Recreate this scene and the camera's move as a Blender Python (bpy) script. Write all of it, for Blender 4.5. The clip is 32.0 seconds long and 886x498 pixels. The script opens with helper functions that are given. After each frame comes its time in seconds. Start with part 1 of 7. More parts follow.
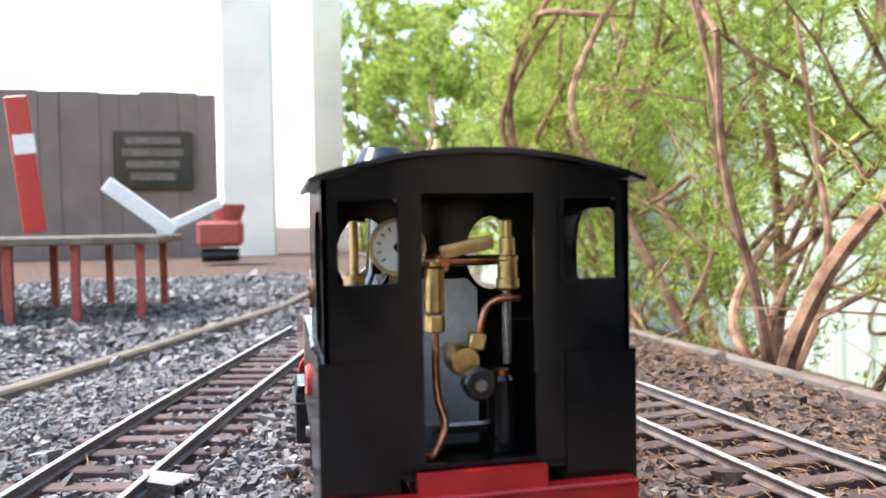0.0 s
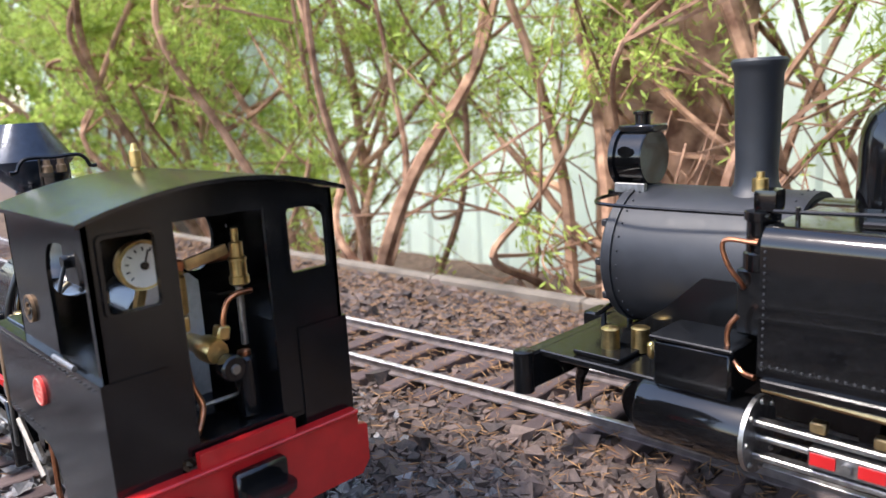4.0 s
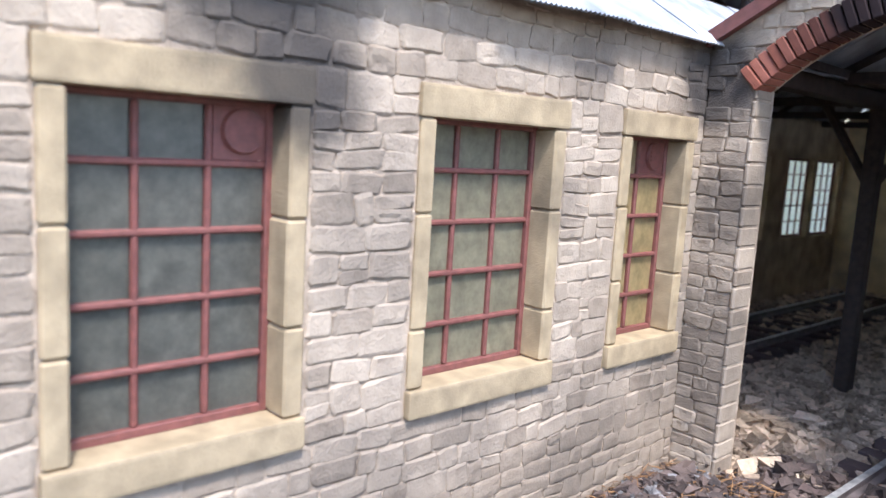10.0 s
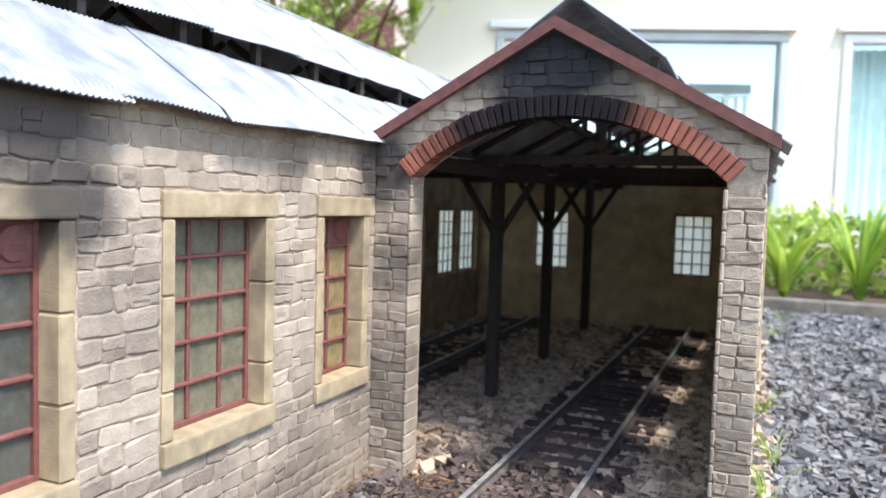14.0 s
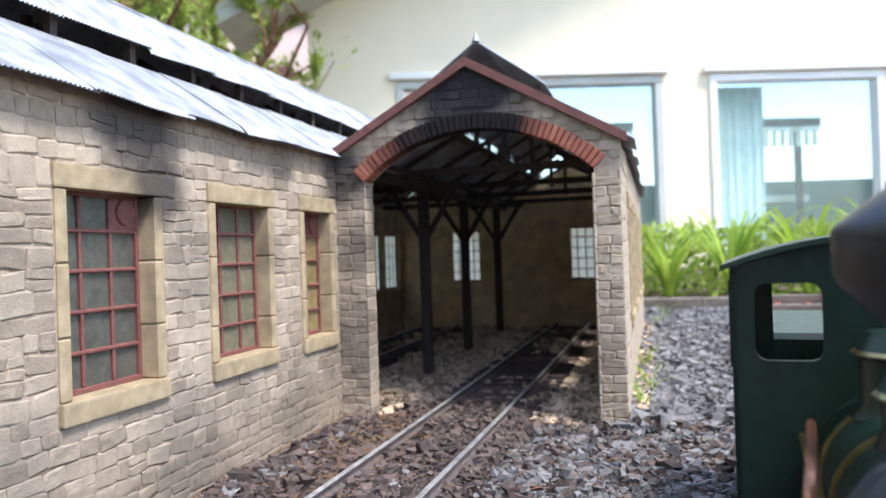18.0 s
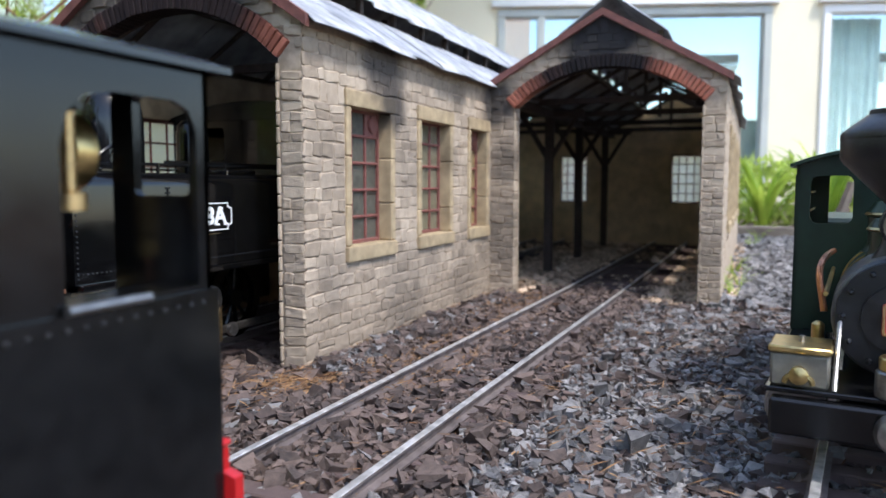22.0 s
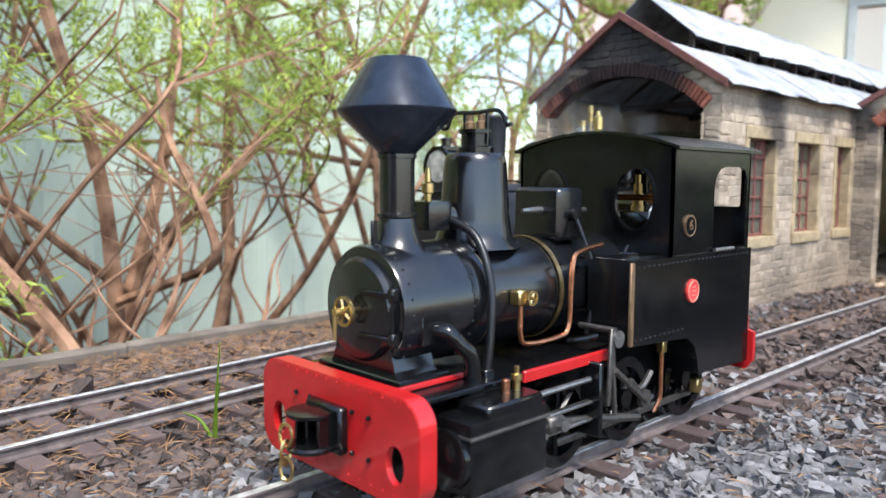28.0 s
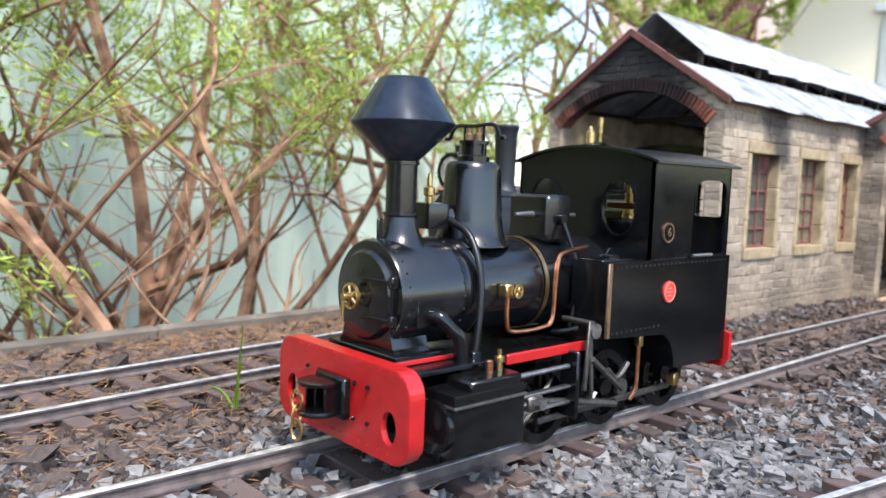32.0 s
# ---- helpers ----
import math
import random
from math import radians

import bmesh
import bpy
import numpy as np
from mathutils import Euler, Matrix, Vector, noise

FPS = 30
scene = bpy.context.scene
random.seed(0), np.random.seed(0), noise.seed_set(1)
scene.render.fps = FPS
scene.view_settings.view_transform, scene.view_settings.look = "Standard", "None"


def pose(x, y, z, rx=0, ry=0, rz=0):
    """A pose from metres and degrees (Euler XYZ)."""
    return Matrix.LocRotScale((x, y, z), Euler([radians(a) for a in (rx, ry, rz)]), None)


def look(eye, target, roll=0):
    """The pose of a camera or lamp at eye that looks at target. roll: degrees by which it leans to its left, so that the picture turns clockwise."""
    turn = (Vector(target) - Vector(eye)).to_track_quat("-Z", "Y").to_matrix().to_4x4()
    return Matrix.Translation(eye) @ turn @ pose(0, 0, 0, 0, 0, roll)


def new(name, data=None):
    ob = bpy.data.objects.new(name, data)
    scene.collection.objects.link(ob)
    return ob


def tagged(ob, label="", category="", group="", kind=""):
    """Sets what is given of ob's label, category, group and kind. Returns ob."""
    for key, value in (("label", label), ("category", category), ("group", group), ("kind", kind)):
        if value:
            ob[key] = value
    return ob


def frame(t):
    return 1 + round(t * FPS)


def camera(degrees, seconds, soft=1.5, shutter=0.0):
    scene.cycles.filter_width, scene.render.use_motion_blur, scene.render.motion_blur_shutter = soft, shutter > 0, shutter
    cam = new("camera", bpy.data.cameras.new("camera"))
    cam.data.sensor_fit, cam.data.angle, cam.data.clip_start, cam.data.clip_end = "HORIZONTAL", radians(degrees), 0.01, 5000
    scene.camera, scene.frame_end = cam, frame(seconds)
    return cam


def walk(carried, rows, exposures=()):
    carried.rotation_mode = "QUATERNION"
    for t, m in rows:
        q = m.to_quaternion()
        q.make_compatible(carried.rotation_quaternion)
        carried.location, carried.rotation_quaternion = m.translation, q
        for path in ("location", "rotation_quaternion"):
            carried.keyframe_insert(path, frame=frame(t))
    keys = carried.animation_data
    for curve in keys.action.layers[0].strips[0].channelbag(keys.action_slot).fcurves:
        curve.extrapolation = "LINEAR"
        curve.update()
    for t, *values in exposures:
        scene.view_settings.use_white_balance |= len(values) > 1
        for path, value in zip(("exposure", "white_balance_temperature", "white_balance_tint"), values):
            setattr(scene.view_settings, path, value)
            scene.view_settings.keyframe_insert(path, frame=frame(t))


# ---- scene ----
cam = camera(61.4, 32.0)
cam.data.dof.use_dof, cam.data.dof.focus_distance, cam.data.dof.aperture_fstop = True, 0.29, 18.0
# seconds, eye x y z (metres), yaw, pitch, roll (degrees)
ROWS = [
    (0, -0.0447, -0.0200, 0.1130, -12.33, -1.93, 0.94),
    (0.5, -0.0553, -0.0205, 0.1190, -17.90, -0.57, 1.07),
    (1, -0.0622, -0.0277, 0.1222, -21.30, -1.49, 1.59),
    (1.5, -0.0643, -0.0331, 0.1243, -24.67, -3.68, 2.52),
    (2, -0.0670, -0.0362, 0.1292, -24.56, -4.05, 3.05),
    (2.5, -0.0700, -0.0429, 0.1311, -26.86, -4.97, 3.55),
    (4.5, -0.1080, -0.0401, 0.1509, -51.58, -13.55, 2.63),
    (5, -0.1156, -0.0453, 0.1508, -58.25, -14.60, 2.57),
    (5.5, -0.1143, -0.0518, 0.1540, -63.19, -15.75, 2.39),
    (6, -0.1139, -0.0555, 0.1577, -67.99, -14.70, 2.02),
    (6.5, -0.1135, -0.0628, 0.1586, -76.94, -14.09, 1.64),
    (7, -0.1058, -0.0691, 0.1627, -88.74, -13.61, 1.15),
    (7.5, -0.0970, -0.0803, 0.1558, -97.84, -11.50, -0.00),
    (8, -0.0843, -0.0920, 0.1471, -106.60, -10.11, -1.02),
    (8.5, -0.0746, -0.0839, 0.1477, -116.22, -10.69, -2.12),
    (9, -0.0777, -0.0656, 0.1523, -123.06, -7.73, -2.50),
    (9.5, -0.0868, -0.0555, 0.1475, -128.92, -5.99, -2.40),
    (10, -0.0804, -0.0648, 0.1371, -131.96, -7.88, -3.34),
    (10.5, -0.0801, -0.0661, 0.1389, -139.46, -6.60, -2.98),
    (11, -0.0821, -0.0635, 0.1392, -143.36, -5.94, -2.92),
    (11.5, -0.0871, -0.0624, 0.1458, -146.27, -5.62, -4.33),
    (12, -0.0942, -0.0501, 0.1536, -149.86, -4.83, -3.91),
    (12.5, -0.0997, -0.0404, 0.1595, -152.14, -3.82, -3.73),
    (13, -0.1023, -0.0242, 0.1588, -154.46, -3.57, -3.23),
    (13.5, -0.1057, -0.0090, 0.1554, -155.61, -3.56, -2.24),
    (14, -0.1075, -0.0036, 0.1531, -156.94, -3.60, -1.76),
    (14.5, -0.1097, 0.0005, 0.1524, -160.00, -3.97, -1.41),
    (15, -0.1098, 0.0103, 0.1490, -162.65, -4.02, -1.12),
    (15.5, -0.1082, 0.0226, 0.1410, -163.55, -3.60, -1.29),
    (17.5, -0.1248, 0.0837, 0.1234, -164.37, -1.41, 1.81),
    (18, -0.1286, 0.1163, 0.1165, -164.07, 0.25, 1.95),
    (18.5, -0.1239, 0.1545, 0.1214, -164.44, 0.66, 0.35),
    (19, -0.1254, 0.1890, 0.1221, -166.68, 0.89, 0.48),
    (19.5, -0.1257, 0.2160, 0.1186, -167.62, 0.05, 0.07),
    (20, -0.1242, 0.2370, 0.1113, -164.66, -1.06, 0.12),
    (20.5, -0.1265, 0.2554, 0.1065, -161.28, -1.87, 0.20),
    (21, -0.1268, 0.2523, 0.1039, -157.50, -2.88, -0.07),
    (21.5, -0.1295, 0.2429, 0.1043, -156.90, -4.11, -0.11),
    (22, -0.1303, 0.2600, 0.1021, -157.46, -5.04, -0.10),
    (22.5, -0.1317, 0.2881, 0.0999, -158.34, -6.16, 0.48),
    (23, -0.1325, 0.3090, 0.0991, -158.70, -7.26, 0.73),
    (23.5, -0.1391, 0.3310, 0.0980, -158.93, -7.59, 0.69),
    (24, -0.1495, 0.3472, 0.0992, -158.52, -5.67, 1.73),
    (24.5, -0.1555, 0.3646, 0.1069, -157.39, -3.65, 2.57),
    (25, -0.1582, 0.3906, 0.1069, -157.24, -1.86, 1.21),
    (25.5, -0.1561, 0.4109, 0.1110, -153.54, -2.26, 0.52),
    (26, -0.1543, 0.4330, 0.1120, -147.64, -3.70, 0.03),
    (26.5, -0.1569, 0.4438, 0.1134, -143.36, -5.17, 0.79),
    (28.5, -0.1852, 0.4704, 0.1094, -132.52, -5.01, -1.17),
    (29, -0.1936, 0.4720, 0.1098, -132.05, -5.02, -1.63),
    (29.5, -0.1959, 0.4742, 0.1091, -131.71, -4.86, -1.72),
    (30, -0.1977, 0.4741, 0.1106, -131.82, -5.01, -1.66),
    (30.5, -0.1998, 0.4757, 0.1108, -131.74, -4.95, -1.87),
    (31, -0.2007, 0.4783, 0.1106, -131.55, -5.05, -1.78),
    (31.5, -0.2032, 0.4807, 0.1108, -131.43, -5.17, -1.66),
    (32, -0.2067, 0.4822, 0.1106, -131.95, -4.97, -2.03),
]
walk(cam, [(t, pose(x, y, z, 90 + pitch, roll, yaw)) for t, x, y, z, yaw, pitch, roll in ROWS],
     exposures=[(0, 2.22, 6800, 12), (2.5, 2.12, 6800, 12), (5, 1.94, 6500, 17), (6.4, 1.93, 6350, 20), (7.5, 1.92, 6400, 19), (9, 1.84, 6100, 15), (11, 1.90, 5950, 12), (13, 1.87, 6200, 9), (15, 1.80, 6250, 10), (18, 1.62, 6300, 10),
                (19, 1.44, 6300, 10), (21, 1.31, 6250, 11), (23, 1.50, 6350, 11), (25, 1.70, 6400, 11), (28, 1.67, 6500, 9), (32, 1.67, 6500, 9)])

# ---- light ----
world = bpy.data.worlds.new("world")
scene.world = world
world.use_nodes = True
wn = world.node_tree
sky = wn.nodes.new("ShaderNodeTexSky")
sky.sky_type = 'NISHITA'
sky.sun_disc = False
sky.sun_elevation = radians(59)
sky.sun_rotation = radians(295)
sky.air_density = 1.0
sky.dust_density = 1.0
wn.links.new(sky.outputs[0], wn.nodes["Background"].inputs[0])
wn.nodes["Background"].inputs[1].default_value = 0.15
sun = new("sun", bpy.data.lights.new("sun", 'SUN'))
sun.data.energy = 1.7
sun.data.angle = radians(9)
sun.data.color = (1.0, 0.97, 0.92)
sun.matrix_basis = look((-1.42, 0.66, 2.6), (0, 0, 0))


# ---- materials ----
def mat(name, color, rough=0.5, metal=0.0, var=0.25, scale=300.0, bump=0.15, fine=2500.0, by="", coat=0.0, alt=None, spec=0.5, world_size=False):
    """Paint, metal, stone and so on: a base colour that varies at two scales, with bump and uneven gloss."""
    m = bpy.data.materials.new(name)
    m.use_nodes = True
    nt = m.node_tree
    b = nt.nodes["Principled BSDF"]
    tc = nt.nodes.new("ShaderNodeTexCoord")
    n1 = nt.nodes.new("ShaderNodeTexNoise")
    n1.inputs["Scale"].default_value = scale
    n1.inputs["Detail"].default_value = 5
    n2 = nt.nodes.new("ShaderNodeTexNoise")
    n2.inputs["Scale"].default_value = fine
    n2.inputs["Detail"].default_value = 3
    for n in (n1, n2):
        nt.links.new(tc.outputs["Object"] if not world_size else nt.nodes.new("ShaderNodeNewGeometry").outputs["Position"], n.inputs["Vector"])
    mix = nt.nodes.new("ShaderNodeMix")
    mix.data_type = 'RGBA'
    dark = tuple(c * (1 - var) for c in color)
    light = alt if alt else tuple(min(1, c * (1 + var)) for c in color)
    mix.inputs[6].default_value = (*dark, 1)
    mix.inputs[7].default_value = (*light, 1)
    ramp = nt.nodes.new("ShaderNodeMapRange")
    ramp.inputs[1].default_value, ramp.inputs[2].default_value = 0.32, 0.68
    nt.links.new(n1.outputs[0], ramp.inputs[0])
    factor = ramp.outputs[0]
    if by:
        src = nt.nodes.new("ShaderNodeObjectInfo" if by == "object" else "ShaderNodeNewGeometry")
        out = src.outputs["Random" if by == "object" else "Random Per Island"]
        add = nt.nodes.new("ShaderNodeMath")
        add.operation = 'MULTIPLY_ADD'
        add.inputs[1].default_value, add.inputs[2].default_value = 0.35, 0.0
        nt.links.new(ramp.outputs[0], add.inputs[0])
        ad2 = nt.nodes.new("ShaderNodeMath")
        ad2.operation = 'MULTIPLY_ADD'
        ad2.inputs[1].default_value = 0.75
        nt.links.new(out, ad2.inputs[0])
        nt.links.new(add.outputs[0], ad2.inputs[2])
        factor = ad2.outputs[0]
    nt.links.new(factor, mix.inputs[0])
    nt.links.new(mix.outputs[2], b.inputs["Base Color"])
    rr = nt.nodes.new("ShaderNodeMapRange")
    rr.inputs[3].default_value, rr.inputs[4].default_value = max(0.03, rough - 0.09), min(1, rough + 0.09)
    nt.links.new(n1.outputs[0], rr.inputs[0])
    nt.links.new(rr.outputs[0], b.inputs["Roughness"])
    b.inputs["Metallic"].default_value = metal
    b.inputs["Coat Weight"].default_value = coat
    b.inputs["Specular IOR Level"].default_value = spec
    if bump:
        bp = nt.nodes.new("ShaderNodeBump")
        bp.inputs["Strength"].default_value = bump
        bp.inputs["Distance"].default_value = 0.001
        sm = nt.nodes.new("ShaderNodeMath")
        nt.links.new(n1.outputs[0], sm.inputs[0])
        nt.links.new(n2.outputs[0], sm.inputs[1])
        nt.links.new(sm.outputs[0], bp.inputs["Height"])
        nt.links.new(bp.outputs[0], b.inputs["Normal"])
    return m


def stained(m, spots, soot_and_shade=(0.030, 0.029, 0.031)):
    """Dark clouds on a masonry material, smoke stains and painted shade, round some places of the building (x, y, z,
    reach, depth).
    """
    nt = m.node_tree
    b = nt.nodes["Principled BSDF"]
    base = b.inputs["Base Color"].links[0].from_socket
    geo = nt.nodes.new("ShaderNodeNewGeometry")
    nz = nt.nodes.new("ShaderNodeTexNoise")
    nz.inputs["Scale"].default_value = 55
    nz.inputs["Detail"].default_value = 6
    nt.links.new(geo.outputs["Position"], nz.inputs["Vector"])
    total = None
    for x, y, z, reach, depth in spots:
        d = nt.nodes.new("ShaderNodeVectorMath")
        d.operation = 'DISTANCE'
        d.inputs[1].default_value = (x, y, z)
        nt.links.new(geo.outputs["Position"], d.inputs[0])
        wob = nt.nodes.new("ShaderNodeMath")
        wob.operation = 'MULTIPLY_ADD'
        wob.inputs[1].default_value = reach * 1.1
        nt.links.new(nz.outputs[0], wob.inputs[0])
        nt.links.new(d.outputs["Value"], wob.inputs[2])
        mr = nt.nodes.new("ShaderNodeMapRange")
        mr.interpolation_type = 'SMOOTHSTEP'
        mr.inputs[1].default_value, mr.inputs[2].default_value = reach * 1.1, reach * 2.1
        mr.inputs[3].default_value, mr.inputs[4].default_value = depth, 0.0
        nt.links.new(wob.outputs[0], mr.inputs[0])
        if total is None:
            total = mr.outputs[0]
        else:
            mx = nt.nodes.new("ShaderNodeMath")
            mx.operation = 'MAXIMUM'
            nt.links.new(total, mx.inputs[0])
            nt.links.new(mr.outputs[0], mx.inputs[1])
            total = mx.outputs[0]
    mix = nt.nodes.new("ShaderNodeMix")
    mix.data_type = 'RGBA'
    mix.inputs[7].default_value = (*soot_and_shade, 1)
    nt.links.new(total, mix.inputs[0])
    nt.links.new(base, mix.inputs[6])
    nt.links.new(mix.outputs[2], b.inputs["Base Color"])
    return m


def leafy(name, dark, light):
    """Thin leaves: light also comes through them."""
    m = mat(name, dark, 0.5, var=0.3, scale=12, bump=0.0, by="island", alt=light, spec=0.3)
    nt = m.node_tree
    b = nt.nodes["Principled BSDF"]
    tr = nt.nodes.new("ShaderNodeBsdfTranslucent")
    nt.links.new(b.inputs["Base Color"].links[0].from_socket, tr.inputs["Color"])
    mix = nt.nodes.new("ShaderNodeMixShader")
    mix.inputs[0].default_value = 0.45
    nt.links.new(b.outputs[0], mix.inputs[1])
    nt.links.new(tr.outputs[0], mix.inputs[2])
    nt.links.new(mix.outputs[0], nt.nodes["Material Output"].inputs["Surface"])
    return m


# smoke stains; spots under the eaves and on the forward gable include painted shade
SOOT_SHADE = [(0.078, -0.148, 0.173, 0.023, 0.8), (0.078, -0.160, 0.152, 0.018, 0.85), (0.075, -0.347, 0.170, 0.017, 0.85), (-0.014, -0.35, 0.226, 0.038, 0.99),
        (0.166, -0.0615, 0.232, 0.074, 0.97), (0.078, -0.09, 0.05, 0.016, 0.35), (0.066, -0.352, 0.12, 0.016, 0.5), (0.078, -0.26, 0.12, 0.012, 0.35)]
# old grey-violet weathering clouds on the warm stone
GRIME = [(0.078, -0.185, 0.115, 0.020, 0.32), (0.078, -0.275, 0.168, 0.014, 0.25), (0.078, -0.178, 0.03, 0.030, 0.38), (0.078, -0.285, 0.035, 0.026, 0.30),
         (0.078, -0.08, 0.12, 0.02, 0.22), (0.078, -0.225, 0.045, 0.014, 0.3), (-0.10, -0.35, 0.05, 0.02, 0.25), (0.07, -0.35, 0.06, 0.03, 0.4)]
STONE = stained(mat("rubble_stone", (0.355, 0.278, 0.205), 0.9, world_size=True, var=0.28, scale=200, bump=0.38, fine=1100, by="object", alt=(0.50, 0.402, 0.302), spec=0.2), GRIME + SOOT_SHADE)
MORTAR = stained(mat("mortar", (0.42, 0.33, 0.245), 0.95, var=0.3, scale=160, bump=0.5, fine=1500, spec=0.2), SOOT_SHADE)
SANDSTONE = stained(mat("yellow_sandstone", (0.385, 0.295, 0.18), 0.85, var=0.22, scale=120, bump=0.25, fine=1600, spec=0.25), SOOT_SHADE[:2] + SOOT_SHADE[4:])
# crown soot; the forward arch's spots also darken it for shade
ARCHBRICK = stained(mat("red_arch_brick", (0.34, 0.115, 0.075), 0.85, var=0.25, scale=250, bump=0.4, by="object", alt=(0.42, 0.16, 0.11), spec=0.12),
                    [(0.012, -0.35, 0.203, 0.036, 0.96), (-0.005, -0.35, 0.205, 0.036, 0.99), (-0.026, -0.35, 0.205, 0.034, 0.99), (0.150, -0.0615, 0.210, 0.058, 0.97), (0.185, -0.0615, 0.210, 0.058, 0.97)], (0.013, 0.013, 0.015))
WINRED = mat("window_red_paint", (0.18, 0.062, 0.050), 0.6, var=0.2, scale=400, bump=0.2)
BARGE = mat("barge_board_red", (0.15, 0.055, 0.045), 0.7, var=0.25, scale=200, bump=0.3)
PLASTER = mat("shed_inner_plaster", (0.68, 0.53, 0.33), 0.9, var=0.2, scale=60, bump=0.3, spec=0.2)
# darker copy of the plaster: the forward bay's shade put into the colour
SHADEPLASTER = mat("shaded_inner_plaster", (0.40, 0.30, 0.185), 0.9, var=0.3, scale=50, bump=0.3, spec=0.2)
TIMBER = mat("dark_timber", (0.055, 0.038, 0.03), 0.75, var=0.35, scale=250, bump=0.4)
CORRU = mat("corrugated_iron", (0.27, 0.28, 0.30), 0.5, 0.25, var=0.22, scale=60, bump=0.12, fine=700, alt=(0.42, 0.43, 0.45))
BLACK = mat("black_satin_paint", (0.005, 0.0052, 0.0057), 0.17, var=0.3, scale=180, bump=0.015, fine=4000, spec=0.45)
SATIN = mat("satin_boiler_paint", (0.006, 0.0064, 0.0074), 0.20, var=0.3, scale=180, bump=0.02, fine=3000, spec=0.75)
BRONZE = mat("dull_bronze", (0.20, 0.125, 0.07), 0.5, 0.55, var=0.3, scale=400, bump=0.1)
GLOSS = mat("black_gloss_paint", (0.003, 0.003, 0.0033), 0.10, var=0.2, scale=150, bump=0.0, coat=0.3, spec=0.4)
SMOKEBOX = mat("graphite_paint", (0.013, 0.014, 0.017), 0.5, var=0.2, scale=200, bump=0.1)
# graphite grey, lightened in colour for sunlight on the barrel
SUNLITGREY = mat("sunlit_grey_smokebox", (0.11, 0.11, 0.115), 0.34, 0.3, var=0.35, scale=200, bump=0.12)
OLDBLACK = mat("sooty_black_paint", (0.022, 0.022, 0.024), 0.32, 0.2, var=0.35, scale=200, bump=0.12, spec=0.5)
# blued metal, made bluer and brighter to hold the cone's sky highlight
SKYBLUED = mat("blued_sky_metal", (0.024, 0.031, 0.045), 0.20, 0.45, var=0.25, scale=160, bump=0.05)
# black rivets made greyer than the paint, so the colour holds their glint
RIVET = mat("glinting_rivet_heads", (0.032, 0.032, 0.035), 0.3, 0.4, var=0.3, scale=900, bump=0.0)
RED = mat("red_paint", (0.44, 0.013, 0.014), 0.32, var=0.12, scale=150, bump=0.04, coat=0.2)
BRASS = mat("brass", (0.62, 0.45, 0.19), 0.32, 1.0, var=0.2, scale=400, bump=0.05)
BAND = mat("boiler_band_brass", (0.52, 0.37, 0.18), 0.38, 1.0, var=0.2, scale=400, bump=0.05)
COPPER = mat("copper", (0.55, 0.23, 0.12), 0.32, 1.0, var=0.25, scale=400, bump=0.05)
STEEL = mat("bare_steel", (0.33, 0.32, 0.31), 0.42, 1.0, var=0.25, scale=500, bump=0.1)
ALUMINIUM = mat("bare_aluminium", (0.60, 0.61, 0.63), 0.42, 0.35, var=0.1, scale=500, bump=0.06)
DULLSTEEL = mat("dull_steel", (0.13, 0.12, 0.11), 0.5, 0.9, var=0.3, scale=500, bump=0.15)
WHITE = mat("white_paint", (0.75, 0.75, 0.73), 0.5, var=0.06, scale=200, bump=0.03)
PLATEPINK = mat("worn_plate_lettering", (0.72, 0.30, 0.24), 0.5, var=0.2, scale=900, bump=0.05)
DISCRED = mat("works_plate_red", (0.62, 0.05, 0.04), 0.4, var=0.15, scale=800, bump=0.1)
GREENCAB = mat("dark_green_paint", (0.007, 0.021, 0.014), 0.35, var=0.2, scale=200, bump=0.05)
RAILTOP = mat("worn_rail_top", (0.60, 0.58, 0.56), 0.36, 0.6, var=0.35, scale=220, bump=0.2)
RAILSIDE = mat("rusted_rail_side", (0.14, 0.112, 0.105), 0.7, 0.15, var=0.35, scale=160, bump=0.35)
SLEEPER = mat("brown_sleeper", (0.08, 0.055, 0.055), 0.8, var=0.35, scale=140, bump=0.5, by="object", alt=(0.15, 0.105, 0.095), spec=0.3)
BALLAST = mat("crushed_bluestone", (0.024, 0.024, 0.028), 0.48, var=0.4, scale=420, bump=0.6, by="island", alt=(0.31, 0.292, 0.285), spec=0.55)
BARKCHIP = mat("brown_gravel_and_bark", (0.027, 0.022, 0.023), 0.7, var=0.4, scale=420, bump=0.6, by="island", alt=(0.175, 0.124, 0.103), spec=0.4)
PALECHIP = mat("pale_brown_stones", (0.20, 0.14, 0.095), 0.85, var=0.4, scale=420, bump=0.6, by="island", alt=(0.84, 0.64, 0.46), spec=0.25)
GROUND = mat("dark_garden_soil", (0.11, 0.075, 0.056), 0.95, var=0.5, scale=60, bump=0.8, fine=600, spec=0.2)
# for the added sheet that the glossy tank mirrors as a brown band
REFLECTBROWN = mat("unseen_brown_ground", (0.30, 0.18, 0.115), 0.9, var=0.4, scale=30, bump=0.8, fine=300, alt=(0.42, 0.28, 0.19), spec=0.2)
NEEDLE = mat("fallen_needles", (0.13, 0.055, 0.03), 0.8, var=0.3, scale=200, bump=0.0, by="island", alt=(0.36, 0.21, 0.10), spec=0.2)
LEAF = leafy("fine_green_leaves", (0.13, 0.22, 0.025), (0.60, 0.72, 0.16))
STRAP = leafy("strap_leaves", (0.18, 0.36, 0.03), (0.60, 0.74, 0.12))
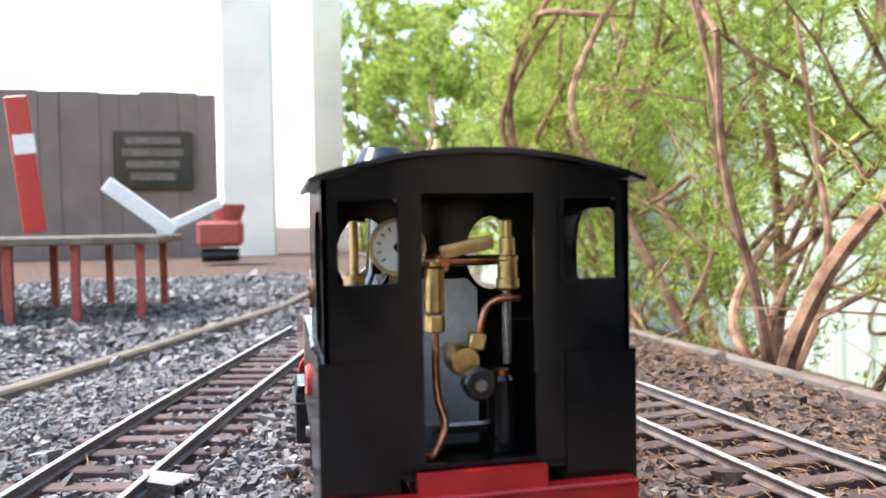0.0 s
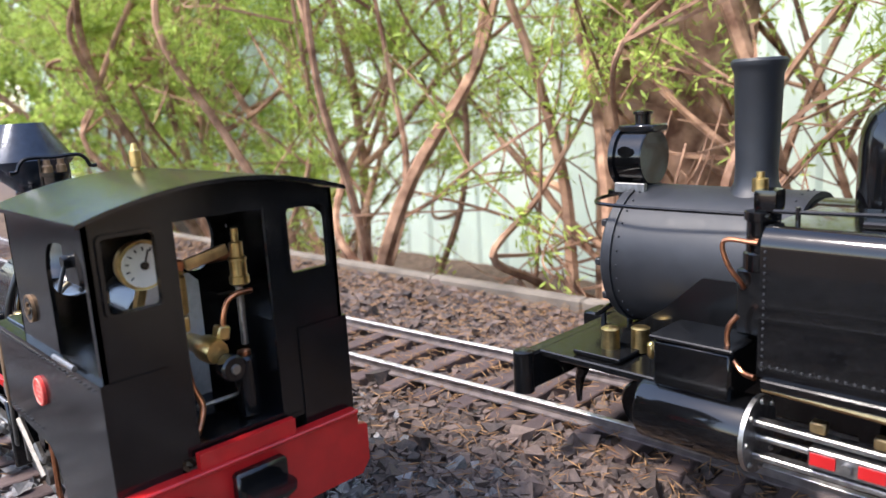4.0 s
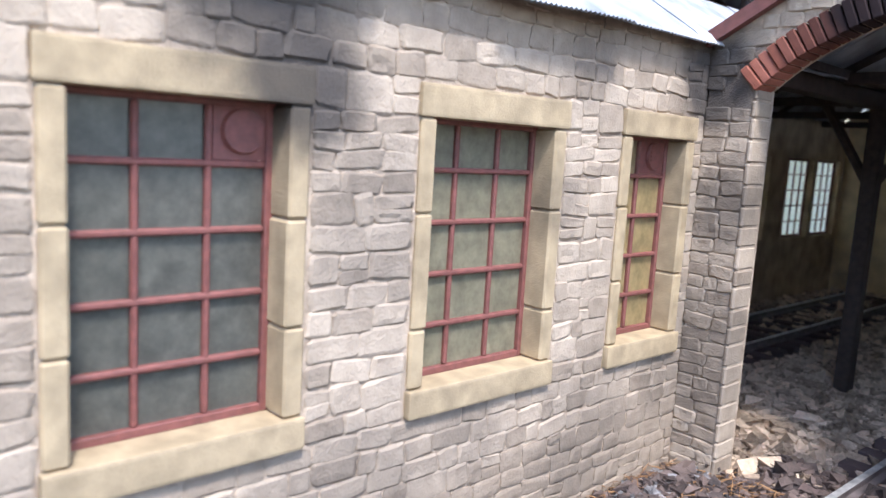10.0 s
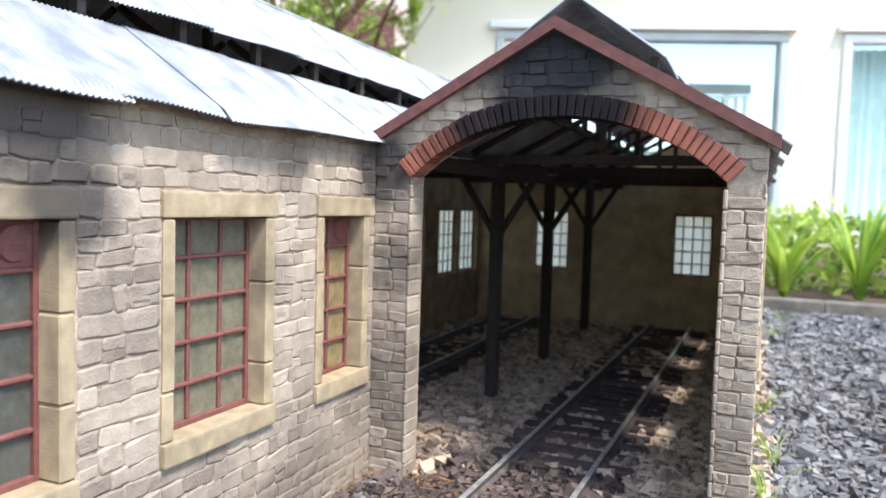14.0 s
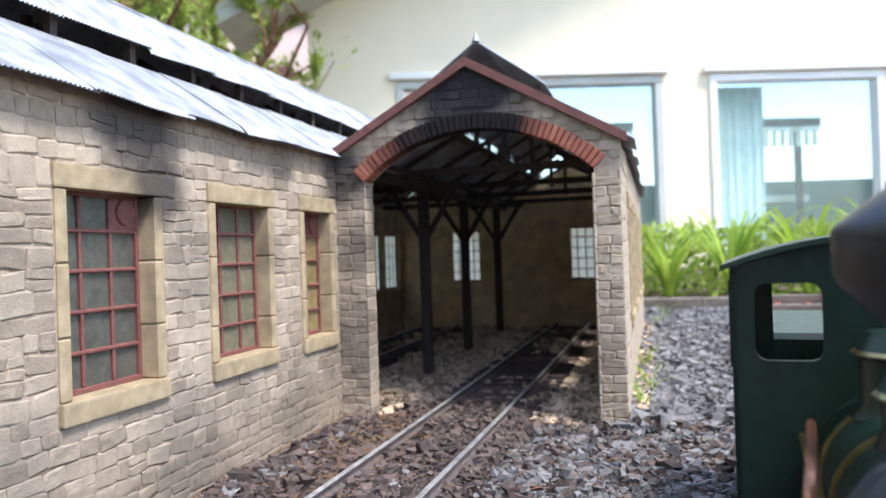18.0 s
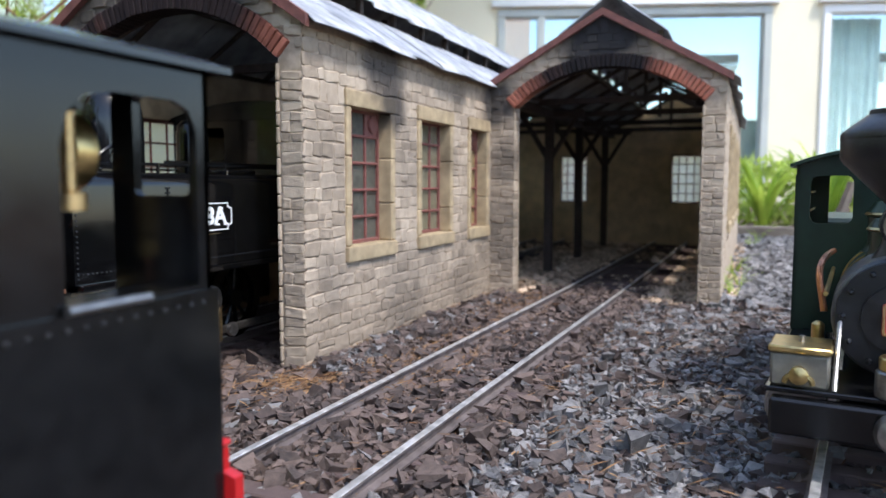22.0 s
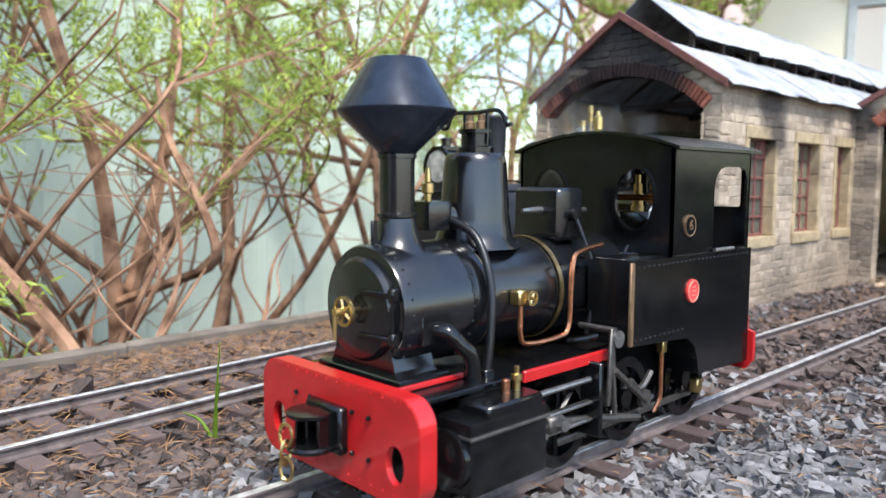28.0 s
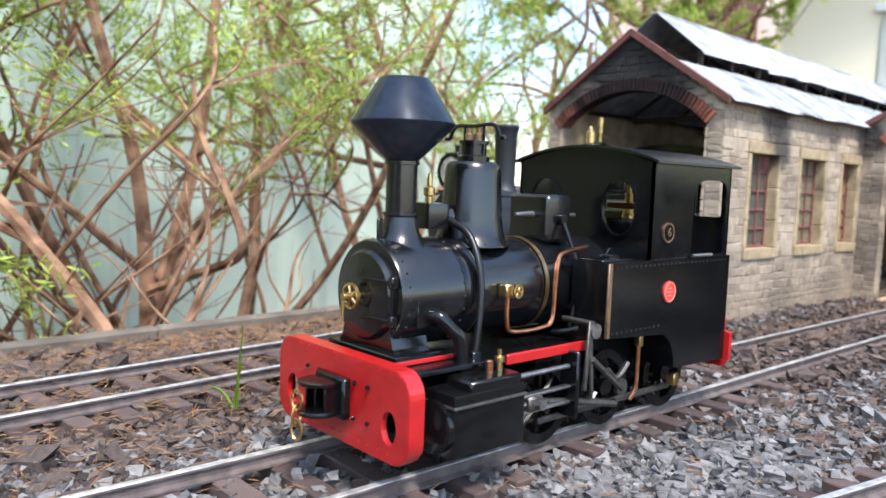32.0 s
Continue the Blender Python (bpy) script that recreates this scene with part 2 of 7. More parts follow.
BARK = mat("reddish_bark", (0.20, 0.095, 0.055), 0.9, var=0.45, scale=45, bump=0.9, fine=320, alt=(0.46, 0.27, 0.17), spec=0.2)
FENCE = mat("pale_green_fence", (0.60, 0.70, 0.60), 0.55, var=0.08, scale=6, bump=0.0)
EDGING = mat("weathered_edging", (0.17, 0.14, 0.11), 0.9, var=0.3, scale=40, bump=0.6)
CREAM = mat("cream_house_wall", (0.85, 0.76, 0.56), 0.8, var=0.04, scale=3, bump=0.0)
HOUSEWHITE = mat("house_white_trim", (0.84, 0.82, 0.78), 0.6, var=0.03, scale=5, bump=0.0)
BROWNFENCE = mat("grey_brown_palings", (0.12, 0.085, 0.065), 0.9, var=0.3, scale=8, bump=0.4, by="island", alt=(0.22, 0.17, 0.14))
GALV = mat("grey_frame", (0.50, 0.51, 0.46), 0.5, var=0.08, scale=8, bump=0.0)
WAGONRED = mat("wagon_red", (0.36, 0.07, 0.05), 0.6, var=0.25, scale=250, bump=0.2)
RUBBER = mat("black_hose", (0.006, 0.006, 0.007), 0.35, var=0.2, scale=300, bump=0.05)
DIAL = mat("dial_white", (0.78, 0.76, 0.70), 0.35, var=0.04, scale=300, bump=0.0)
TERRACOTTA = mat("terracotta_tiles", (0.42, 0.14, 0.08), 0.8, var=0.3, scale=12, bump=0.3)


def glass(name, tint, rough, clear):
    m = bpy.data.materials.new(name)
    m.use_nodes = True
    nt = m.node_tree
    b = nt.nodes["Principled BSDF"]
    tc = nt.nodes.new("ShaderNodeTexCoord")
    nz = nt.nodes.new("ShaderNodeTexNoise")
    nz.inputs["Scale"].default_value = 260
    nz.inputs["Detail"].default_value = 5
    nt.links.new(tc.outputs["Object"], nz.inputs["Vector"])
    mr = nt.nodes.new("ShaderNodeMapRange")
    mr.inputs[3].default_value, mr.inputs[4].default_value = clear - 0.12, min(1, clear + 0.12)
    nt.links.new(nz.outputs[0], mr.inputs[0])
    nt.links.new(mr.outputs[0], b.inputs["Transmission Weight"])
    dust = nt.nodes.new("ShaderNodeTexNoise")
    dust.inputs["Scale"].default_value = 190
    dust.inputs["Detail"].default_value = 7
    dust.inputs["Roughness"].default_value = 0.7
    nt.links.new(tc.outputs["Object"], dust.inputs["Vector"])
    spread = nt.nodes.new("ShaderNodeMapRange")
    spread.inputs[1].default_value, spread.inputs[2].default_value = 0.35, 0.68
    nt.links.new(dust.outputs[0], spread.inputs[0])
    mix = nt.nodes.new("ShaderNodeMix")
    mix.data_type = 'RGBA'
    low = 0.72 if clear < 0.8 else 0.97
    mix.inputs[6].default_value = (*(c * low for c in tint), 1)
    mix.inputs[7].default_value = (*(min(1, c / low) for c in tint), 1)
    nt.links.new(spread.outputs[0], mix.inputs[0])
    nt.links.new(mix.outputs[2], b.inputs["Base Color"])
    b.inputs["Roughness"].default_value = rough
    b.inputs["IOR"].default_value = 1.1 if clear > 0.8 else 1.45
    return m


def frosted(name, color):
    """Milky panes: daylight from outside spreads in them."""
    m = glass(name, color, 0.35, 0.75)
    nt = m.node_tree
    tr = nt.nodes.new("ShaderNodeBsdfTranslucent")
    tr.inputs["Color"].default_value = (*color, 1)
    mix = nt.nodes.new("ShaderNodeMixShader")
    mix.inputs[0].default_value = 0.9
    nt.links.new(nt.nodes["Principled BSDF"].outputs[0], mix.inputs[1])
    nt.links.new(tr.outputs[0], mix.inputs[2])
    nt.links.new(mix.outputs[0], nt.nodes["Material Output"].inputs["Surface"])
    return m


DUSTY = glass("dusty_glass", (0.25, 0.228, 0.155), 0.3, 0.42)
DARKGLAZE = glass("smoked_glass", (0.115, 0.112, 0.092), 0.3, 0.3)
YELLOWGLAZE = glass("yellowed_glass", (0.36, 0.28, 0.14), 0.3, 0.45)
FROSTED = frosted("milky_glass", (0.97, 0.98, 0.92))
TINTED = glass("house_window_glass", (0.80, 0.92, 0.86), 0.02, 0.95)


# ---- mesh helpers ----
def link(name, bm, material, smooth=False):
    me = bpy.data.meshes.new(name)
    bmesh.ops.recalc_face_normals(bm, faces=bm.faces)
    bm.to_mesh(me)
    bm.free()
    me.materials.append(material)
    if smooth:
        me.shade_smooth()
        me.set_sharp_from_angle(angle=radians(38))
    return me


def thing(name, label, category, group="", at=(0, 0, 0, 0), kind=""):
    ob = new(name)
    ob.empty_display_size = 0.01
    ob.matrix_basis = pose(at[0], at[1], at[2], 0, 0, at[3])
    return tagged(ob, label, category, group, kind)


def part(name, bm, material, parent, label="", smooth=True):
    ob = new(name, link(name, bm, material, smooth))
    ob.parent = parent
    return tagged(ob, label) if label else ob


def whole(name, bm, material, label, category, kind="", group="", smooth=False):
    return tagged(new(name, link(name, bm, material, smooth)), label, category, group, kind)


def box(c, s, r=0.0, bm=None, m=None, seg=1):
    """A box with centre c, size s, edges rounded by r."""
    out = bm or bmesh.new()
    t = bmesh.new()
    bmesh.ops.create_cube(t, size=1, matrix=Matrix.Diagonal((*s, 1)))
    if r:
        bmesh.ops.bevel(t, geom=t.edges, offset=r, segments=seg, affect='EDGES', profile=0.7)
    t.transform(Matrix.Translation(c) @ (m or Matrix()))
    return join(out, t)


def join(out, t):
    me = bpy.data.meshes.new("t")
    t.to_mesh(me)
    t.free()
    out.from_mesh(me)
    bpy.data.meshes.remove(me)
    return out


def rod(p0, p1, r, r1=None, n=16, bm=None, caps=True):
    """A round bar or cone from p0 to p1."""
    out = bm or bmesh.new()
    p0, p1 = Vector(p0), Vector(p1)
    d = p1 - p0
    m = Matrix.Translation((p0 + p1) / 2) @ d.to_track_quat('Z', 'Y').to_matrix().to_4x4()
    bmesh.ops.create_cone(out, cap_ends=caps, segments=n, radius1=r, radius2=r if r1 is None else r1, depth=d.length, matrix=m)
    return out


def lathe(profile, c=(0, 0, 0), axis='Z', n=32, bm=None, ring=False):
    """A turned body: profile of (radius, height) along an axis through c."""
    out = bm or bmesh.new()
    q = {'Z': Matrix(), 'Y': Matrix.Rotation(radians(-90), 4, 'X'), 'X': Matrix.Rotation(radians(90), 4, 'Y')}[axis]
    m = Matrix.Translation(c) @ q
    rings = []
    for r, h in profile:
        rings.append([out.verts.new(m @ Vector((max(r, 1e-5) * math.cos(2 * math.pi * i / n), max(r, 1e-5) * math.sin(2 * math.pi * i / n), h))) for i in range(n)])
    for a, b in zip(rings, rings[1:] + (rings[:1] if ring else [])):
        for i in range(n):
            out.faces.new((a[i], a[(i + 1) % n], b[(i + 1) % n], b[i]))
    if not ring:
        out.faces.new(rings[0][::-1])
        out.faces.new(rings[-1])
    return out


def tube(pts, r, n=8, bm=None, r1=None):
    """A bent pipe through points, its corners rounded by a spline."""
    out = bm or bmesh.new()
    P = [Vector(p) for p in pts]
    ext = [P[0] * 2 - P[1]] + P + [P[-1] * 2 - P[-2]]
    line = []
    for i in range(1, len(ext) - 2):
        a, b, c, d = ext[i - 1:i + 3]
        for k in range(5):
            t = k / 5
            line.append(0.5 * ((2 * b) + (c - a) * t + (2 * a - 5 * b + 4 * c - d) * t * t + (3 * b - a - 3 * c + d) * t ** 3))
    line.append(P[-1])
    rings = []
    side = None
    for i, p in enumerate(line):
        d = (line[min(i + 1, len(line) - 1)] - line[max(i - 1, 0)]).normalized()
        if side is None:
            side = d.orthogonal().normalized()
        side = (side - d * side.dot(d)).normalized()
        up = d.cross(side)
        rr = r if r1 is None else r + (r1 - r) * i / (len(line) - 1)
        rings.append([out.verts.new(p + (side * math.cos(2 * math.pi * k / n) + up * math.sin(2 * math.pi * k / n)) * rr) for k in range(n)])
    for a, b in zip(rings, rings[1:]):
        for i in range(n):
            out.faces.new((a[i], a[(i + 1) % n], b[(i + 1) % n], b[i]))
    out.faces.new(rings[0][::-1])
    out.faces.new(rings[-1])
    return out


def plate(outline, thick, m, holes=(), bm=None):
    """A flat plate in its own x, y plane with holes through it, thick along z, placed by m."""
    out = bm or bmesh.new()
    t = bmesh.new()
    edges = []
    for ring in (outline, *holes):
        vs = [t.verts.new((x, y, 0)) for x, y in ring]
        edges += [t.edges.new((vs[i], vs[(i + 1) % len(vs)])) for i in range(len(vs))]
    fill = bmesh.ops.triangle_fill(t, use_beauty=True, use_dissolve=False, edges=edges)
    faces = [f for f in fill["geom"] if isinstance(f, bmesh.types.BMFace)]
    ext = bmesh.ops.extrude_face_region(t, geom=faces)
    bmesh.ops.translate(t, verts=[v for v in ext["geom"] if isinstance(v, bmesh.types.BMVert)], vec=(0, 0, thick))
    bmesh.ops.recalc_face_normals(t, faces=t.faces)
    t.transform(m)
    return join(out, t)


def rounded(w, h, r, cx=0, cy=0, n=5):
    pts = []
    for sx, sy, a in ((1, 1, 0), (-1, 1, 90), (-1, -1, 180), (1, -1, 270)):
        for k in range(n + 1):
            t = radians(a + 90 * k / n)
            pts.append((cx + sx * (w / 2 - r) + r * math.cos(t), cy + sy * (h / 2 - r) + r * math.sin(t)))
    return pts


def oval(rx, ry, cx=0, cy=0, n=20):
    return [(cx + rx * math.cos(2 * math.pi * i / n), cy + ry * math.sin(2 * math.pi * i / n)) for i in range(n)]


# planes for plate(): x right / y up as seen from behind (+y ahead), from the side, from above
BACK = lambda y: Matrix(((1, 0, 0, 0), (0, 0, 1, y), (0, 1, 0, 0), (0, 0, 0, 1)))
SIDE = lambda x: Matrix(((0, 0, 1, x), (1, 0, 0, 0), (0, 1, 0, 0), (0, 0, 0, 1)))


def stuff_mesh(name, verts, faces, material):
    me = bpy.data.meshes.new(name)
    nv, nf, k = len(verts), len(faces), faces.shape[1]
    me.vertices.add(nv)
    me.vertices.foreach_set("co", verts.astype(np.float32).ravel())
    me.loops.add(nf * k)
    me.loops.foreach_set("vertex_index", faces.astype(np.int32).ravel())
    me.polygons.add(nf)
    me.polygons.foreach_set("loop_start", np.arange(0, nf * k, k, dtype=np.int32))
    me.update(calc_edges=True)
    me.validate()
    me.shade_flat()
    me.materials.append(material)
    return new(name, me)


# ---- ground ----
BED_DROP = 0.26
EDGE_LINE = [(-3.0, 0.36), (-0.06, 0.36), (-0.04, 0.365), (0.12, 0.352), (0.27, 0.345), (0.42, 0.335), (0.65, 0.325), (1.0, 0.30), (1.6, 0.29), (4.0, 0.29)]


def ground_height(x, y):
    """Uneven soil, heaped a little against the foot of the shed walls."""
    side = max(0.0, 1 - abs(x - 0.064) / 0.022) if -0.36 < y < -0.055 else 0.0
    outer = max(0.0, 1 - abs(x + 0.118) / 0.03) if y < -0.34 else 0.0
    edge = float(np.interp(y, [p[0] for p in EDGE_LINE], [p[1] for p in EDGE_LINE]))
    drop = min(1.0, max(0.0, (x - edge - 0.004) / 0.02))
    bank = 0.13 * max(0.0, min(x, edge) - 0.212)
    return -bank + 0.003 * noise.noise(Vector((x * 6, y * 6, 0))) + 0.008 * side + 0.005 * outer - BED_DROP * drop


bm = bmesh.new()
ring = [0, 0.03, 0.06, 0.1, 0.15, 0.2, 0.3, 0.45, 0.7, 1.2, 2.5, 6, 20, 80, 400]
xs = sorted({-v for v in ring} | set(ring) | {0.025 * i for i in range(-20, 9)} | {0.2 + 0.0075 * i for i in range(30)})
grid = [[bm.verts.new((x, y, 0.002 + ground_height(x, y))) for x in xs] for y in
        sorted({-v for v in ring} | set(ring) | {0.025 * i for i in range(-40, 41)})]
for a, b in zip(grid, grid[1:]):
    for i in range(len(xs) - 1):
        bm.faces.new((a[i], a[i + 1], b[i + 1], b[i]))
whole("ground", bm, GROUND, "dark soil of a garden railway under the ballast", "ground", "structure", smooth=True)

# added brown sheet, mostly out of view, to be mirrored in the large engine's tank
bm = bmesh.new()
rows = [[bm.verts.new((x, y, 0.010 + 0.004 * noise.noise(Vector((x * 5, y * 5, 3))))) for x in (-4.0, -2.5, -1.6, -1.1, -0.78)] for y in (-1.2, -0.8, -0.4, 0.0, 0.4, 0.8, 1.4, 2.2)]
for a, b in zip(rows, rows[1:]):
    for i in range(4):
        bm.faces.new((a[i], a[i + 1], b[i + 1], b[i]))
whole("reflected_ground", bm, REFLECTBROWN, "brown ground sheet added beyond the siding for the tank's reflection", "garden bed", "structure", smooth=True)

# track centre lines: x as a function of y
RAIL_Z = 0.0125
GAUGE = 0.045
MAIN = [(-1.0, -0.014), (-0.4, -0.008), (0.0, 0.0), (0.3, 0.004), (0.8, 0.012), (1.8, 0.05)]
SHEDROAD = [(-0.95, 0.172), (0.0, 0.1775), (0.12, 0.1765), (0.27, 0.162), (0.36, 0.153), (0.45, 0.145), (0.7, 0.125), (1.1, 0.105), (1.6, 0.10)]
SIDING = [(-1.0, -0.301), (-0.557, -0.2475), (-0.383, -0.2265), (-0.03, -0.1805), (0.128, -0.159), (0.335, -0.117), (0.6, -0.05), (0.8, 0.004)]


def line_x(line, y):
    ys = [p[0] for p in line]
    i = max(1, min(len(ys) - 1, sum(v < y for v in ys)))
    (y0, x0), (y1, x1) = line[i - 1], line[i]
    xa = line[i - 2][1] if i > 1 else x0 - (x1 - x0)
    xb = line[i + 1][1] if i + 1 < len(line) else x1 + (x1 - x0)
    ya = line[i - 2][0] if i > 1 else y0 - (y1 - y0)
    yb = line[i + 1][0] if i + 1 < len(line) else y1 + (y1 - y0)
    t = (y - y0) / (y1 - y0)
    m0, m1 = (x1 - xa) / (y1 - ya) * (y1 - y0), (xb - x0) / (yb - y0) * (y1 - y0)
    return (2 * t ** 3 - 3 * t * t + 1) * x0 + (t ** 3 - 2 * t * t + t) * m0 + (-2 * t ** 3 + 3 * t * t) * x1 + (t ** 3 - t * t) * m1


def rail_mesh(line, off, y0, y1, zb, prof):
    out = bmesh.new()
    n = max(2, int((y1 - y0) / 0.03))
    rows = []
    for i in range(n + 1):
        y = y0 + (y1 - y0) * i / n
        x = line_x(line, y)
        d = Vector((line_x(line, y + 0.01) - line_x(line, y - 0.01), 0.02)).normalized()
        nx, ny = d.y, -d.x
        rows.append([out.verts.new((x + nx * (off + a), y + ny * (off + a), zb + h)) for a, h in prof])
    k = len(prof)
    for a, b in zip(rows, rows[1:]):
        for i in range(k):
            out.faces.new((a[i], a[(i + 1) % k], b[(i + 1) % k], b[i]))
    out.faces.new(rows[0][::-1])
    out.faces.new(rows[-1])
    return out


SLEEPERS = []


def railway(name, label, line, y0, y1, pitch=0.0215):
    tr = thing(name, label, "railway track", kind="structure")
    base = 0.0072
    for s in (-1, 1):
        off = s * (GAUGE / 2 + 0.0012)
        part("rail", rail_mesh(line, off, y0, y1, base, [(-0.0030, 0), (0.0030, 0), (0.0030, 0.0008), (0.0006, 0.0014), (0.0006, 0.0037), (0.0015, 0.0042),
             (0.0015, 0.0050), (-0.0015, 0.0050), (-0.0015, 0.0042), (-0.0006, 0.0037), (-0.0006, 0.0014), (-0.0030, 0.0008)]), RAILSIDE, tr, "rusty brown rail")
        part("rail_head", rail_mesh(line, off, y0, y1, base + 0.00502, [(-0.00145, 0), (0.00145, 0), (0.0012, 0.0003), (-0.0012, 0.0003)]), RAILTOP, tr, "bright worn running surface")
    rnd = random.Random(name)
    y = y0 + 0.01
    while y < y1 - 0.01:
        x = line_x(line, y)
        ang = math.degrees(math.atan2(line_x(line, y + 0.01) - line_x(line, y - 0.01), 0.02))
        SLEEPERS.append((tr, x, y, -ang + rnd.uniform(-2, 2), rnd.uniform(-0.0008, 0.0002), line))
        y += pitch * rnd.uniform(0.94, 1.06)
    return tr


railway("track_main", "narrow gauge main track with worn rails on brown sleepers", MAIN, -0.95, 1.7)
railway("track_shed", "shed road with brown rails littered with needles", SHEDROAD, -0.92, 1.5)
railway("track_siding", "curving siding track in grey ballast", SIDING, -0.98, 0.74)


# loose stones, one by one, joined by kind
def pebbles(name, label, material, count, area, size, seed, keep, z0=0.0015, lumpy=False):
    rng = np.random.default_rng(seed)
    x = rng.uniform(area[0], area[1], count * 2)
    y = rng.uniform(area[2], area[3], count * 2)
    ok = keep(x, y, rng)
    x, y = x[ok][:count], y[ok][:count]
    n = len(x)
    s = size * np.exp(rng.normal(0, 0.33, n))
    if lumpy:
        chip = np.array([[x * (1.1 if z * y < 0 else 0.62), y * (1 if z < 0 else 0.66), z * (1 if x < 0 else 0.7)] for x in (-1, 1) for y in (-1, 1) for z in (-1, 1)], float)
    else:
        chip = np.array([[-1, -1, -1], [1, -1, -1], [0.1, 1, -1], [-0.9, -0.8, 1], [0.8, -0.7, 1], [0, 0.9, 1]], float)
    k = len(chip)
    v = chip[None] * (1 + rng.normal(0, 0.24, (n, k, 3))) + rng.normal(0, 0.2 if lumpy else 0.12, (n, k, 3))
    v *= (s[:, None] * np.stack([rng.uniform(0.36, 0.62, n), rng.uniform(0.30, 0.5, n), rng.uniform(0.24, 0.42, n)], 1))[:, None, :]
    a, b = rng.uniform(0, 2 * np.pi, n), rng.normal(0, 1.3 if lumpy else 0.6, n)
    ca, sa, cb, sb = np.cos(a), np.sin(a), np.cos(b), np.sin(b)
    R = np.zeros((n, 3, 3))
    R[:, 0] = np.stack([ca, -sa * cb, sa * sb], 1)
    R[:, 1] = np.stack([sa, ca * cb, -ca * sb], 1)
    R[:, 2] = np.stack([0 * a, sb, cb], 1)
    v = np.einsum('nij,nkj->nki', R, v)
    hz = np.array([ground_height(p, q) for p, q in zip(x, y)])
    v += np.stack([x, y, z0 + hz + s * rng.uniform(0.15, 0.5, n)], 1)[:, None, :]
    cube = [[0, 1, 3], [0, 3, 2], [4, 6, 7], [4, 7, 5], [0, 4, 5], [0, 5, 1], [2, 3, 7], [2, 7, 6], [0, 2, 6], [0, 6, 4], [1, 5, 7], [1, 7, 3]]
    f = np.array(cube if lumpy else [[0, 2, 1], [3, 4, 5], [0, 1, 4], [0, 4, 3], [1, 2, 5], [1, 5, 4], [2, 0, 3], [2, 3, 5]])
    faces = (f[None] + k * np.arange(n)[:, None, None]).reshape(-1, 3)
    return tagged(stuff_mesh(name, v.reshape(-1, 3), faces, material), label, "ballast", kind="stuff")


def clear_of_rails(x, y, rng):
    ok = np.ones(len(x), bool)
    for line, ya, yb in ((MAIN, -0.95, 1.7), (SHEDROAD, -0.92, 1.5), (SIDING, -0.98, 0.74)):
        ys = np.linspace(ya, yb, 120)
        cx = np.interp(y, ys, [line_x(line, q) for q in ys])
        d = np.abs(np.abs(x - cx) - GAUGE / 2 - 0.0012)
        on = (y > ya) & (y < yb)
        ok &= ~(on & (d < 0.0042))
        ok &= ~(on & (np.abs(x - cx) < 0.041) & (rng.uniform(0, 1, len(x)) < 0.30))
        sl = np.array(sorted(s[2] for s in SLEEPERS if s[5] is line))
        k = np.clip(np.searchsorted(sl, y), 1, len(sl) - 1)
        gap = np.minimum(np.abs(y - sl[k - 1]), np.abs(y - sl[k]))
        ok &= ~(on & (np.abs(x - cx) < 0.042) & (gap < 0.0062) & (rng.uniform(0, 1, len(x)) < np.where(y < 0.05, 0.45, 0.78)))
    return ok


def grey_zone(x, y, rng):
    return clear_of_rails(x, y, rng) & (x < 0.062 + 0.03 * rng.normal(0, 1, len(x)))


def brown_zone(x, y, rng):
    near = (x > 0.06) | (y < -0.3) | (rng.uniform(0, 1, len(x)) < 0.12)
    inside = x < np.interp(y, [p[0] for p in EDGE_LINE], [p[1] for p in EDGE_LINE]) - 0.006
    return clear_of_rails(x, y, rng) & near & inside


pebbles("ballast_gravel", "loose crushed grey stone between the tracks", BALLAST, 118000, (-0.40, 0.20, -0.35, 0.62), 0.0030, 1, grey_zone, lumpy=True)
pebbles("ballast_gravel", "loose crushed grey stone further along the tracks", BALLAST, 15000, (-0.55, 0.25, 0.6, 1.7), 0.006, 2, grey_zone)
pebbles("ballast_gravel", "grey stone bed beside the engine shed", BALLAST, 34000, (-0.62, -0.10, -1.22, -0.33), 0.0043, 3, grey_zone, lumpy=True)
pebbles("brown_gravel", "brown stone chips and bark among the sleepers", BARKCHIP, 46000, (-0.05, 0.35, -0.37, 0.45), 0.0036, 4, brown_zone, lumpy=True)
pebbles("brown_gravel", "pale brown chips on the floor of the engine shed", PALECHIP, 24000, (-0.12, 0.25, -0.96, -0.355), 0.0040, 5, brown_zone, lumpy=True)
pebbles("brown_gravel", "brown chips along the far shed road", BARKCHIP, 9000, (0.05, 0.34, 0.44, 1.0), 0.0045, 6, brown_zone)


def off_the_rails(x, y, rng):
    ok = np.ones(len(x), bool)
    for line in (MAIN, SIDING):
        ys = np.linspace(-0.95, 0.74, 80)
        cx = np.interp(y, ys, [line_x(line, q) for q in ys])
        ok &= np.abs(np.abs(x - cx) - GAUGE / 2 - 0.0012) > 0.0042
    return ok


pebbles("brown_gravel", "brown chips strewn over the sleepers before the shed", BARKCHIP, 5200, (-0.046, 0.05, -0.40, 0.07), 0.0032, 7, off_the_rails, 0.0062, True)
pebbles("ballast_gravel", "loose grey stones strewn over the sleepers", BALLAST, 1700, (-0.24, 0.05, -0.25, 0.5), 0.0028, 8, off_the_rails, 0.0062, True)


pebbles("brown_gravel", "brown and purple chips mixed into the grey ballast", BARKCHIP, 6500, (-0.27, 0.06, -0.36, 0.16), 0.0032, 9, clear_of_rails, 0.0030, True)


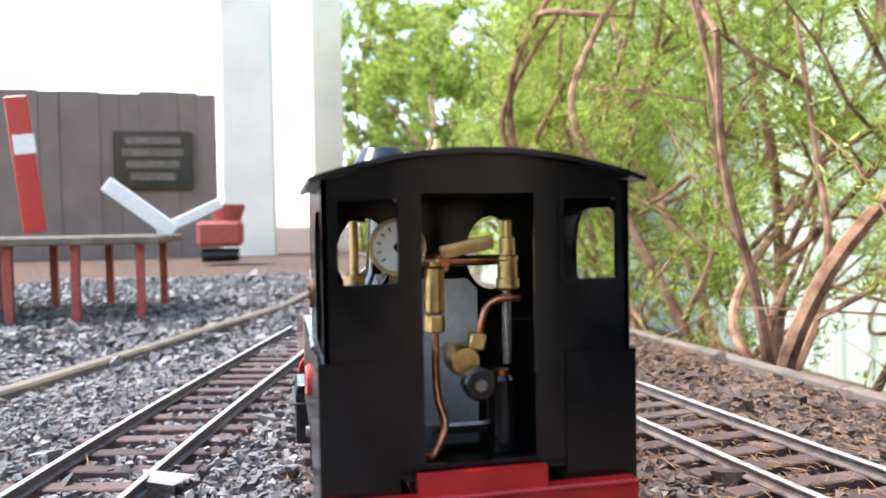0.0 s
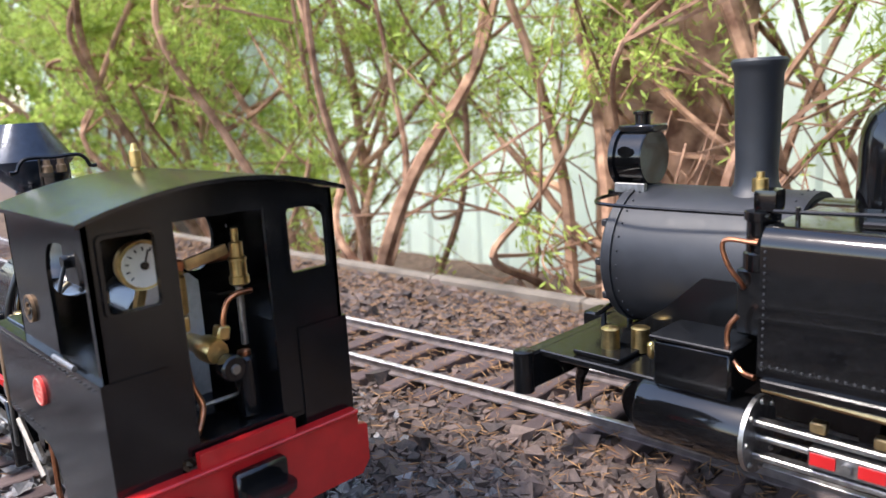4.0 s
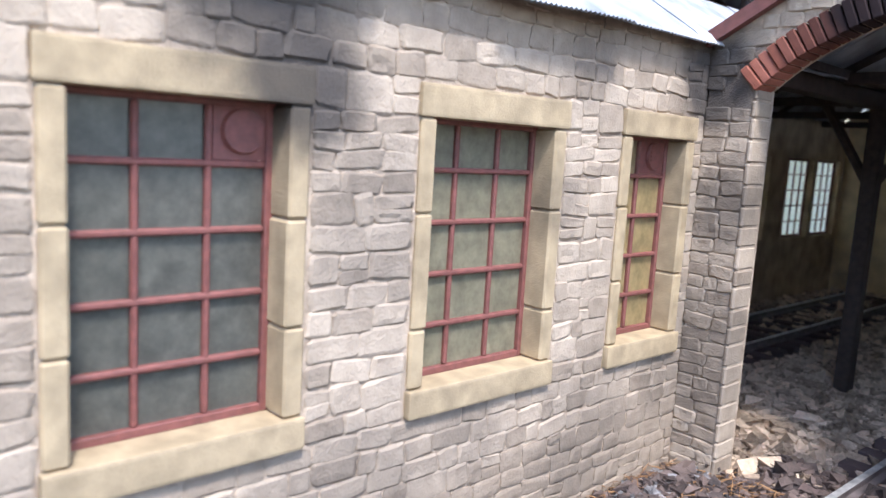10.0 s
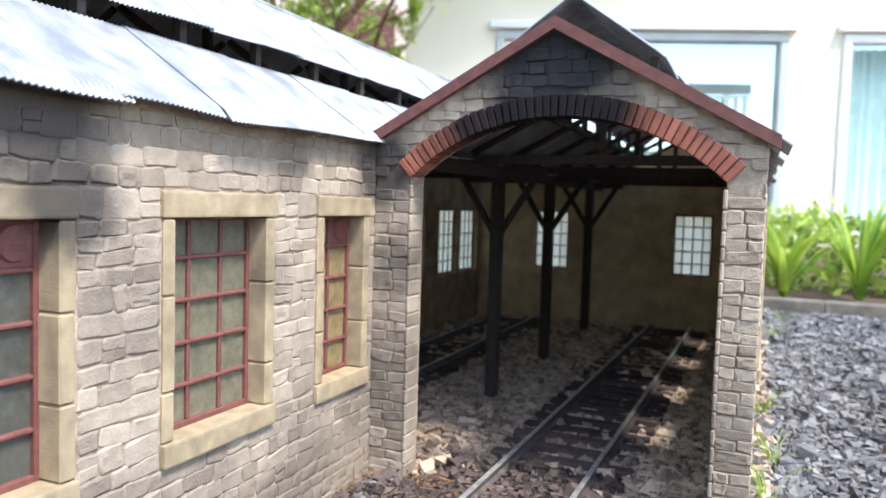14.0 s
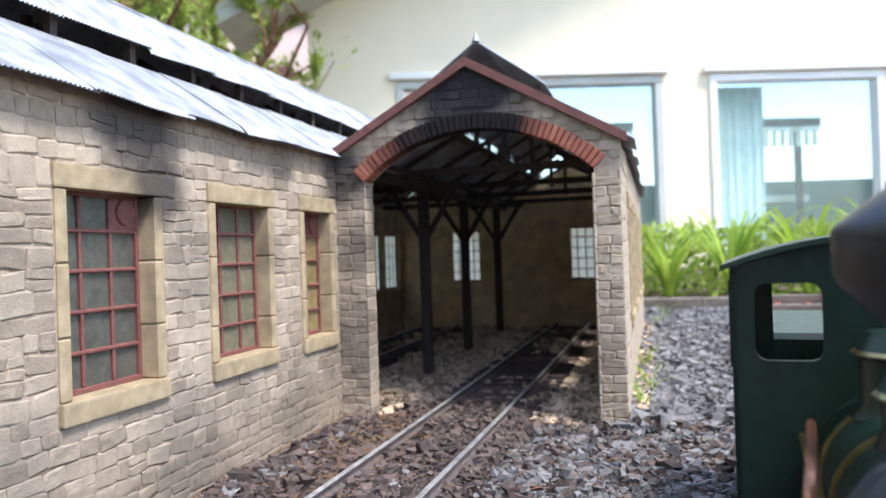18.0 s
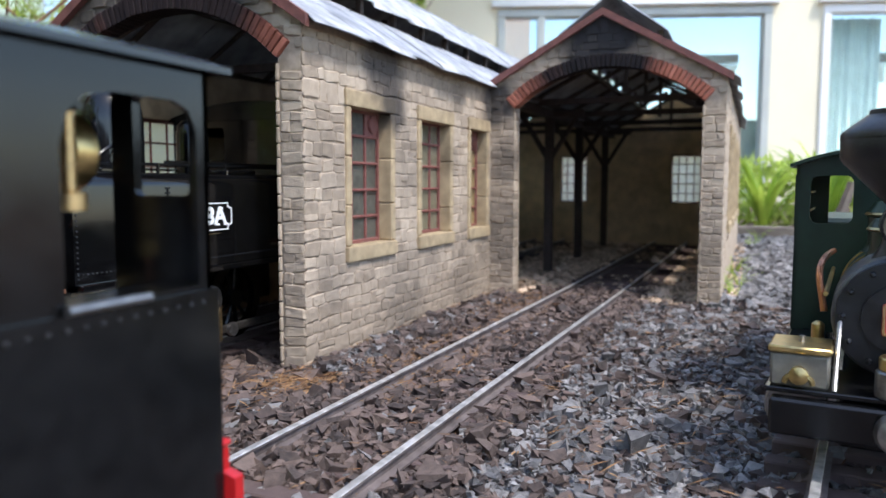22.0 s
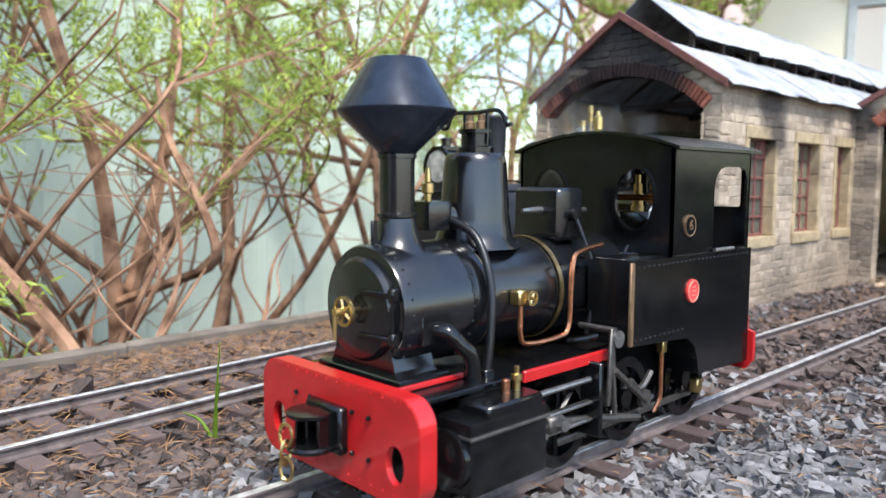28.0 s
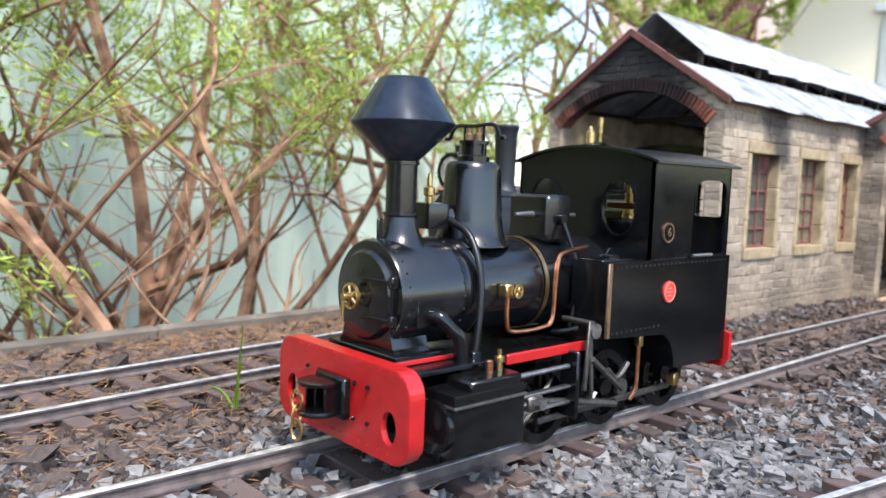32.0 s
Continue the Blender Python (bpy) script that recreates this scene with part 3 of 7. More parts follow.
def needles(name, label, count, area, seed, keep, length=0.0075):
    rng = np.random.default_rng(seed)
    x, y = rng.uniform(area[0], area[1], count * 3), rng.uniform(area[2], area[3], count * 3)
    ok = keep(x, y, rng)
    x, y = x[ok][:count], y[ok][:count]
    n = len(x)
    a, L, w = rng.uniform(0, np.pi, n), length * rng.uniform(0.5, 1.5, n), rng.uniform(0.00012, 0.00028, n) * (length / 0.0075) ** 0.5
    z = 0.0062 + rng.uniform(0, 0.0032, n) - 0.13 * np.clip(x - 0.212, 0, None)
    dx, dy, tz = np.cos(a) * L / 2, np.sin(a) * L / 2, rng.normal(0, 0.0011, n)
    px, py = -np.sin(a) * w, np.cos(a) * w
    v = np.stack([np.stack([x - dx, y - dy, z - tz], 1), np.stack([x + px, y + py, z], 1), np.stack([x + dx, y + dy, z + tz], 1),
                  np.stack([x - px, y - py, z + 0.0003], 1)], 1)
    faces = (np.array([[0, 3, 2, 1]])[None] + 4 * np.arange(n)[:, None, None]).reshape(-1, 4)
    return tagged(stuff_mesh(name, v.reshape(-1, 3), faces, NEEDLE), label, "leaf litter", kind="stuff")


needles("needle_litter", "dry orange and yellow needles on the ground under the shrubs", 11000, (0.05, 0.35, -0.05, 0.9), 11, lambda x, y, r: (x < np.interp(y, [p[0] for p in EDGE_LINE], [p[1] for p in EDGE_LINE]) - 0.008) & (r.uniform(0, 1, len(x)) < np.clip((x - 0.03) / 0.1, 0.1, 1)))
needles("needle_litter", "scattered dry needles along the main track", 3600, (-0.35, 0.1, -0.35, 0.6), 12, lambda x, y, r: r.uniform(0, 1, len(x)) < 0.5)
needles("needle_litter", "reddish dry litter along the shed wall", 4200, (0.0, 0.08, -0.36, -0.02), 13, lambda x, y, r: r.uniform(0, 1, len(x)) < np.clip((x + 0.01) / 0.08, 0, 1))


# ---- engine shed: two bays side by side, the first standing further forward ----
WALL_X, FRONT_A, FRONT_B, END_Y, T = 0.079, -0.0615, -0.35, -0.955, 0.014
LEFT_X, RIGHT_X = 0.252, -0.109
EAVE = 0.185
WINDOWS = [(-0.1033, -0.1637, 3), (-0.1993, -0.2622, 3), (-0.2953, -0.3437, 2)]
WZ0, WZ1 = 0.059, 0.1540
shed = thing("engine_shed", "model stone engine shed with sooty arched fronts and corrugated roofs", "model building")


def rect(a, b, c, d):
    return [(a, c), (b, c), (b, d), (a, d)]


side_holes = [rect(b + 0.0047, a - 0.0047, WZ0 + 0.007, WZ1 - 0.0085) for a, b, _ in WINDOWS]
side_wall = part("side_wall", plate(rect(FRONT_B - T, FRONT_A - 0.002, -0.01, EAVE), T, SIDE(WALL_X + 0.0002), side_holes), MORTAR, shed, "stone side wall with three windows", False)


def front_outline(xl, xr, xa, za, ins_l, ins_r, spring, crown):
    """Gable front with an arched opening; xl < xr."""
    a, b = xl + ins_l, xr - ins_r
    half, rise = (b - a) / 2, crown - spring
    R = (half * half + rise * rise) / (2 * rise)
    cx, cz = (a + b) / 2, crown - R
    t0 = math.asin(half / R)
    arch = [(cx + R * math.sin(t0 - 2 * t0 * i / 24), cz + R * math.cos(t0 - 2 * t0 * i / 24)) for i in range(25)]
    return [(xl, -0.01), (xl, EAVE), (xa, za), (xr, EAVE), (xr, -0.01), (b, -0.01)] + arch + [(a, -0.01)], (cx, cz, R, t0)


out_a, arch_a = front_outline(WALL_X + 0.001, LEFT_X, 0.1665, 0.243, 0.0135, 0.0135, 0.166, 0.195)
out_b, arch_b = front_outline(RIGHT_X, WALL_X - 0.001, -0.015, 0.237, 0.0155, 0.0205, 0.166, 0.1955)
front_a = part("front_wall", plate(out_a, T, BACK(FRONT_A - T - 0.0005)), MORTAR, shed, "arched gable front of the forward bay", False)
front_b = part("front_wall", plate(out_b, T, BACK(FRONT_B - T - 0.0005)), MORTAR, shed, "arched gable front of the rear bay", False)
end_holes = [rect(0.120, 0.165, 0.0715, 0.147), rect(-0.056, -0.010, 0.0715, 0.147)]
part("end_wall", plate([(RIGHT_X, -0.01), (RIGHT_X, EAVE), (-0.015, 0.237), (WALL_X, EAVE), (0.1665, 0.243), (LEFT_X, EAVE), (LEFT_X, -0.01)], T, BACK(END_Y - T), end_holes),
     PLASTER, shed, "brown plastered end wall with two windows", False)
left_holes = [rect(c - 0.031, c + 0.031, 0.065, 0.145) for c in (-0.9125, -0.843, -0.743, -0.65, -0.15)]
# this wall's darker tone stands for the dimness inside the bay
part("left_wall", plate(rect(END_Y, FRONT_A - T - 0.001, -0.01, EAVE), 0.01, SIDE(LEFT_X - 0.0105), left_holes), SHADEPLASTER, shed, "brown plastered side wall with windows, shade put into its colour", False)
right_holes = [rect(c - 0.027, c + 0.027, 0.067, 0.144) for c in (-0.48, -0.60, -0.72, -0.84)]
right_wall = part("right_wall", plate(rect(END_Y, FRONT_B - T - 0.001, -0.01, EAVE), T, SIDE(RIGHT_X + 0.001), right_holes), MORTAR, shed, "stone outer wall with four windows", False)
part("inner_lining", plate(rect(FRONT_B - T - 0.001, FRONT_A - T - 0.001, -0.01, EAVE), 0.001, SIDE(WALL_X + T + 0.001), side_holes), PLASTER, shed, "brown inside face of the side wall", False)
part("inner_lining", plate(rect(END_Y, FRONT_B - T - 0.002, -0.01, EAVE), 0.001, SIDE(RIGHT_X + T + 0.0012), right_holes), PLASTER, shed, "brown inside face of the outer wall", False)


def window(parent, m, w, h, cols, rows, vent=None, glaze=DUSTY, bars=0.0017):
    """A red barred window w wide, h high in its own x, z plane, facing -y."""
    b = 0.0023
    head = box((0, 0, h - b / 2), (w - 2 * b, 0.003, b), 0.0003)
    head.transform(m)
    win = part("window", head, WINRED, parent, "dull red barred window", False)
    for name, c, s in (("stile", (-w / 2 + b / 2, 0, h / 2), (b, 0.003, h)), ("stile", (w / 2 - b / 2, 0, h / 2), (b, 0.003, h)), ("bottom_rail", (0, 0, b / 2), (w - 2 * b, 0.003, b))):
        piece = box(c, s, 0.0003)
        piece.transform(m)
        part(name, piece, WINRED, win, smooth=False)
    for i in range(1, cols):
        bar = box((-w / 2 + w * i / cols, 0, h / 2), (bars, 0.0024, h - 2 * b), 0.0005)
        bar.transform(m)
        part("glazing_bar", bar, WINRED, win, smooth=False)
    for j in range(1, rows):
        bar = box((0, -0.0002, h * j / rows), (w - 2 * b, 0.0024, bars), bars * 0.28)
        bar.transform(m)
        part("glazing_bar", bar, WINRED, win, smooth=False)
    for i in range(cols):
        for j in range(rows):
            cx, cz = -w / 2 + w * (i + 0.5) / cols, h * (j + 0.5) / rows
            if vent == (i, j):
                v = box((cx, 0, cz), (w / cols - 0.002, 0.0016, h / rows - 0.002))
                lathe([(0.0052, -0.0016), (0.0056, -0.0009), (0.0056, 0)], (cx, -0.0006, cz), 'Y', 20, v)
                for k in range(5):
                    box((cx, -0.0022, cz - 0.0032 + 0.0016 * k), (0.008, 0.0008, 0.0006), 0, v)
                v.transform(m)
                part("vent", v, WINRED, win, "round louvred vent panel", False)
                continue
            g = box((cx, 0.0006, cz), (w / cols - 0.0012, 0.0006, h / rows - 0.0012))
            g.transform(m)
            p = part("pane", g, glaze, win, smooth=False)
            p.visible_shadow = False
    return win


TURN_SIDE = pose(0, 0, 0, 0, 0, -90)
for k, (a, b, cols) in enumerate(WINDOWS):
    w = a - b - 0.0094
    window(shed, Matrix.Translation((WALL_X + 0.0092, (a + b) / 2, WZ0 + 0.0072)) @ TURN_SIDE, w, WZ1 - WZ0 - 0.0155, cols, 5, (cols - 1, 4) if k != 1 else None, (DARKGLAZE, DUSTY, YELLOWGLAZE)[k])
    # dressed stone surround
    rnd = random.Random(k)
    px = WALL_X - 0.0012
    part("lintel", box((px + 0.006, (a + b) / 2, WZ1 - 0.0045), (0.0128, a - b + 0.0016, 0.0092), 0.0009, seg=2), SANDSTONE, shed, "yellow sandstone lintel", False)
    part("sill", box((px + 0.006, (a + b) / 2, WZ0 + 0.003), (0.0145, a - b + 0.001, 0.0085), 0.0009, seg=2), SANDSTONE, shed, "yellow sandstone sill", False)
    zs = [WZ0 + 0.0074, WZ0 + 0.028 + rnd.uniform(-0.004, 0.004), WZ0 + 0.056 + rnd.uniform(-0.004, 0.004), WZ1 - 0.0094]
    for y in (a - 0.0027, b + 0.0027):
        for z0, z1 in zip(zs, zs[1:]):
            part("jamb_stone", box((px + 0.0062, y + rnd.uniform(-0.0003, 0.0003), (z0 + z1) / 2), (0.0125, 0.0056, z1 - z0 - 0.0003), 0.0007), SANDSTONE, shed, smooth=False)
for x0, x1 in ((0.120, 0.165), (-0.056, -0.010)):
    window(shed, Matrix.Translation(((x0 + x1) / 2, END_Y - 0.006, 0.0715)), x1 - x0, 0.0755, 4, 5, glaze=FROSTED, bars=0.0011)
for c in (-0.9125, -0.843, -0.743, -0.65, -0.15):
    window(shed, Matrix.Translation((LEFT_X - 0.004, c, 0.065)) @ TURN_SIDE, 0.062, 0.080, 4, 5, glaze=FROSTED, bars=0.0011)
for c in (-0.48, -0.60, -0.72, -0.84):
    window(shed, Matrix.Translation((RIGHT_X + 0.010, c, 0.067)) @ TURN_SIDE, 0.054, 0.077, 3, 4, glaze=DUSTY)
    jam = bmesh.new()
    for y in (c - 0.031, c + 0.031):
        box((RIGHT_X + 0.004, y, 0.1055), (0.0125, 0.0075, 0.077), 0.0007, jam)
    box((RIGHT_X + 0.004, c, 0.149), (0.0125, 0.07, 0.0095), 0.0008, jam)
    box((RIGHT_X + 0.004, c, 0.0625), (0.0145, 0.07, 0.0085), 0.0008, jam)
    part("window_surround", jam, SANDSTONE, shed, "yellow sandstone surround", False)

# corrugated roofs
CREST = 0.0023


def sheet(x0, z0, x1, z1, y0, y1, rnd, lift=0.0):
    """One corrugated sheet from its lower edge (x0, z0) to its upper edge (x1, z1)."""
    out = bmesh.new()
    steps = max(8, int(abs(y1 - y0) / CREST * 6))
    dn = Vector((x1 - x0, 0, z1 - z0)).normalized()
    nrm = Vector((-dn.z, 0, dn.x))
    nrm = nrm if nrm.z > 0 else -nrm
    drop = rnd.uniform(-0.002, 0.0035)
    warp = rnd.uniform(-0.0012, 0.0012)
    rows = []
    for i in range(steps + 1):
        y = y0 + (y1 - y0) * i / steps
        h = 0.00034 * math.sin(2 * math.pi * y / CREST) + lift
        col = []
        for k, f in enumerate((0, 0.08, 0.5, 1)):
            p = Vector((x0, y, z0)).lerp(Vector((x1, y, z1)), f) - dn * (drop * (1 - f))
            p += nrm * (h + (warp * math.sin(3 * y / abs(y1 - y0)) - 0.0006 if k == 0 else 0))
            col.append(out.verts.new(p))
        rows.append(col)
    for a, b in zip(rows, rows[1:]):
        for k in range(3):
            out.faces.new((a[k], a[k + 1], b[k + 1], b[k]))
    ext = bmesh.ops.extrude_face_region(out, geom=list(out.faces))
    bmesh.ops.translate(out, verts=[v for v in ext["geom"] if isinstance(v, bmesh.types.BMVert)], vec=nrm * 0.0005)
    return out


def roof(xe, xa, ze, za, y0, y1, seed):
    """Both slopes of a bay's roof: lower sheets, raised ridge vent on short posts, capping. xe: half width."""
    rnd = random.Random(seed)
    slope = (za - ze) / xe
    gap = 0.040
    for s in (-1, 1):
        y = y0
        i = 0
        while y > y1 + 0.01:
            step = min(rnd.uniform(0.048, 0.062), y - y1)
            over = 0.0075
            part("roof_sheet", sheet(xa + s * (xe + over), ze - slope * over + 0.002, xa + s * (gap + 0.003), ze + slope * (xe - gap - 0.003) + 0.002, y + 0.002, y - step, rnd, 0.0006 * (i % 2)),
                 CORRU, shed, "weathered corrugated iron sheet")
            y -= step - 0.001
            i += 1
        y = y0 - 0.03
        i = 0
        while y > y1 + 0.02:
            step = min(rnd.uniform(0.055, 0.075), y - y1)
            part("roof_sheet", sheet(xa + s * (gap + 0.007), ze + slope * (xe - gap) + 0.0105, xa + s * 0.0015, za + 0.0210, y, y - step, rnd, 0.0006 * (i % 2)), CORRU, shed, "raised ridge vent sheet")
            y -= step - 0.001
            i += 1
        # side boards and posts of the vent
        y = y0 - 0.04
        while y > y1 + 0.03:
            part("vent_post", box((xa + s * gap, y, ze + slope * (xe - gap) + 0.005), (0.004, 0.004, 0.015)), TIMBER, shed, smooth=False)
            y -= 0.052
        part("purlin", box((xa + s * (gap + 0.001), (y0 + y1) / 2 - 0.012, ze + slope * (xe - gap) - 0.003), (0.004, y0 - y1 - 0.03, 0.005)), TIMBER, shed, smooth=False)
        part("wall_plate", box((xa + s * (xe - 0.008), (y0 + y1) / 2 - 0.009, ze - 0.001), (0.005, y0 - y1 - 0.03, 0.004)), TIMBER, shed, smooth=False)
        # rafters
        y = y0 - 0.05
        while y > y1 + 0.02:
            r = rod((xa + s * (xe - 0.006), y, ze + 0.001), (xa + s * 0.002, y, za - 0.007), 0.0022, n=4)
            part("rafter", r, TIMBER, shed, smooth=False)
            y -= 0.075
        part("barge_board", plate([(0, -0.0030), (0, 0.0030), (s * (xe + 0.005), 0.0030 - slope * (xe + 0.005)), (s * (xe + 0.005), -0.0030 - slope * (xe + 0.005))], 0.004,
             Matrix.Translation((xa, 0, za)) @ BACK(y0 + 0.0006)), BARGE, shed, "red painted barge board", False)
    part("ridge_cap", box((xa, (y0 + y1) / 2 - 0.015, za + 0.0215), (0.006, y0 - y1 - 0.03, 0.003), 0.001), CORRU, shed, "ridge capping", False)
    y = y0 - 0.12
    while y > y1 + 0.05:
        part("tie_beam", box((xa, y, ze - 0.003), (2 * xe - 0.016, 0.0045, 0.006), 0.0005), TIMBER, shed, smooth=False)
        part("king_post", box((xa, y, (ze + za) / 2), (0.004, 0.004, za - ze - 0.006)), TIMBER, shed, smooth=False)
        y -= 0.14


roof((LEFT_X - WALL_X) / 2, 0.1655, EAVE, 0.243, FRONT_A, END_Y, 5)
roof((WALL_X - RIGHT_X) / 2, -0.015, EAVE, 0.238, FRONT_B, END_Y, 6)
part("roof_finial", rod((-0.015, -0.381, 0.2595), (-0.015, -0.381, 0.266), 0.003, 0.0005, 8), CORRU, shed, "small ridge finial")
for y in (-0.548, -0.70, -0.88):
    part("head_beam", box((0.0785, y, 0.178), (0.075, 0.0075, 0.007), 0.0006), TIMBER, shed, "short beam on the post braces", False)
    part("post", box((0.0785, y, 0.085), (0.009, 0.009, 0.18), 0.0008), TIMBER, shed, "dark timber roof post", False)
    for s in (-1, 1):
        part("brace", rod((0.0785 + s * 0.003, y, 0.131), (0.0785 + s * 0.031, y, 0.176), 0.0029, n=6), TIMBER, shed, smooth=False)
part("valley_beam", box((0.0785, (FRONT_B + END_Y) / 2, 0.177), (0.010, FRONT_B - END_Y - 0.04, 0.009), 0.0006), TIMBER, shed, "dark timber beam on the posts", False)


# stones of the walls, each a piece of its own
def stone_variants():
    """Rough hewn faces of low relief, with crooked outlines and chipped edges."""
    made = []
    for k in range(22):
        rnd = random.Random(100 + k)
        out = bmesh.new()
        n = 6
        at = (-0.5, -0.40, -0.15, 0.15, 0.40, 0.5)
        skew = [rnd.uniform(-0.09, 0.09) for _ in range(4)]
        g = [[None] * n for _ in range(n)]
        for i in range(n):
            for j in range(n):
                edge = i in (0, n - 1) or j in (0, n - 1)
                corner = i in (0, n - 1) and j in (0, n - 1)
                u, v = at[i] + rnd.uniform(-0.03, 0.03), at[j] + rnd.uniform(-0.03, 0.03)
                u += (skew[0] if u < 0 else skew[1]) * v
                v += (skew[2] if v < 0 else skew[3]) * u
                h = (0.10 if corner else 0.22 if edge else 0.85) + 0.55 * noise.noise(Vector((u * 3 + 7 * k, v * 2.4, k))) + rnd.uniform(-0.12, 0.12)
                f = 0.88 if corner else 0.98
                g[i][j] = out.verts.new((u * f, v * f, max(0.02, h)))
        for i in range(n - 1):
            for j in range(n - 1):
                out.faces.new((g[i][j], g[i + 1][j], g[i + 1][j + 1], g[i][j + 1]))
        rim = [g[i][0] for i in range(n)] + [g[n - 1][j] for j in range(1, n)] + [g[i][n - 1] for i in range(n - 2, -1, -1)] + [g[0][j] for j in range(n - 2, 0, -1)]
        low = [out.verts.new((v.co.x, v.co.y, -0.6)) for v in rim]
        for i in range(len(rim)):
            out.faces.new((rim[i], low[i], low[(i + 1) % len(rim)], rim[(i + 1) % len(rim)]))
        made.append(link("stone", out, STONE, True))
    return made


STONES = stone_variants()


def masonry(m, width, z0, z1, inside, rnd, course=(0.0046, 0.0086), length=(0.006, 0.0165), depth=0.0006, parent=None, breaks=(), joined=""):
    """Coursed rubble on the plane of m (x along the wall, y up, z out), each course filled from opening to opening."""
    z, marks, done = z0, sorted(b for b in breaks if b > z0) + [z1], []
    while z < z1 - 0.001:
        h = rnd.uniform(*course)
        mark = next(b for b in marks if b > z + 0.0005)
        h = mark - z if mark - z < h * 1.5 else min(h, mark - z - course[0])
        n = int(width / 0.0005)
        free = [all(inside(i * 0.0005, z + h * f) for f in (0.2, 0.5, 0.8)) for i in range(n + 1)] + [False]
        i = 0
        while i <= n:
            if not free[i]:
                i += 1
                continue
            j = i
            while free[j]:
                j += 1
            span = (j - i) * 0.0005
            cuts = [0.0]
            while cuts[-1] < span:
                cuts.append(cuts[-1] + rnd.uniform(*length))
            if len(cuts) > 2 and cuts[-1] - span > (cuts[-1] - cuts[-2]) / 2:
                cuts.pop()
            f = span / cuts[-1]
            for c0, c1 in zip(cuts, cuts[1:]):
                w = (c1 - c0) * f
                if w < 0.003:
                    continue
                split = rnd.random() < 0.22 and h > 0.0072
                for k in range(2 if split else 1):
                    hh = h / 2 if split else h
                    cu, cz = i * 0.0005 + c0 * f + w / 2, z + hh * (k + 0.5)
                    flip = Matrix.Rotation(math.pi * rnd.randint(0, 1), 4, 'Z')
                    done.append((rnd.choice(STONES), m @ Matrix.Translation((cu, cz + rnd.uniform(-0.0005, 0.0005), 0)) @ Matrix.Rotation(rnd.uniform(-0.12, 0.12), 4, 'Z') @ flip @ Matrix.Diagonal((w * 0.99, hh * rnd.uniform(0.9, 1.1), depth * rnd.uniform(0.35, 1.35), 1))))
            i = j
        z += h
    if joined:
        bm = bmesh.new()
        for me, q in done:
            t = bmesh.new()
            t.from_mesh(me)
            t.transform(q)
            join(bm, t)
        tagged(part(joined, bm, STONE, parent), "rubble stones of the outer wall", kind="stuff")
        return
    done.sort(key=lambda d: abs(d[1].translation.z - 0.10))
    if len(done) > 300:
        bm = bmesh.new()
        for me, q in done[300:]:
            t = bmesh.new()
            t.from_mesh(me)
            t.transform(q)
            join(bm, t)
        tagged(part("stonework", bm, STONE, parent), "rubble stones low and high on the wall", kind="stuff")
    for me, q in done[:300]:
        ob = new("stone", me)
        ob.parent = parent
        ob.matrix_basis = q


OUT_SIDE = Matrix(((0, 0, -1, WALL_X), (-1, 0, 0, FRONT_A), (0, 1, 0, 0), (0, 0, 0, 1)))
OUT_A = Matrix(((-1, 0, 0, LEFT_X), (0, 0, 1, FRONT_A), (0, 1, 0, 0), (0, 0, 0, 1)))
OUT_B = Matrix(((-1, 0, 0, WALL_X), (0, 0, 1, FRONT_B), (0, 1, 0, 0), (0, 0, 0, 1)))
OUT_R = Matrix(((0, 0, -1, RIGHT_X), (-1, 0, 0, FRONT_B), (0, 1, 0, 0), (0, 0, 0, 1)))


def on_side(u, z):
    y = FRONT_A - u
    return -0.352 < y < FRONT_A + 0.002 and z < EAVE and not any(b - 0.001 < y < a + 0.001 and WZ0 - 0.001 < z < WZ1 + 0.001 for a, b, _ in WINDOWS)


def on_front(xoff, outline_arch, xl, xr, xa, za, il, ir):
    cx, cz, R, t0 = outline_arch

    def test(u, z):
        x = xoff - u
        top = EAVE + (za - EAVE) * (1 - abs(x - xa) / ((xr - xl) / 2)) - 0.004
        if x < xl or x > xr or z > top:
            return False
        if math.hypot(x - cx, z - cz) < R + 0.0100 and z > 0.160:
            return False
        return z > 0.160 or x < xl + il or x > xr - ir
    return test


masonry(OUT_SIDE, 0.305, 0.0, EAVE, on_side, random.Random(21), parent=side_wall, breaks=(WZ0 - 0.0015, WZ1 + 0.001))
masonry(OUT_B, 0.19, 0.0, 0.24, on_front(WALL_X, arch_b, RIGHT_X, WALL_X, -0.015, 0.238, 0.0155, 0.0205), random.Random(22), (0.0046, 0.0064), (0.0065, 0.0125), parent=front_b)
masonry(OUT_A, 0.175, 0.0, 0.24, on_front(LEFT_X, arch_a, WALL_X, LEFT_X, 0.1655, 0.243, 0.0135, 0.0135), random.Random(23), (0.0046, 0.0064), (0.0065, 0.0125), parent=front_a)
masonry(OUT_R, 0.60, 0.0, EAVE, lambda u, z: z < EAVE and not any(abs(FRONT_B - u - c) < 0.036 and 0.056 < z < 0.155 for c in (-0.48, -0.60, -0.72, -0.84)), random.Random(24), (0.010, 0.014), (0.016, 0.03), parent=right_wall, joined="stonework")
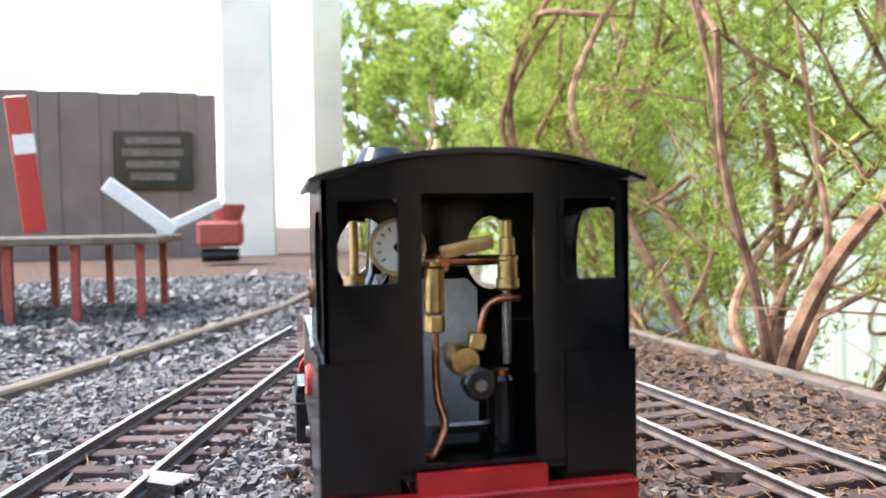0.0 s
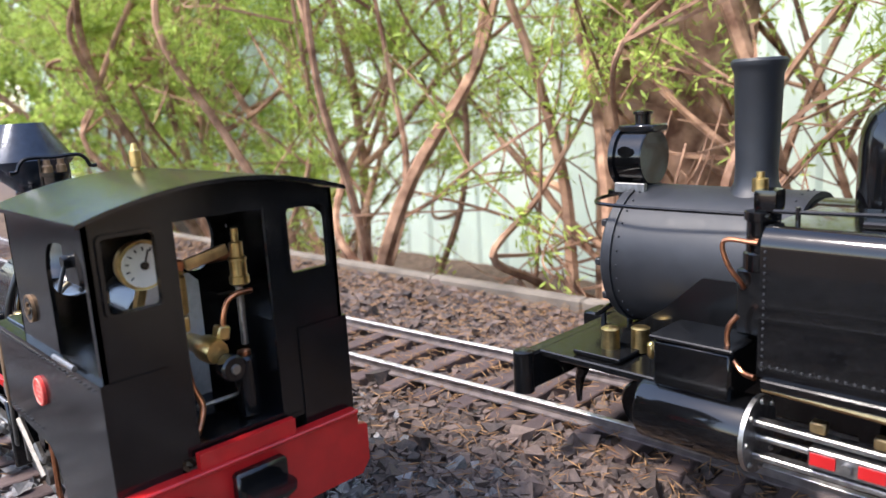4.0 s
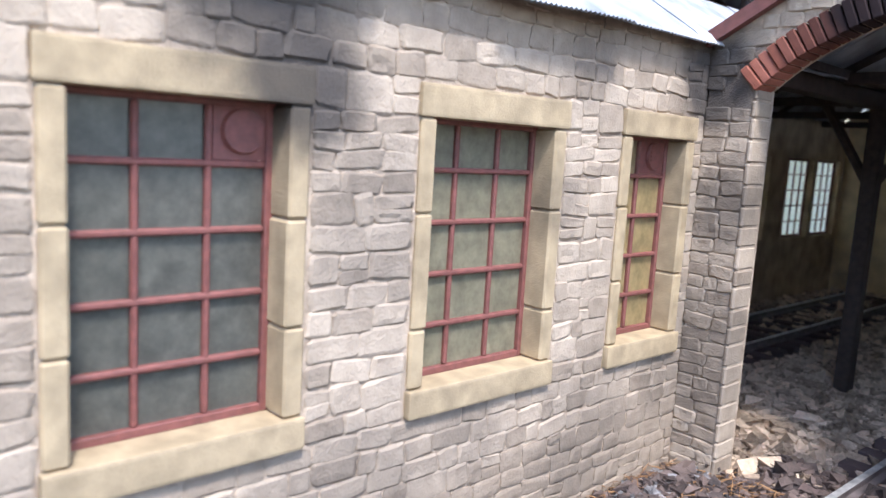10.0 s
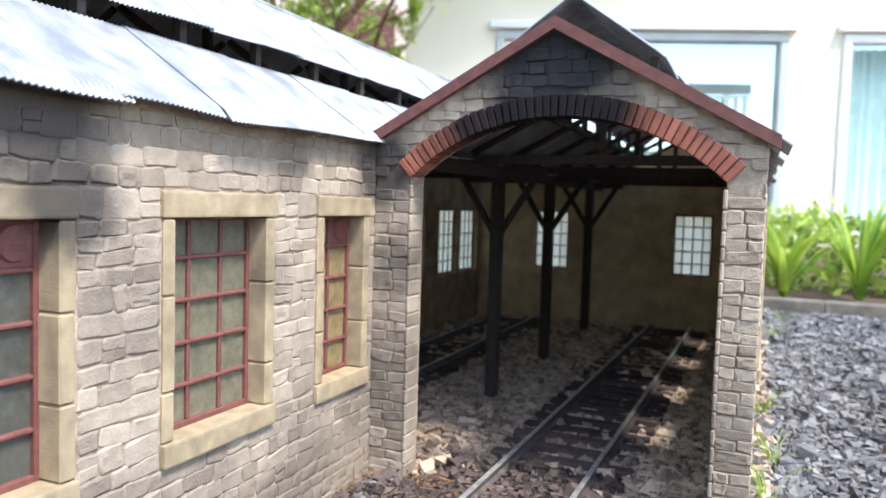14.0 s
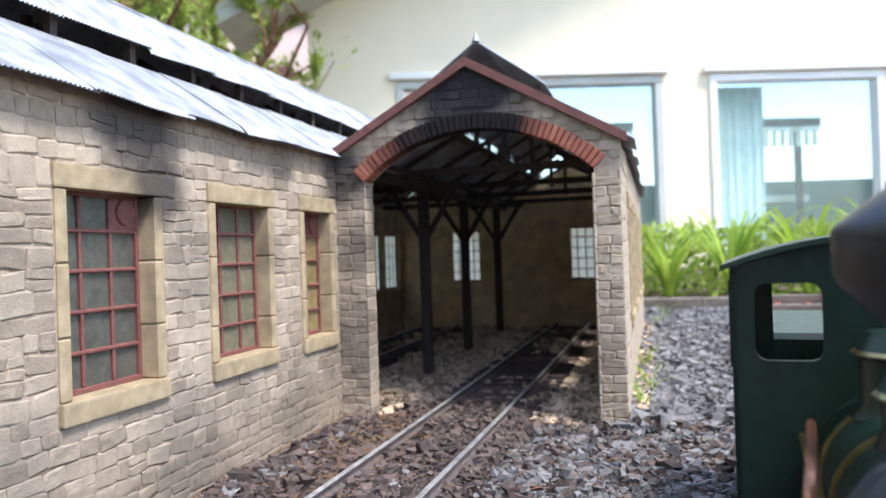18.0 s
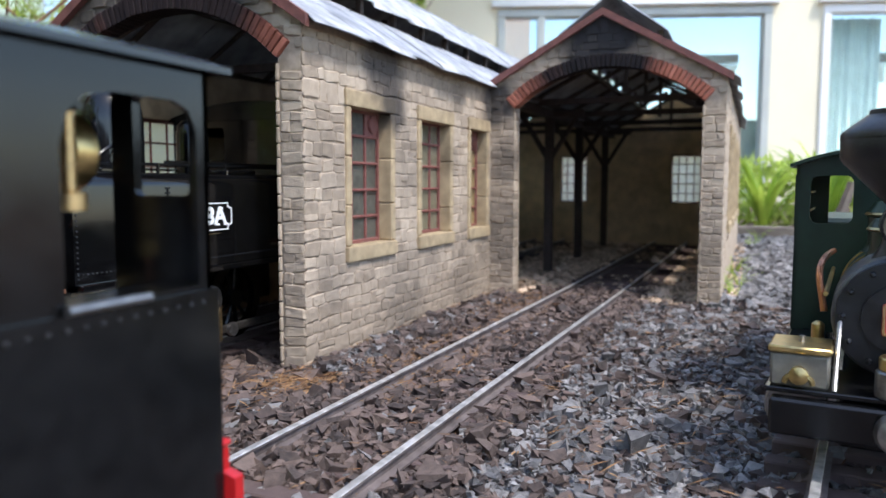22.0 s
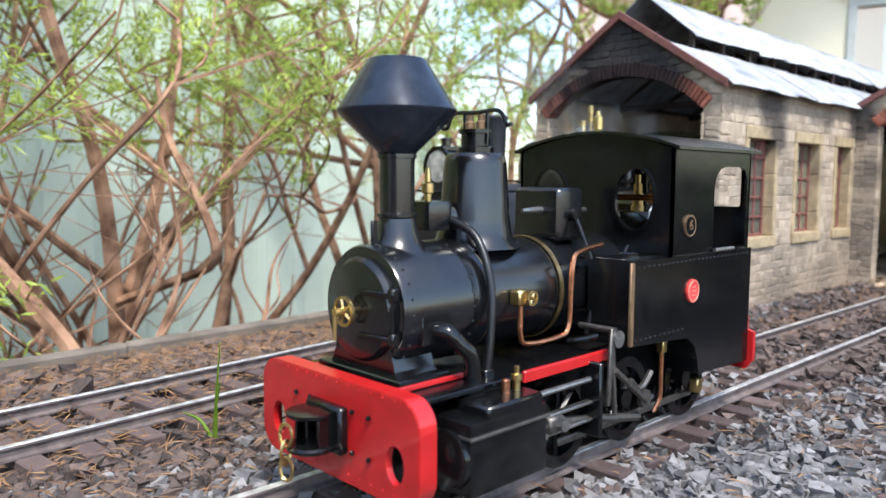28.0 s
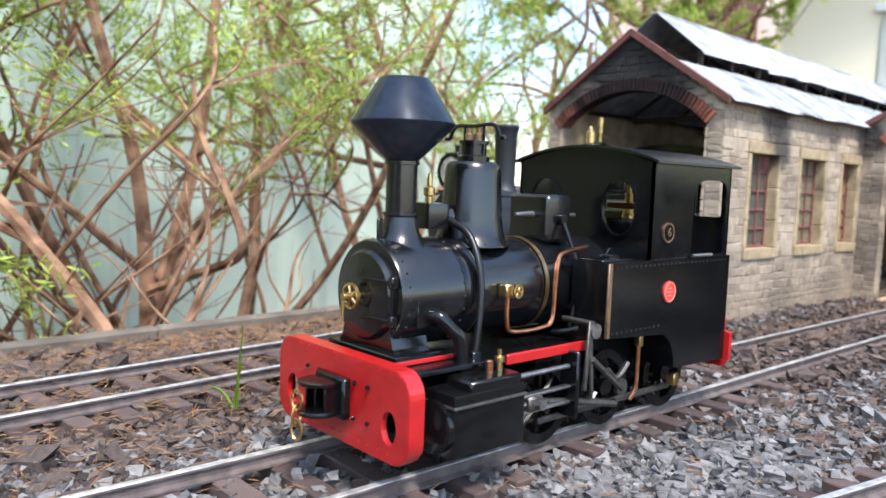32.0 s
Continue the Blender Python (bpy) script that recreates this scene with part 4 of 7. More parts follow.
# quoins on the inner edges of the openings
for x, y0 in ((RIGHT_X + 0.0155, FRONT_B), (WALL_X - 0.0205, FRONT_B), (WALL_X + 0.0145, FRONT_A), (LEFT_X - 0.0135, FRONT_A)):
    rnd = random.Random(int(x * 1e4))
    z = 0.0
    while z < 0.162:
        h = rnd.uniform(0.0065, 0.0095)
        s = 1 if x in (RIGHT_X + 0.0155, WALL_X + 0.0145) else -1
        part("quoin", box((x + s * 0.0004, y0 - 0.006, z + h / 2), (0.002, 0.0135, h * 0.93), 0.0006), STONE, shed, smooth=False)
        z += h
BRICK = link("arch_brick", box((0, 0, 0), (0.0034, 0.0135, 0.0105), 0.0004), ARCHBRICK)
for (cx, cz, R, t0), y0 in ((arch_a, FRONT_A), (arch_b, FRONT_B)):
    n = int(2 * (t0 + 0.02) * R / 0.0038)
    for i in range(n):
        a = -t0 - 0.01 + 2 * (t0 + 0.01) * (i + 0.5) / n
        ob = new("arch_brick", BRICK)
        ob.parent = shed
        ob.matrix_basis = pose(cx + (R + 0.0045) * math.sin(a), y0 - 0.0045 + 0.0006 * math.sin(i * 7.3), cz + (R + 0.0045) * math.cos(a), 0, math.degrees(a), 0)


# ---- garden: edging, fence, shrubs, house ----
def boards(name, label, pts, h, thick, material, deep=0.02):
    bm = bmesh.new()
    for (x0, y0), (x1, y1) in zip(pts, pts[1:]):
        d = Vector((x1 - x0, y1 - y0, 0))
        box(((x0 + x1) / 2, (y0 + y1) / 2, h / 2 - deep / 2), (d.length, thick, h + deep), 0.002, bm, Matrix.Rotation(math.atan2(d.y, d.x), 4, 'Z'))
    return whole(name, bm, material, label, "edging", "structure")


boards("edging_shrubs", "weathered timber edging board along the shrub bed", [(x, y) for y, x in EDGE_LINE[2:]], -0.003, 0.012, EDGING, 0.27)
boards("edging_house", "pale timber edging before the strap leaved plants", [(0.3, -1.22), (-0.2, -1.24), (-1.3, -1.30)], 0.024, 0.03, EDGING)
boards("edging_far", "timber edge of the raised ballast bed", [(-0.32, 0.25), (-0.176, 0.62), (-0.05, 0.95), (0.02, 1.25)], 0.012, 0.014, EDGING)

fence = thing("fence", "pale green ribbed metal fence behind the shrubs", "fence", kind="structure")
for k in range(7):
    y0 = -0.88 + k * 0.8
    out = bmesh.new()
    prof = []
    for i in range(9):
        for a, b in ((0.0, 0.0), (0.052, 0.0), (0.062, 0.007), (0.078, 0.007)):
            prof.append((y0 + i * 0.0888 + a, b))
    vs = [(out.verts.new((1.25 - b, y, -0.32)), out.verts.new((1.25 - b, y, 1.55))) for y, b in prof]
    for a, b in zip(vs, vs[1:]):
        out.faces.new((a[0], b[0], b[1], a[1]))
    ext = bmesh.ops.extrude_face_region(out, geom=list(out.faces))
    bmesh.ops.translate(out, verts=[v for v in ext["geom"] if isinstance(v, bmesh.types.BMVert)], vec=(0.004, 0, 0))
    part("panel", out, FENCE, fence, smooth=False)
    part("fence_post", box((1.262, y0, 0.62), (0.02, 0.03, 1.90)), FENCE, fence, smooth=False)


def leaf_quads(pos, dirs, length, width, rng):
    n = len(pos)
    d = dirs / np.linalg.norm(dirs, axis=1)[:, None]
    s = np.cross(d, rng.normal(0, 1, (n, 3)))
    s /= np.linalg.norm(s, axis=1)[:, None] + 1e-9
    L = length * rng.uniform(0.6, 1.3, n)[:, None]
    w = width * rng.uniform(0.7, 1.3, n)[:, None]
    return np.stack([pos, pos + d * L * 0.45 + s * w, pos + d * L, pos + d * L * 0.45 - s * w], 1)


def shrub(name, label, base, stems, height, lean, seed, leaves, leaf_low=0.25, spread=0.5, thick=0.009, leaf=(0.012, 0.0011)):
    rnd = random.Random(seed)
    rng = np.random.default_rng(seed)
    root = thing(name, label, "shrub", at=(base[0], base[1], -BED_DROP if base[1] > -1.5 else 0, 0))
    twigs = []

    def bound(y, z):
        return float(np.interp(y, [e[0] for e in EDGE_LINE], [e[1] for e in EDGE_LINE])) + (0.035 if y < 0.1 or z < 0.40 else -0.01)


    def grow(p, d, r, length, level, out):
        pts = [Vector(p)]
        v = Vector(d).normalized()
        seg = 5 if level < 2 else 3
        for i in range(seg):
            v = (v + Vector((rnd.gauss(0, 0.16), rnd.gauss(0, 0.16), rnd.gauss(0.03, 0.12)))).normalized()
            q = pts[-1] + v * length / seg
            if q.z < 0.03:
                q.z = 0.03
            keep = bound(q.y + base[1], q.z) - base[0]
            if q.x < keep:
                q.x, v.x = keep + 0.2 * (keep - q.x), abs(v.x)
            pts.append(q)
        tube(pts, r, 6 if level < 2 else 4, out, r * 0.45)
        if level >= 2:
            twigs.append((pts[0], pts[-1]))
            twigs.append((pts[1], pts[2]))
        if level < 3:
            for i in range(4 if level == 0 else 3):
                k = rnd.randint(1, len(pts) - 1)
                side = Vector((rnd.gauss(0, 1), rnd.gauss(0, 1), rnd.gauss(0.15, 0.6)))
                grow(pts[k], v * 0.7 + side.normalized() * 0.9, r * 0.5, length * rnd.uniform(0.45, 0.7), level + 1, out)

    for s in range(stems):
        out = bmesh.new()
        a = rnd.uniform(0, 2 * math.pi)
        d = Vector((lean[0] + spread * math.cos(a), lean[1] + spread * math.sin(a), 1.0))
        grow((0.05 * math.cos(a), 0.05 * math.sin(a), -0.01), d, thick * rnd.uniform(0.6, 1.3), height * rnd.uniform(0.6, 0.85), 0, out)
        part("stem", out, BARK, root, "reddish brown branching stem")
    A = np.array([[*a, *b] for a, b in twigs if b.z > leaf_low])
    if len(A):
        pick = rng.integers(0, len(A), leaves // 12)
        t = rng.uniform(0, 1.15, (len(pick), 12, 1))
        a, b = A[pick][:, None, :3], A[pick][:, None, 3:]
        off = rng.normal(0, 0.016, (len(pick), 1, 3))
        pos = (a + (b - a) * t + off * t).reshape(-1, 3)
        d = np.repeat((b - a) / (np.linalg.norm(b - a, axis=2, keepdims=True) + 1e-6), 12, axis=1).reshape(-1, 3)
        dirs = d * 0.8 + rng.normal(0, 0.55, (len(pos), 3))
        inside = pos[:, 0] + base[0] > np.interp(pos[:, 1] + base[1], [e[0] for e in EDGE_LINE], [e[1] for e in EDGE_LINE]) + np.where(pos[:, 2] < 0.36, 0.02, -0.02)
        q = leaf_quads(pos[inside], dirs[inside], leaf[0], leaf[1], rng)
        faces = np.arange(len(q) * 4).reshape(-1, 4)
        me = stuff_mesh("foliage", q.reshape(-1, 3), faces, LEAF)
        me.parent = root
        tagged(me, "fine bright green needle leaves", kind="stuff")
    return root


WIRY = "wiry shrub with fine green leaves over bare red brown stems"
shrub("shrub", WIRY, (0.56, 0.26), 6, 0.95, (-0.18, 0.12), 31, 26000, 0.40)
shrub("shrub", WIRY, (0.55, 0.72), 6, 1.0, (-0.28, -0.1), 32, 50000, 0.24)
shrub("shrub", "dense fine leaved shrub behind the track edging", (0.58, 1.12), 6, 1.05, (-0.05, -0.1), 33, 60000, 0.22, spread=0.38)
shrub("shrub", "wiry shrub with bare twisted stems before the fence", (0.80, 0.05), 6, 0.9, (0.0, 0.2), 34, 16000, 0.42)
shrub("shrub", "tangled shrub behind the engine shed", (0.85, -0.40), 5, 0.85, (0.0, 0.0), 35, 26000, 0.4)
shrub("shrub", "tangled shrub behind the engine shed", (1.0, -1.0), 5, 0.9, (0.0, 0.0), 36, 26000, 0.4)
shrub("shrub", "bright green shrub at the far end of the garden", (0.95, 2.1), 7, 1.3, (-0.02, 0.0), 37, 60000, 0.25, leaf=(0.02, 0.003))
shrub("shrub", "bright green shrub at the far end of the garden", (1.0, 2.9), 7, 1.6, (0.0, 0.0), 38, 50000, 0.25, leaf=(0.03, 0.006))

shrub("shrub", "bright green shrub at the far end of the garden", (0.20, 3.7), 6, 1.5, (0.0, 0.0), 40, 40000, 0.2, leaf=(0.03, 0.006))

tree = thing("tree", "thick rough barked tree trunk standing before the fence", "tree")
part("trunk", tube([(0.72, 0.41, -0.3), (0.71, 0.40, 0.1), (0.73, 0.385, 0.4), (0.71, 0.36, 0.8), (0.76, 0.30, 1.5)], 0.092, 18, None, 0.065), BARK, tree)
for pts in ([(0.71, 0.33, 0.45), (0.66, 0.50, 0.7), (0.5, 0.6, 1.0)], [(0.72, 0.30, 0.6), (0.72, 0.05, 0.9), (0.6, -0.2, 1.2)], [(0.72, 0.32, 0.3), (0.72, 0.15, 0.42), (0.72, 0.0, 0.7)]):
    part("limb", tube(pts, 0.03, 8, None, 0.012), BARK, tree)

# strap leaved plants and a low hedge before the house
for k, (x, y, h) in enumerate(((-0.15, -1.42, 0.16), (-0.27, -1.45, 0.21), (-0.40, -1.40, 0.17), (-0.56, -1.44, 0.20), (-0.75, -1.42, 0.17), (-0.95, -1.46, 0.2))):
    rnd = random.Random(60 + k)
    out = bmesh.new()
    for i in range(26):
        a, r = rnd.uniform(0, 2 * math.pi), rnd.uniform(0.05, 0.13)
        L = h * rnd.uniform(0.7, 1.25)
        w = rnd.uniform(0.005, 0.009)
        px, py = -math.sin(a) * w, math.cos(a) * w
        prev = None
        for j in range(6):
            t = j / 5
            c = Vector((math.cos(a) * r * t ** 1.3 * 1.4, math.sin(a) * r * t ** 1.3 * 1.4, L * (t * 1.25 - 0.45 * t ** 3)))
            ww = (1 - t) ** 0.6
            cur = (out.verts.new(c + Vector((px, py, 0)) * ww), out.verts.new(c + Vector((0, 0, -0.003 * ww))), out.verts.new(c - Vector((px, py, 0)) * ww))
            if prev:
                out.faces.new((prev[0], prev[1], cur[1], cur[0]))
                out.faces.new((prev[1], prev[2], cur[2], cur[1]))
            prev = cur
    root = thing("strap_leaf_plant", "clump of bright green arching strap leaves", "plant", "plants before the house", (x, y, 0.01, 0))
    part("leaves", out, STRAP, root)
rng = np.random.default_rng(70)
p = np.stack([rng.uniform(-1.3, 0.0, 5000), rng.uniform(-1.75, -1.55, 5000), rng.uniform(0.0, 0.15, 5000)], 1)
q = leaf_quads(p, rng.normal(0, 1, (5000, 3)) + np.array([0, 0, 0.5]), 0.03, 0.006, rng)
tagged(stuff_mesh("low_hedge", q.reshape(-1, 3), np.arange(20000).reshape(-1, 4), LEAF), "low dark green hedge behind the strap leaves", "hedge", kind="stuff")
for x, y in ((-0.118, -0.40), (-0.122, -0.47), (-0.115, -0.58), (-0.13, -0.95), (-0.14, -1.05)):
    rnd = random.Random(int(-y * 1000))
    out = bmesh.new()
    for i in range(16):
        a = rnd.uniform(0, 6.28)
        L = rnd.uniform(0.012, 0.03)
        tube([(0, 0, 0), (math.cos(a) * L * 0.3, math.sin(a) * L * 0.3, L * 0.7), (math.cos(a) * L * 0.8, math.sin(a) * L * 0.8, L * 0.9)], 0.0004, 3, out, 0.0001)
    root = thing("grass_tuft", "small dry grass tuft at the foot of the wall", "grass", "grass tufts", (x, y, 0.003, 0))
    part("grass_clump", out, STRAP, root)
gt = thing("grass_shoot", "single tall green grass shoot in the ballast", "grass", at=(0.10, 0.328, 0.003, 0))
for pts in ([(0, 0, 0), (-0.004, 0.001, 0.02), (-0.010, 0.002, 0.044)], [(0, 0, 0), (0.006, 0.003, 0.009), (0.016, 0.006, 0.011)], [(0, 0, 0), (0.001, -0.001, 0.013), (-0.002, -0.002, 0.026)]):
    part("blade", tube(pts, 0.0011, 4, None, 0.0002), STRAP, gt)

# house
def sheet_folds(x0, x1, y, z0, z1):
    """A hanging cloth in soft folds, of some thickness."""
    out = bmesh.new()
    cols = []
    for i in range(61):
        f = i / 60
        c = y + 0.014 * math.sin(f * 38) + 0.006 * math.sin(f * 91)
        cols.append((out.verts.new((x0 + (x1 - x0) * f, c, z0)), out.verts.new((x0 + (x1 - x0) * f, c, z1))))
    for a, b in zip(cols, cols[1:]):
        out.faces.new((a[0], b[0], b[1], a[1]))
    ext = bmesh.ops.extrude_face_region(out, geom=list(out.faces))
    bmesh.ops.translate(out, verts=[v for v in ext["geom"] if isinstance(v, bmesh.types.BMVert)], vec=(0, -0.004, 0))
    return out


HOUSE = pose(0.30, -3.68, 0, 0, 0, 18)
house = thing("house", "cream painted house with wide windows", "house")
house.matrix_basis = HOUSE
hx = [(0.84, -0.51), (-0.75, -1.66), (-1.70, -2.45)]
hh = [rect(b, a, 0.05, 0.97) for a, b in hx]
part("wall", plate([(-4.0, -0.1), (-4.0, 3.90), (1.27, 1.33), (1.27, -0.1)], 0.12, BACK(-0.12), hh), CREAM, house, "cream painted wall", False)
SHADEGLASS = mat("dark_door_screen", (0.05, 0.06, 0.065), 0.3, var=0.2, scale=4, bump=0.0)
for k, (a, b) in enumerate(hx):
    w, mid = a - b, (a + b) / 2
    tone = GALV if k == 0 else HOUSEWHITE
    win = part("window", box((mid, -0.02, 0.955), (w, 0.07, 0.04), 0.004), tone, house, "wide window with a pale frame", False)
    part("window_sill", box((mid, -0.02, 0.07), (w, 0.07, 0.04), 0.004), tone, win, smooth=False)
    for x in (a - 0.02, b + 0.02) + ((0.62,) if k == 0 else ()):
        part("stile", box((x, -0.02, 0.5125), (0.04, 0.07, 0.845), 0.004), tone, win, smooth=False)
    pane = part("pane", box((mid, -0.05, 0.5125), (w - 0.06, 0.006, 0.84)), SHADEGLASS if k == 2 else TINTED, win, smooth=False)
    pane.visible_shadow = False
    part("reveal", box((mid, 0.012, 1.00), (w + 0.06, 0.05, 0.035), 0.004), HOUSEWHITE, win, smooth=False)
part("curtain", sheet_folds(-0.80, -1.10, -0.16, 0.10, 0.94), mat("pale_curtain", (0.62, 0.70, 0.74), 0.8, var=0.1, scale=20, bump=0.0), house, "pale blue curtain beside the glass", False)
# verandah reflection built behind the glass: white slatted valance, dark beam, open far side
REFLECTDIM = mat("reflected_dim_green", (0.20, 0.24, 0.21), 0.8, var=0.25, scale=3, bump=0.0)
part("reflection_backdrop", box((-0.6, -1.0, 0.20), (4.4, 0.05, 0.60)), REFLECTDIM, house, "dim grey green backdrop for the dark low part of the reflection", False)
for x0, x1 in ((0.60, -0.46), (-0.82, -1.52)):
    part("beam", box(((x0 + x1) / 2, -0.36, 0.775), (x0 - x1, 0.03, 0.05), 0.003), TIMBER, house, "dark beam of the reflected verandah, built behind the glass", False)
    part("reflected_rail", box(((x0 + x1) / 2, -0.352, 0.735), (x0 - x1, 0.012, 0.014)), HOUSEWHITE, house, "white valance rail of the reflected verandah", False)
    x = x0 - 0.02
    while x > x1:
        part("reflected_slat", box((x, -0.352, 0.685), (0.026, 0.010, 0.084), 0.002), HOUSEWHITE, house, "white valance slat of the reflected verandah", False)
        x -= 0.046
    for x in (x0 - 0.10, (x0 + x1) / 2, x1 + 0.12):
        part("reflected_post", box((x, -0.38, 0.40), (0.035, 0.03, 0.70), 0.003), TIMBER, house, "dark slender post of the reflected verandah", False)
    # added slab, a pale shape within the mirrored view
    part("reflected_slab", box(((x0 + x1) / 2 - 0.1, -0.62, 0.36), (0.5, 0.25, 0.04), 0.004), HOUSEWHITE, house, "pale slab added for a light shape in the reflection", False)
part("eaves_board", plate([(1.62, 1.16), (1.62, 1.25), (-4.0, 3.99), (-4.0, 3.90)], 0.5, BACK(-0.1)), GALV, house, "pale grey sloping eaves board", False)
nb = thing("neighbour_house", "pale pink house with a terracotta roof beyond the trees", "house", at=(3.2, -6.5, 0, 20))
part("wall", box((0, 0, 1.2), (2.6, 1.0, 2.4)), mat("pink_render", (0.75, 0.55, 0.48), 0.8, var=0.05, scale=2, bump=0.0), nb, "pale pink wall", False)
part("roof", plate([(-1.6, 2.4), (1.6, 2.4), (0, 3.3)], 1.2, BACK(-0.6)), TERRACOTTA, nb, "terracotta roof", False)
part("window", box((0.2, 0.51, 1.5), (0.5, 0.03, 0.7)), BARGE, nb, "red framed window", False)
shrub("garden_tree", "pale green leafy tree beyond the shed", (2.3, -3.6), 6, 2.2, (-0.1, 0.1), 39, 24000, 0.9, leaf=(0.05, 0.007), thick=0.03)

# far end of the garden, behind the small black engine
pf = thing("paling_fence", "grey brown timber paling fence", "fence", kind="structure")
rnd = random.Random(5)
for i in range(34):
    x = -2.62 + i * 0.07
    part("paling", box((x, 3.0 + rnd.uniform(-0.004, 0.004), 0.315 + rnd.uniform(-0.006, 0.006)), (0.069, 0.012, 0.63)), BROWNFENCE, pf, smooth=False)
sg = thing("sign_board", "dark sign board with pale unreadable lettering on the paling fence", "sign", at=(-0.506, 2.98, 0.37, 0))
part("board", box((0, 0, 0), (0.28, 0.014, 0.22), 0.004), BLACK, sg, smooth=False)
for z, w in ((0.075, 0.20), (0.03, 0.22), (-0.015, 0.19), (-0.06, 0.16)):
    part("lettering_bar", box((0, -0.009, z), (w, 0.003, 0.026)), EDGING, sg, "pale bar of worn lettering", False)
WARMWHITE = mat("warm_render", (0.88, 0.80, 0.68), 0.8, var=0.06, scale=6, bump=0.1)
pl = thing("white_pillar", "pale rendered pillar beside the paling fence", "pillar", kind="structure")
part("shaft", box((-0.156, 3.04, 0.9), (0.20, 0.19, 1.84), 0.01), WARMWHITE, pl, smooth=False)
part("bright_wall", box((0.19, 3.6, 0.8), (0.14, 0.1, 1.7)), WARMWHITE, pl, "sunlit white wall end", False)
dk = thing("trestle_table", "low timber trestle deck on thin legs", "trestle")
part("deck", box((-0.505, 1.02, 0.100), (0.64, 0.22, 0.01), 0.002), EDGING, dk, smooth=False)
for i in range(9):
    for y in (0.93, 1.11):
        part("leg", box((-0.785 + i * 0.072, y, 0.047), (0.009, 0.009, 0.098)), WAGONRED, dk, smooth=False)
sm = thing("signal_arm", "red signal arm with a white band on the trestle", "signal", at=(-0.352, 1.0, 0.105, 0))
part("arm", box((0, 0, 0.09), (0.026, 0.006, 0.17), 0.001, None, pose(0, 0, 0, 0, -6, 0)), RED, sm, smooth=False)
part("band", box((0.001, -0.0045, 0.115), (0.024, 0.004, 0.024), 0, None, pose(0, 0, 0, 0, -6, 0)), WHITE, sm, smooth=False)
pk = thing("white_plank", "pale planks leaning crosswise on the trestle", "plank", at=(-0.222, 1.02, 0.105, 0))
part("plank", box((0, 0, 0.035), (0.105, 0.012, 0.02), 0.001, None, pose(0, 0, 0, 0, 38, 0)), WHITE, pk, smooth=False)
part("plank", box((0.06, 0.005, 0.022), (0.09, 0.012, 0.014), 0.001, None, pose(0, 0, 0, 0, -25, 0)), WHITE, pk, smooth=False)
rw = thing("red_tipper", "small red tipper wagon on the far track", "wagon", at=(-0.217, 2.3, 0.004, 0))
rw.scale = (1.7, 1.7, 1.9)
part("body", box((0, 0, 0.048), (0.075, 0.08, 0.04), 0.006), WAGONRED, rw, smooth=False)
part("hopper", lathe([(0.022, 0), (0.03, 0.02), (0.03, 0.025)], (0.012, 0, 0.068), 'Z', 16), WAGONRED, rw)
for y in (-0.025, 0.025):
    part("axle", rod((-0.03, y, 0.014), (0.03, y, 0.014), 0.01, n=14), BLACK, rw)


# ---- locomotives ----
def wheel(parent, x, y, z, r, side, material=BLACK, spokes=8, balance=True):
    """A spoked driving wheel facing the side (-1 or 1)."""
    rim = lathe([(r * 0.82, -0.0022), (r * 1.08, -0.0022), (r * 1.08, -0.0012), (r, -0.001), (r, 0.0022), (r * 0.82, 0.0022)], (x, y, z), 'X', 28, ring=True)
    ob = part("wheel", rim, material, parent, "spoked driving wheel")
    for i in range(spokes):
        a = 2 * math.pi * i / spokes
        part("spoke", rod((x, y + r * 0.2 * math.cos(a), z + r * 0.2 * math.sin(a)), (x, y + r * 0.86 * math.cos(a), z + r * 0.86 * math.sin(a)), 0.0011, n=5), material, ob)
    part("hub", lathe([(r * 0.24, -0.003), (r * 0.24, 0.003)], (x, y, z), 'X', 14), material, ob)
    return ob


def rivets(points, r, bm=None, n=5):
    out = bm or bmesh.new()
    for p in points:
        bmesh.ops.create_icosphere(out, subdivisions=1, radius=r, matrix=Matrix.Translation(p))
    return out


def dial(parent, c, r, axis_m):
    """A pressure gauge seen along its axis, facing local -y."""
    g = lathe([(r, -0.002), (r * 1.06, -0.0022), (r * 1.06, 0.0), (r, 0.002)], (0, 0, 0), 'Y', 24)
    g.transform(Matrix.Translation(c) @ axis_m)
    gauge = part("pressure_gauge", g, BRASS, parent, "round brass pressure gauge")
    f = lathe([(r * 0.92, -0.0026), (r * 0.92, -0.0021)], (0, 0, 0), 'Y', 24)
    f.transform(Matrix.Translation(c) @ axis_m)
    part("dial", f, DIAL, gauge, "white dial")
    ticks = bmesh.new()
    for i in range(11):
        a = radians(-130 + 26 * i)
        box((math.sin(a) * r * 0.72, -0.0028, math.cos(a) * r * 0.72), (r * 0.05, 0.0003, r * 0.16), 0, ticks, Matrix.Rotation(a, 4, 'Y'))
    box((r * 0.1, -0.0029, r * 0.3), (r * 0.07, 0.0003, r * 0.75), 0, ticks, Matrix.Rotation(0.3, 4, 'Y'))
    lathe([(r * 0.18, -0.0032), (r * 0.18, -0.0026)], (0, 0, 0), 'Y', 10, ticks)
    ticks.transform(Matrix.Translation(c) @ axis_m)
    part("needle", ticks, BLACK, gauge, "black needle and marks", False)


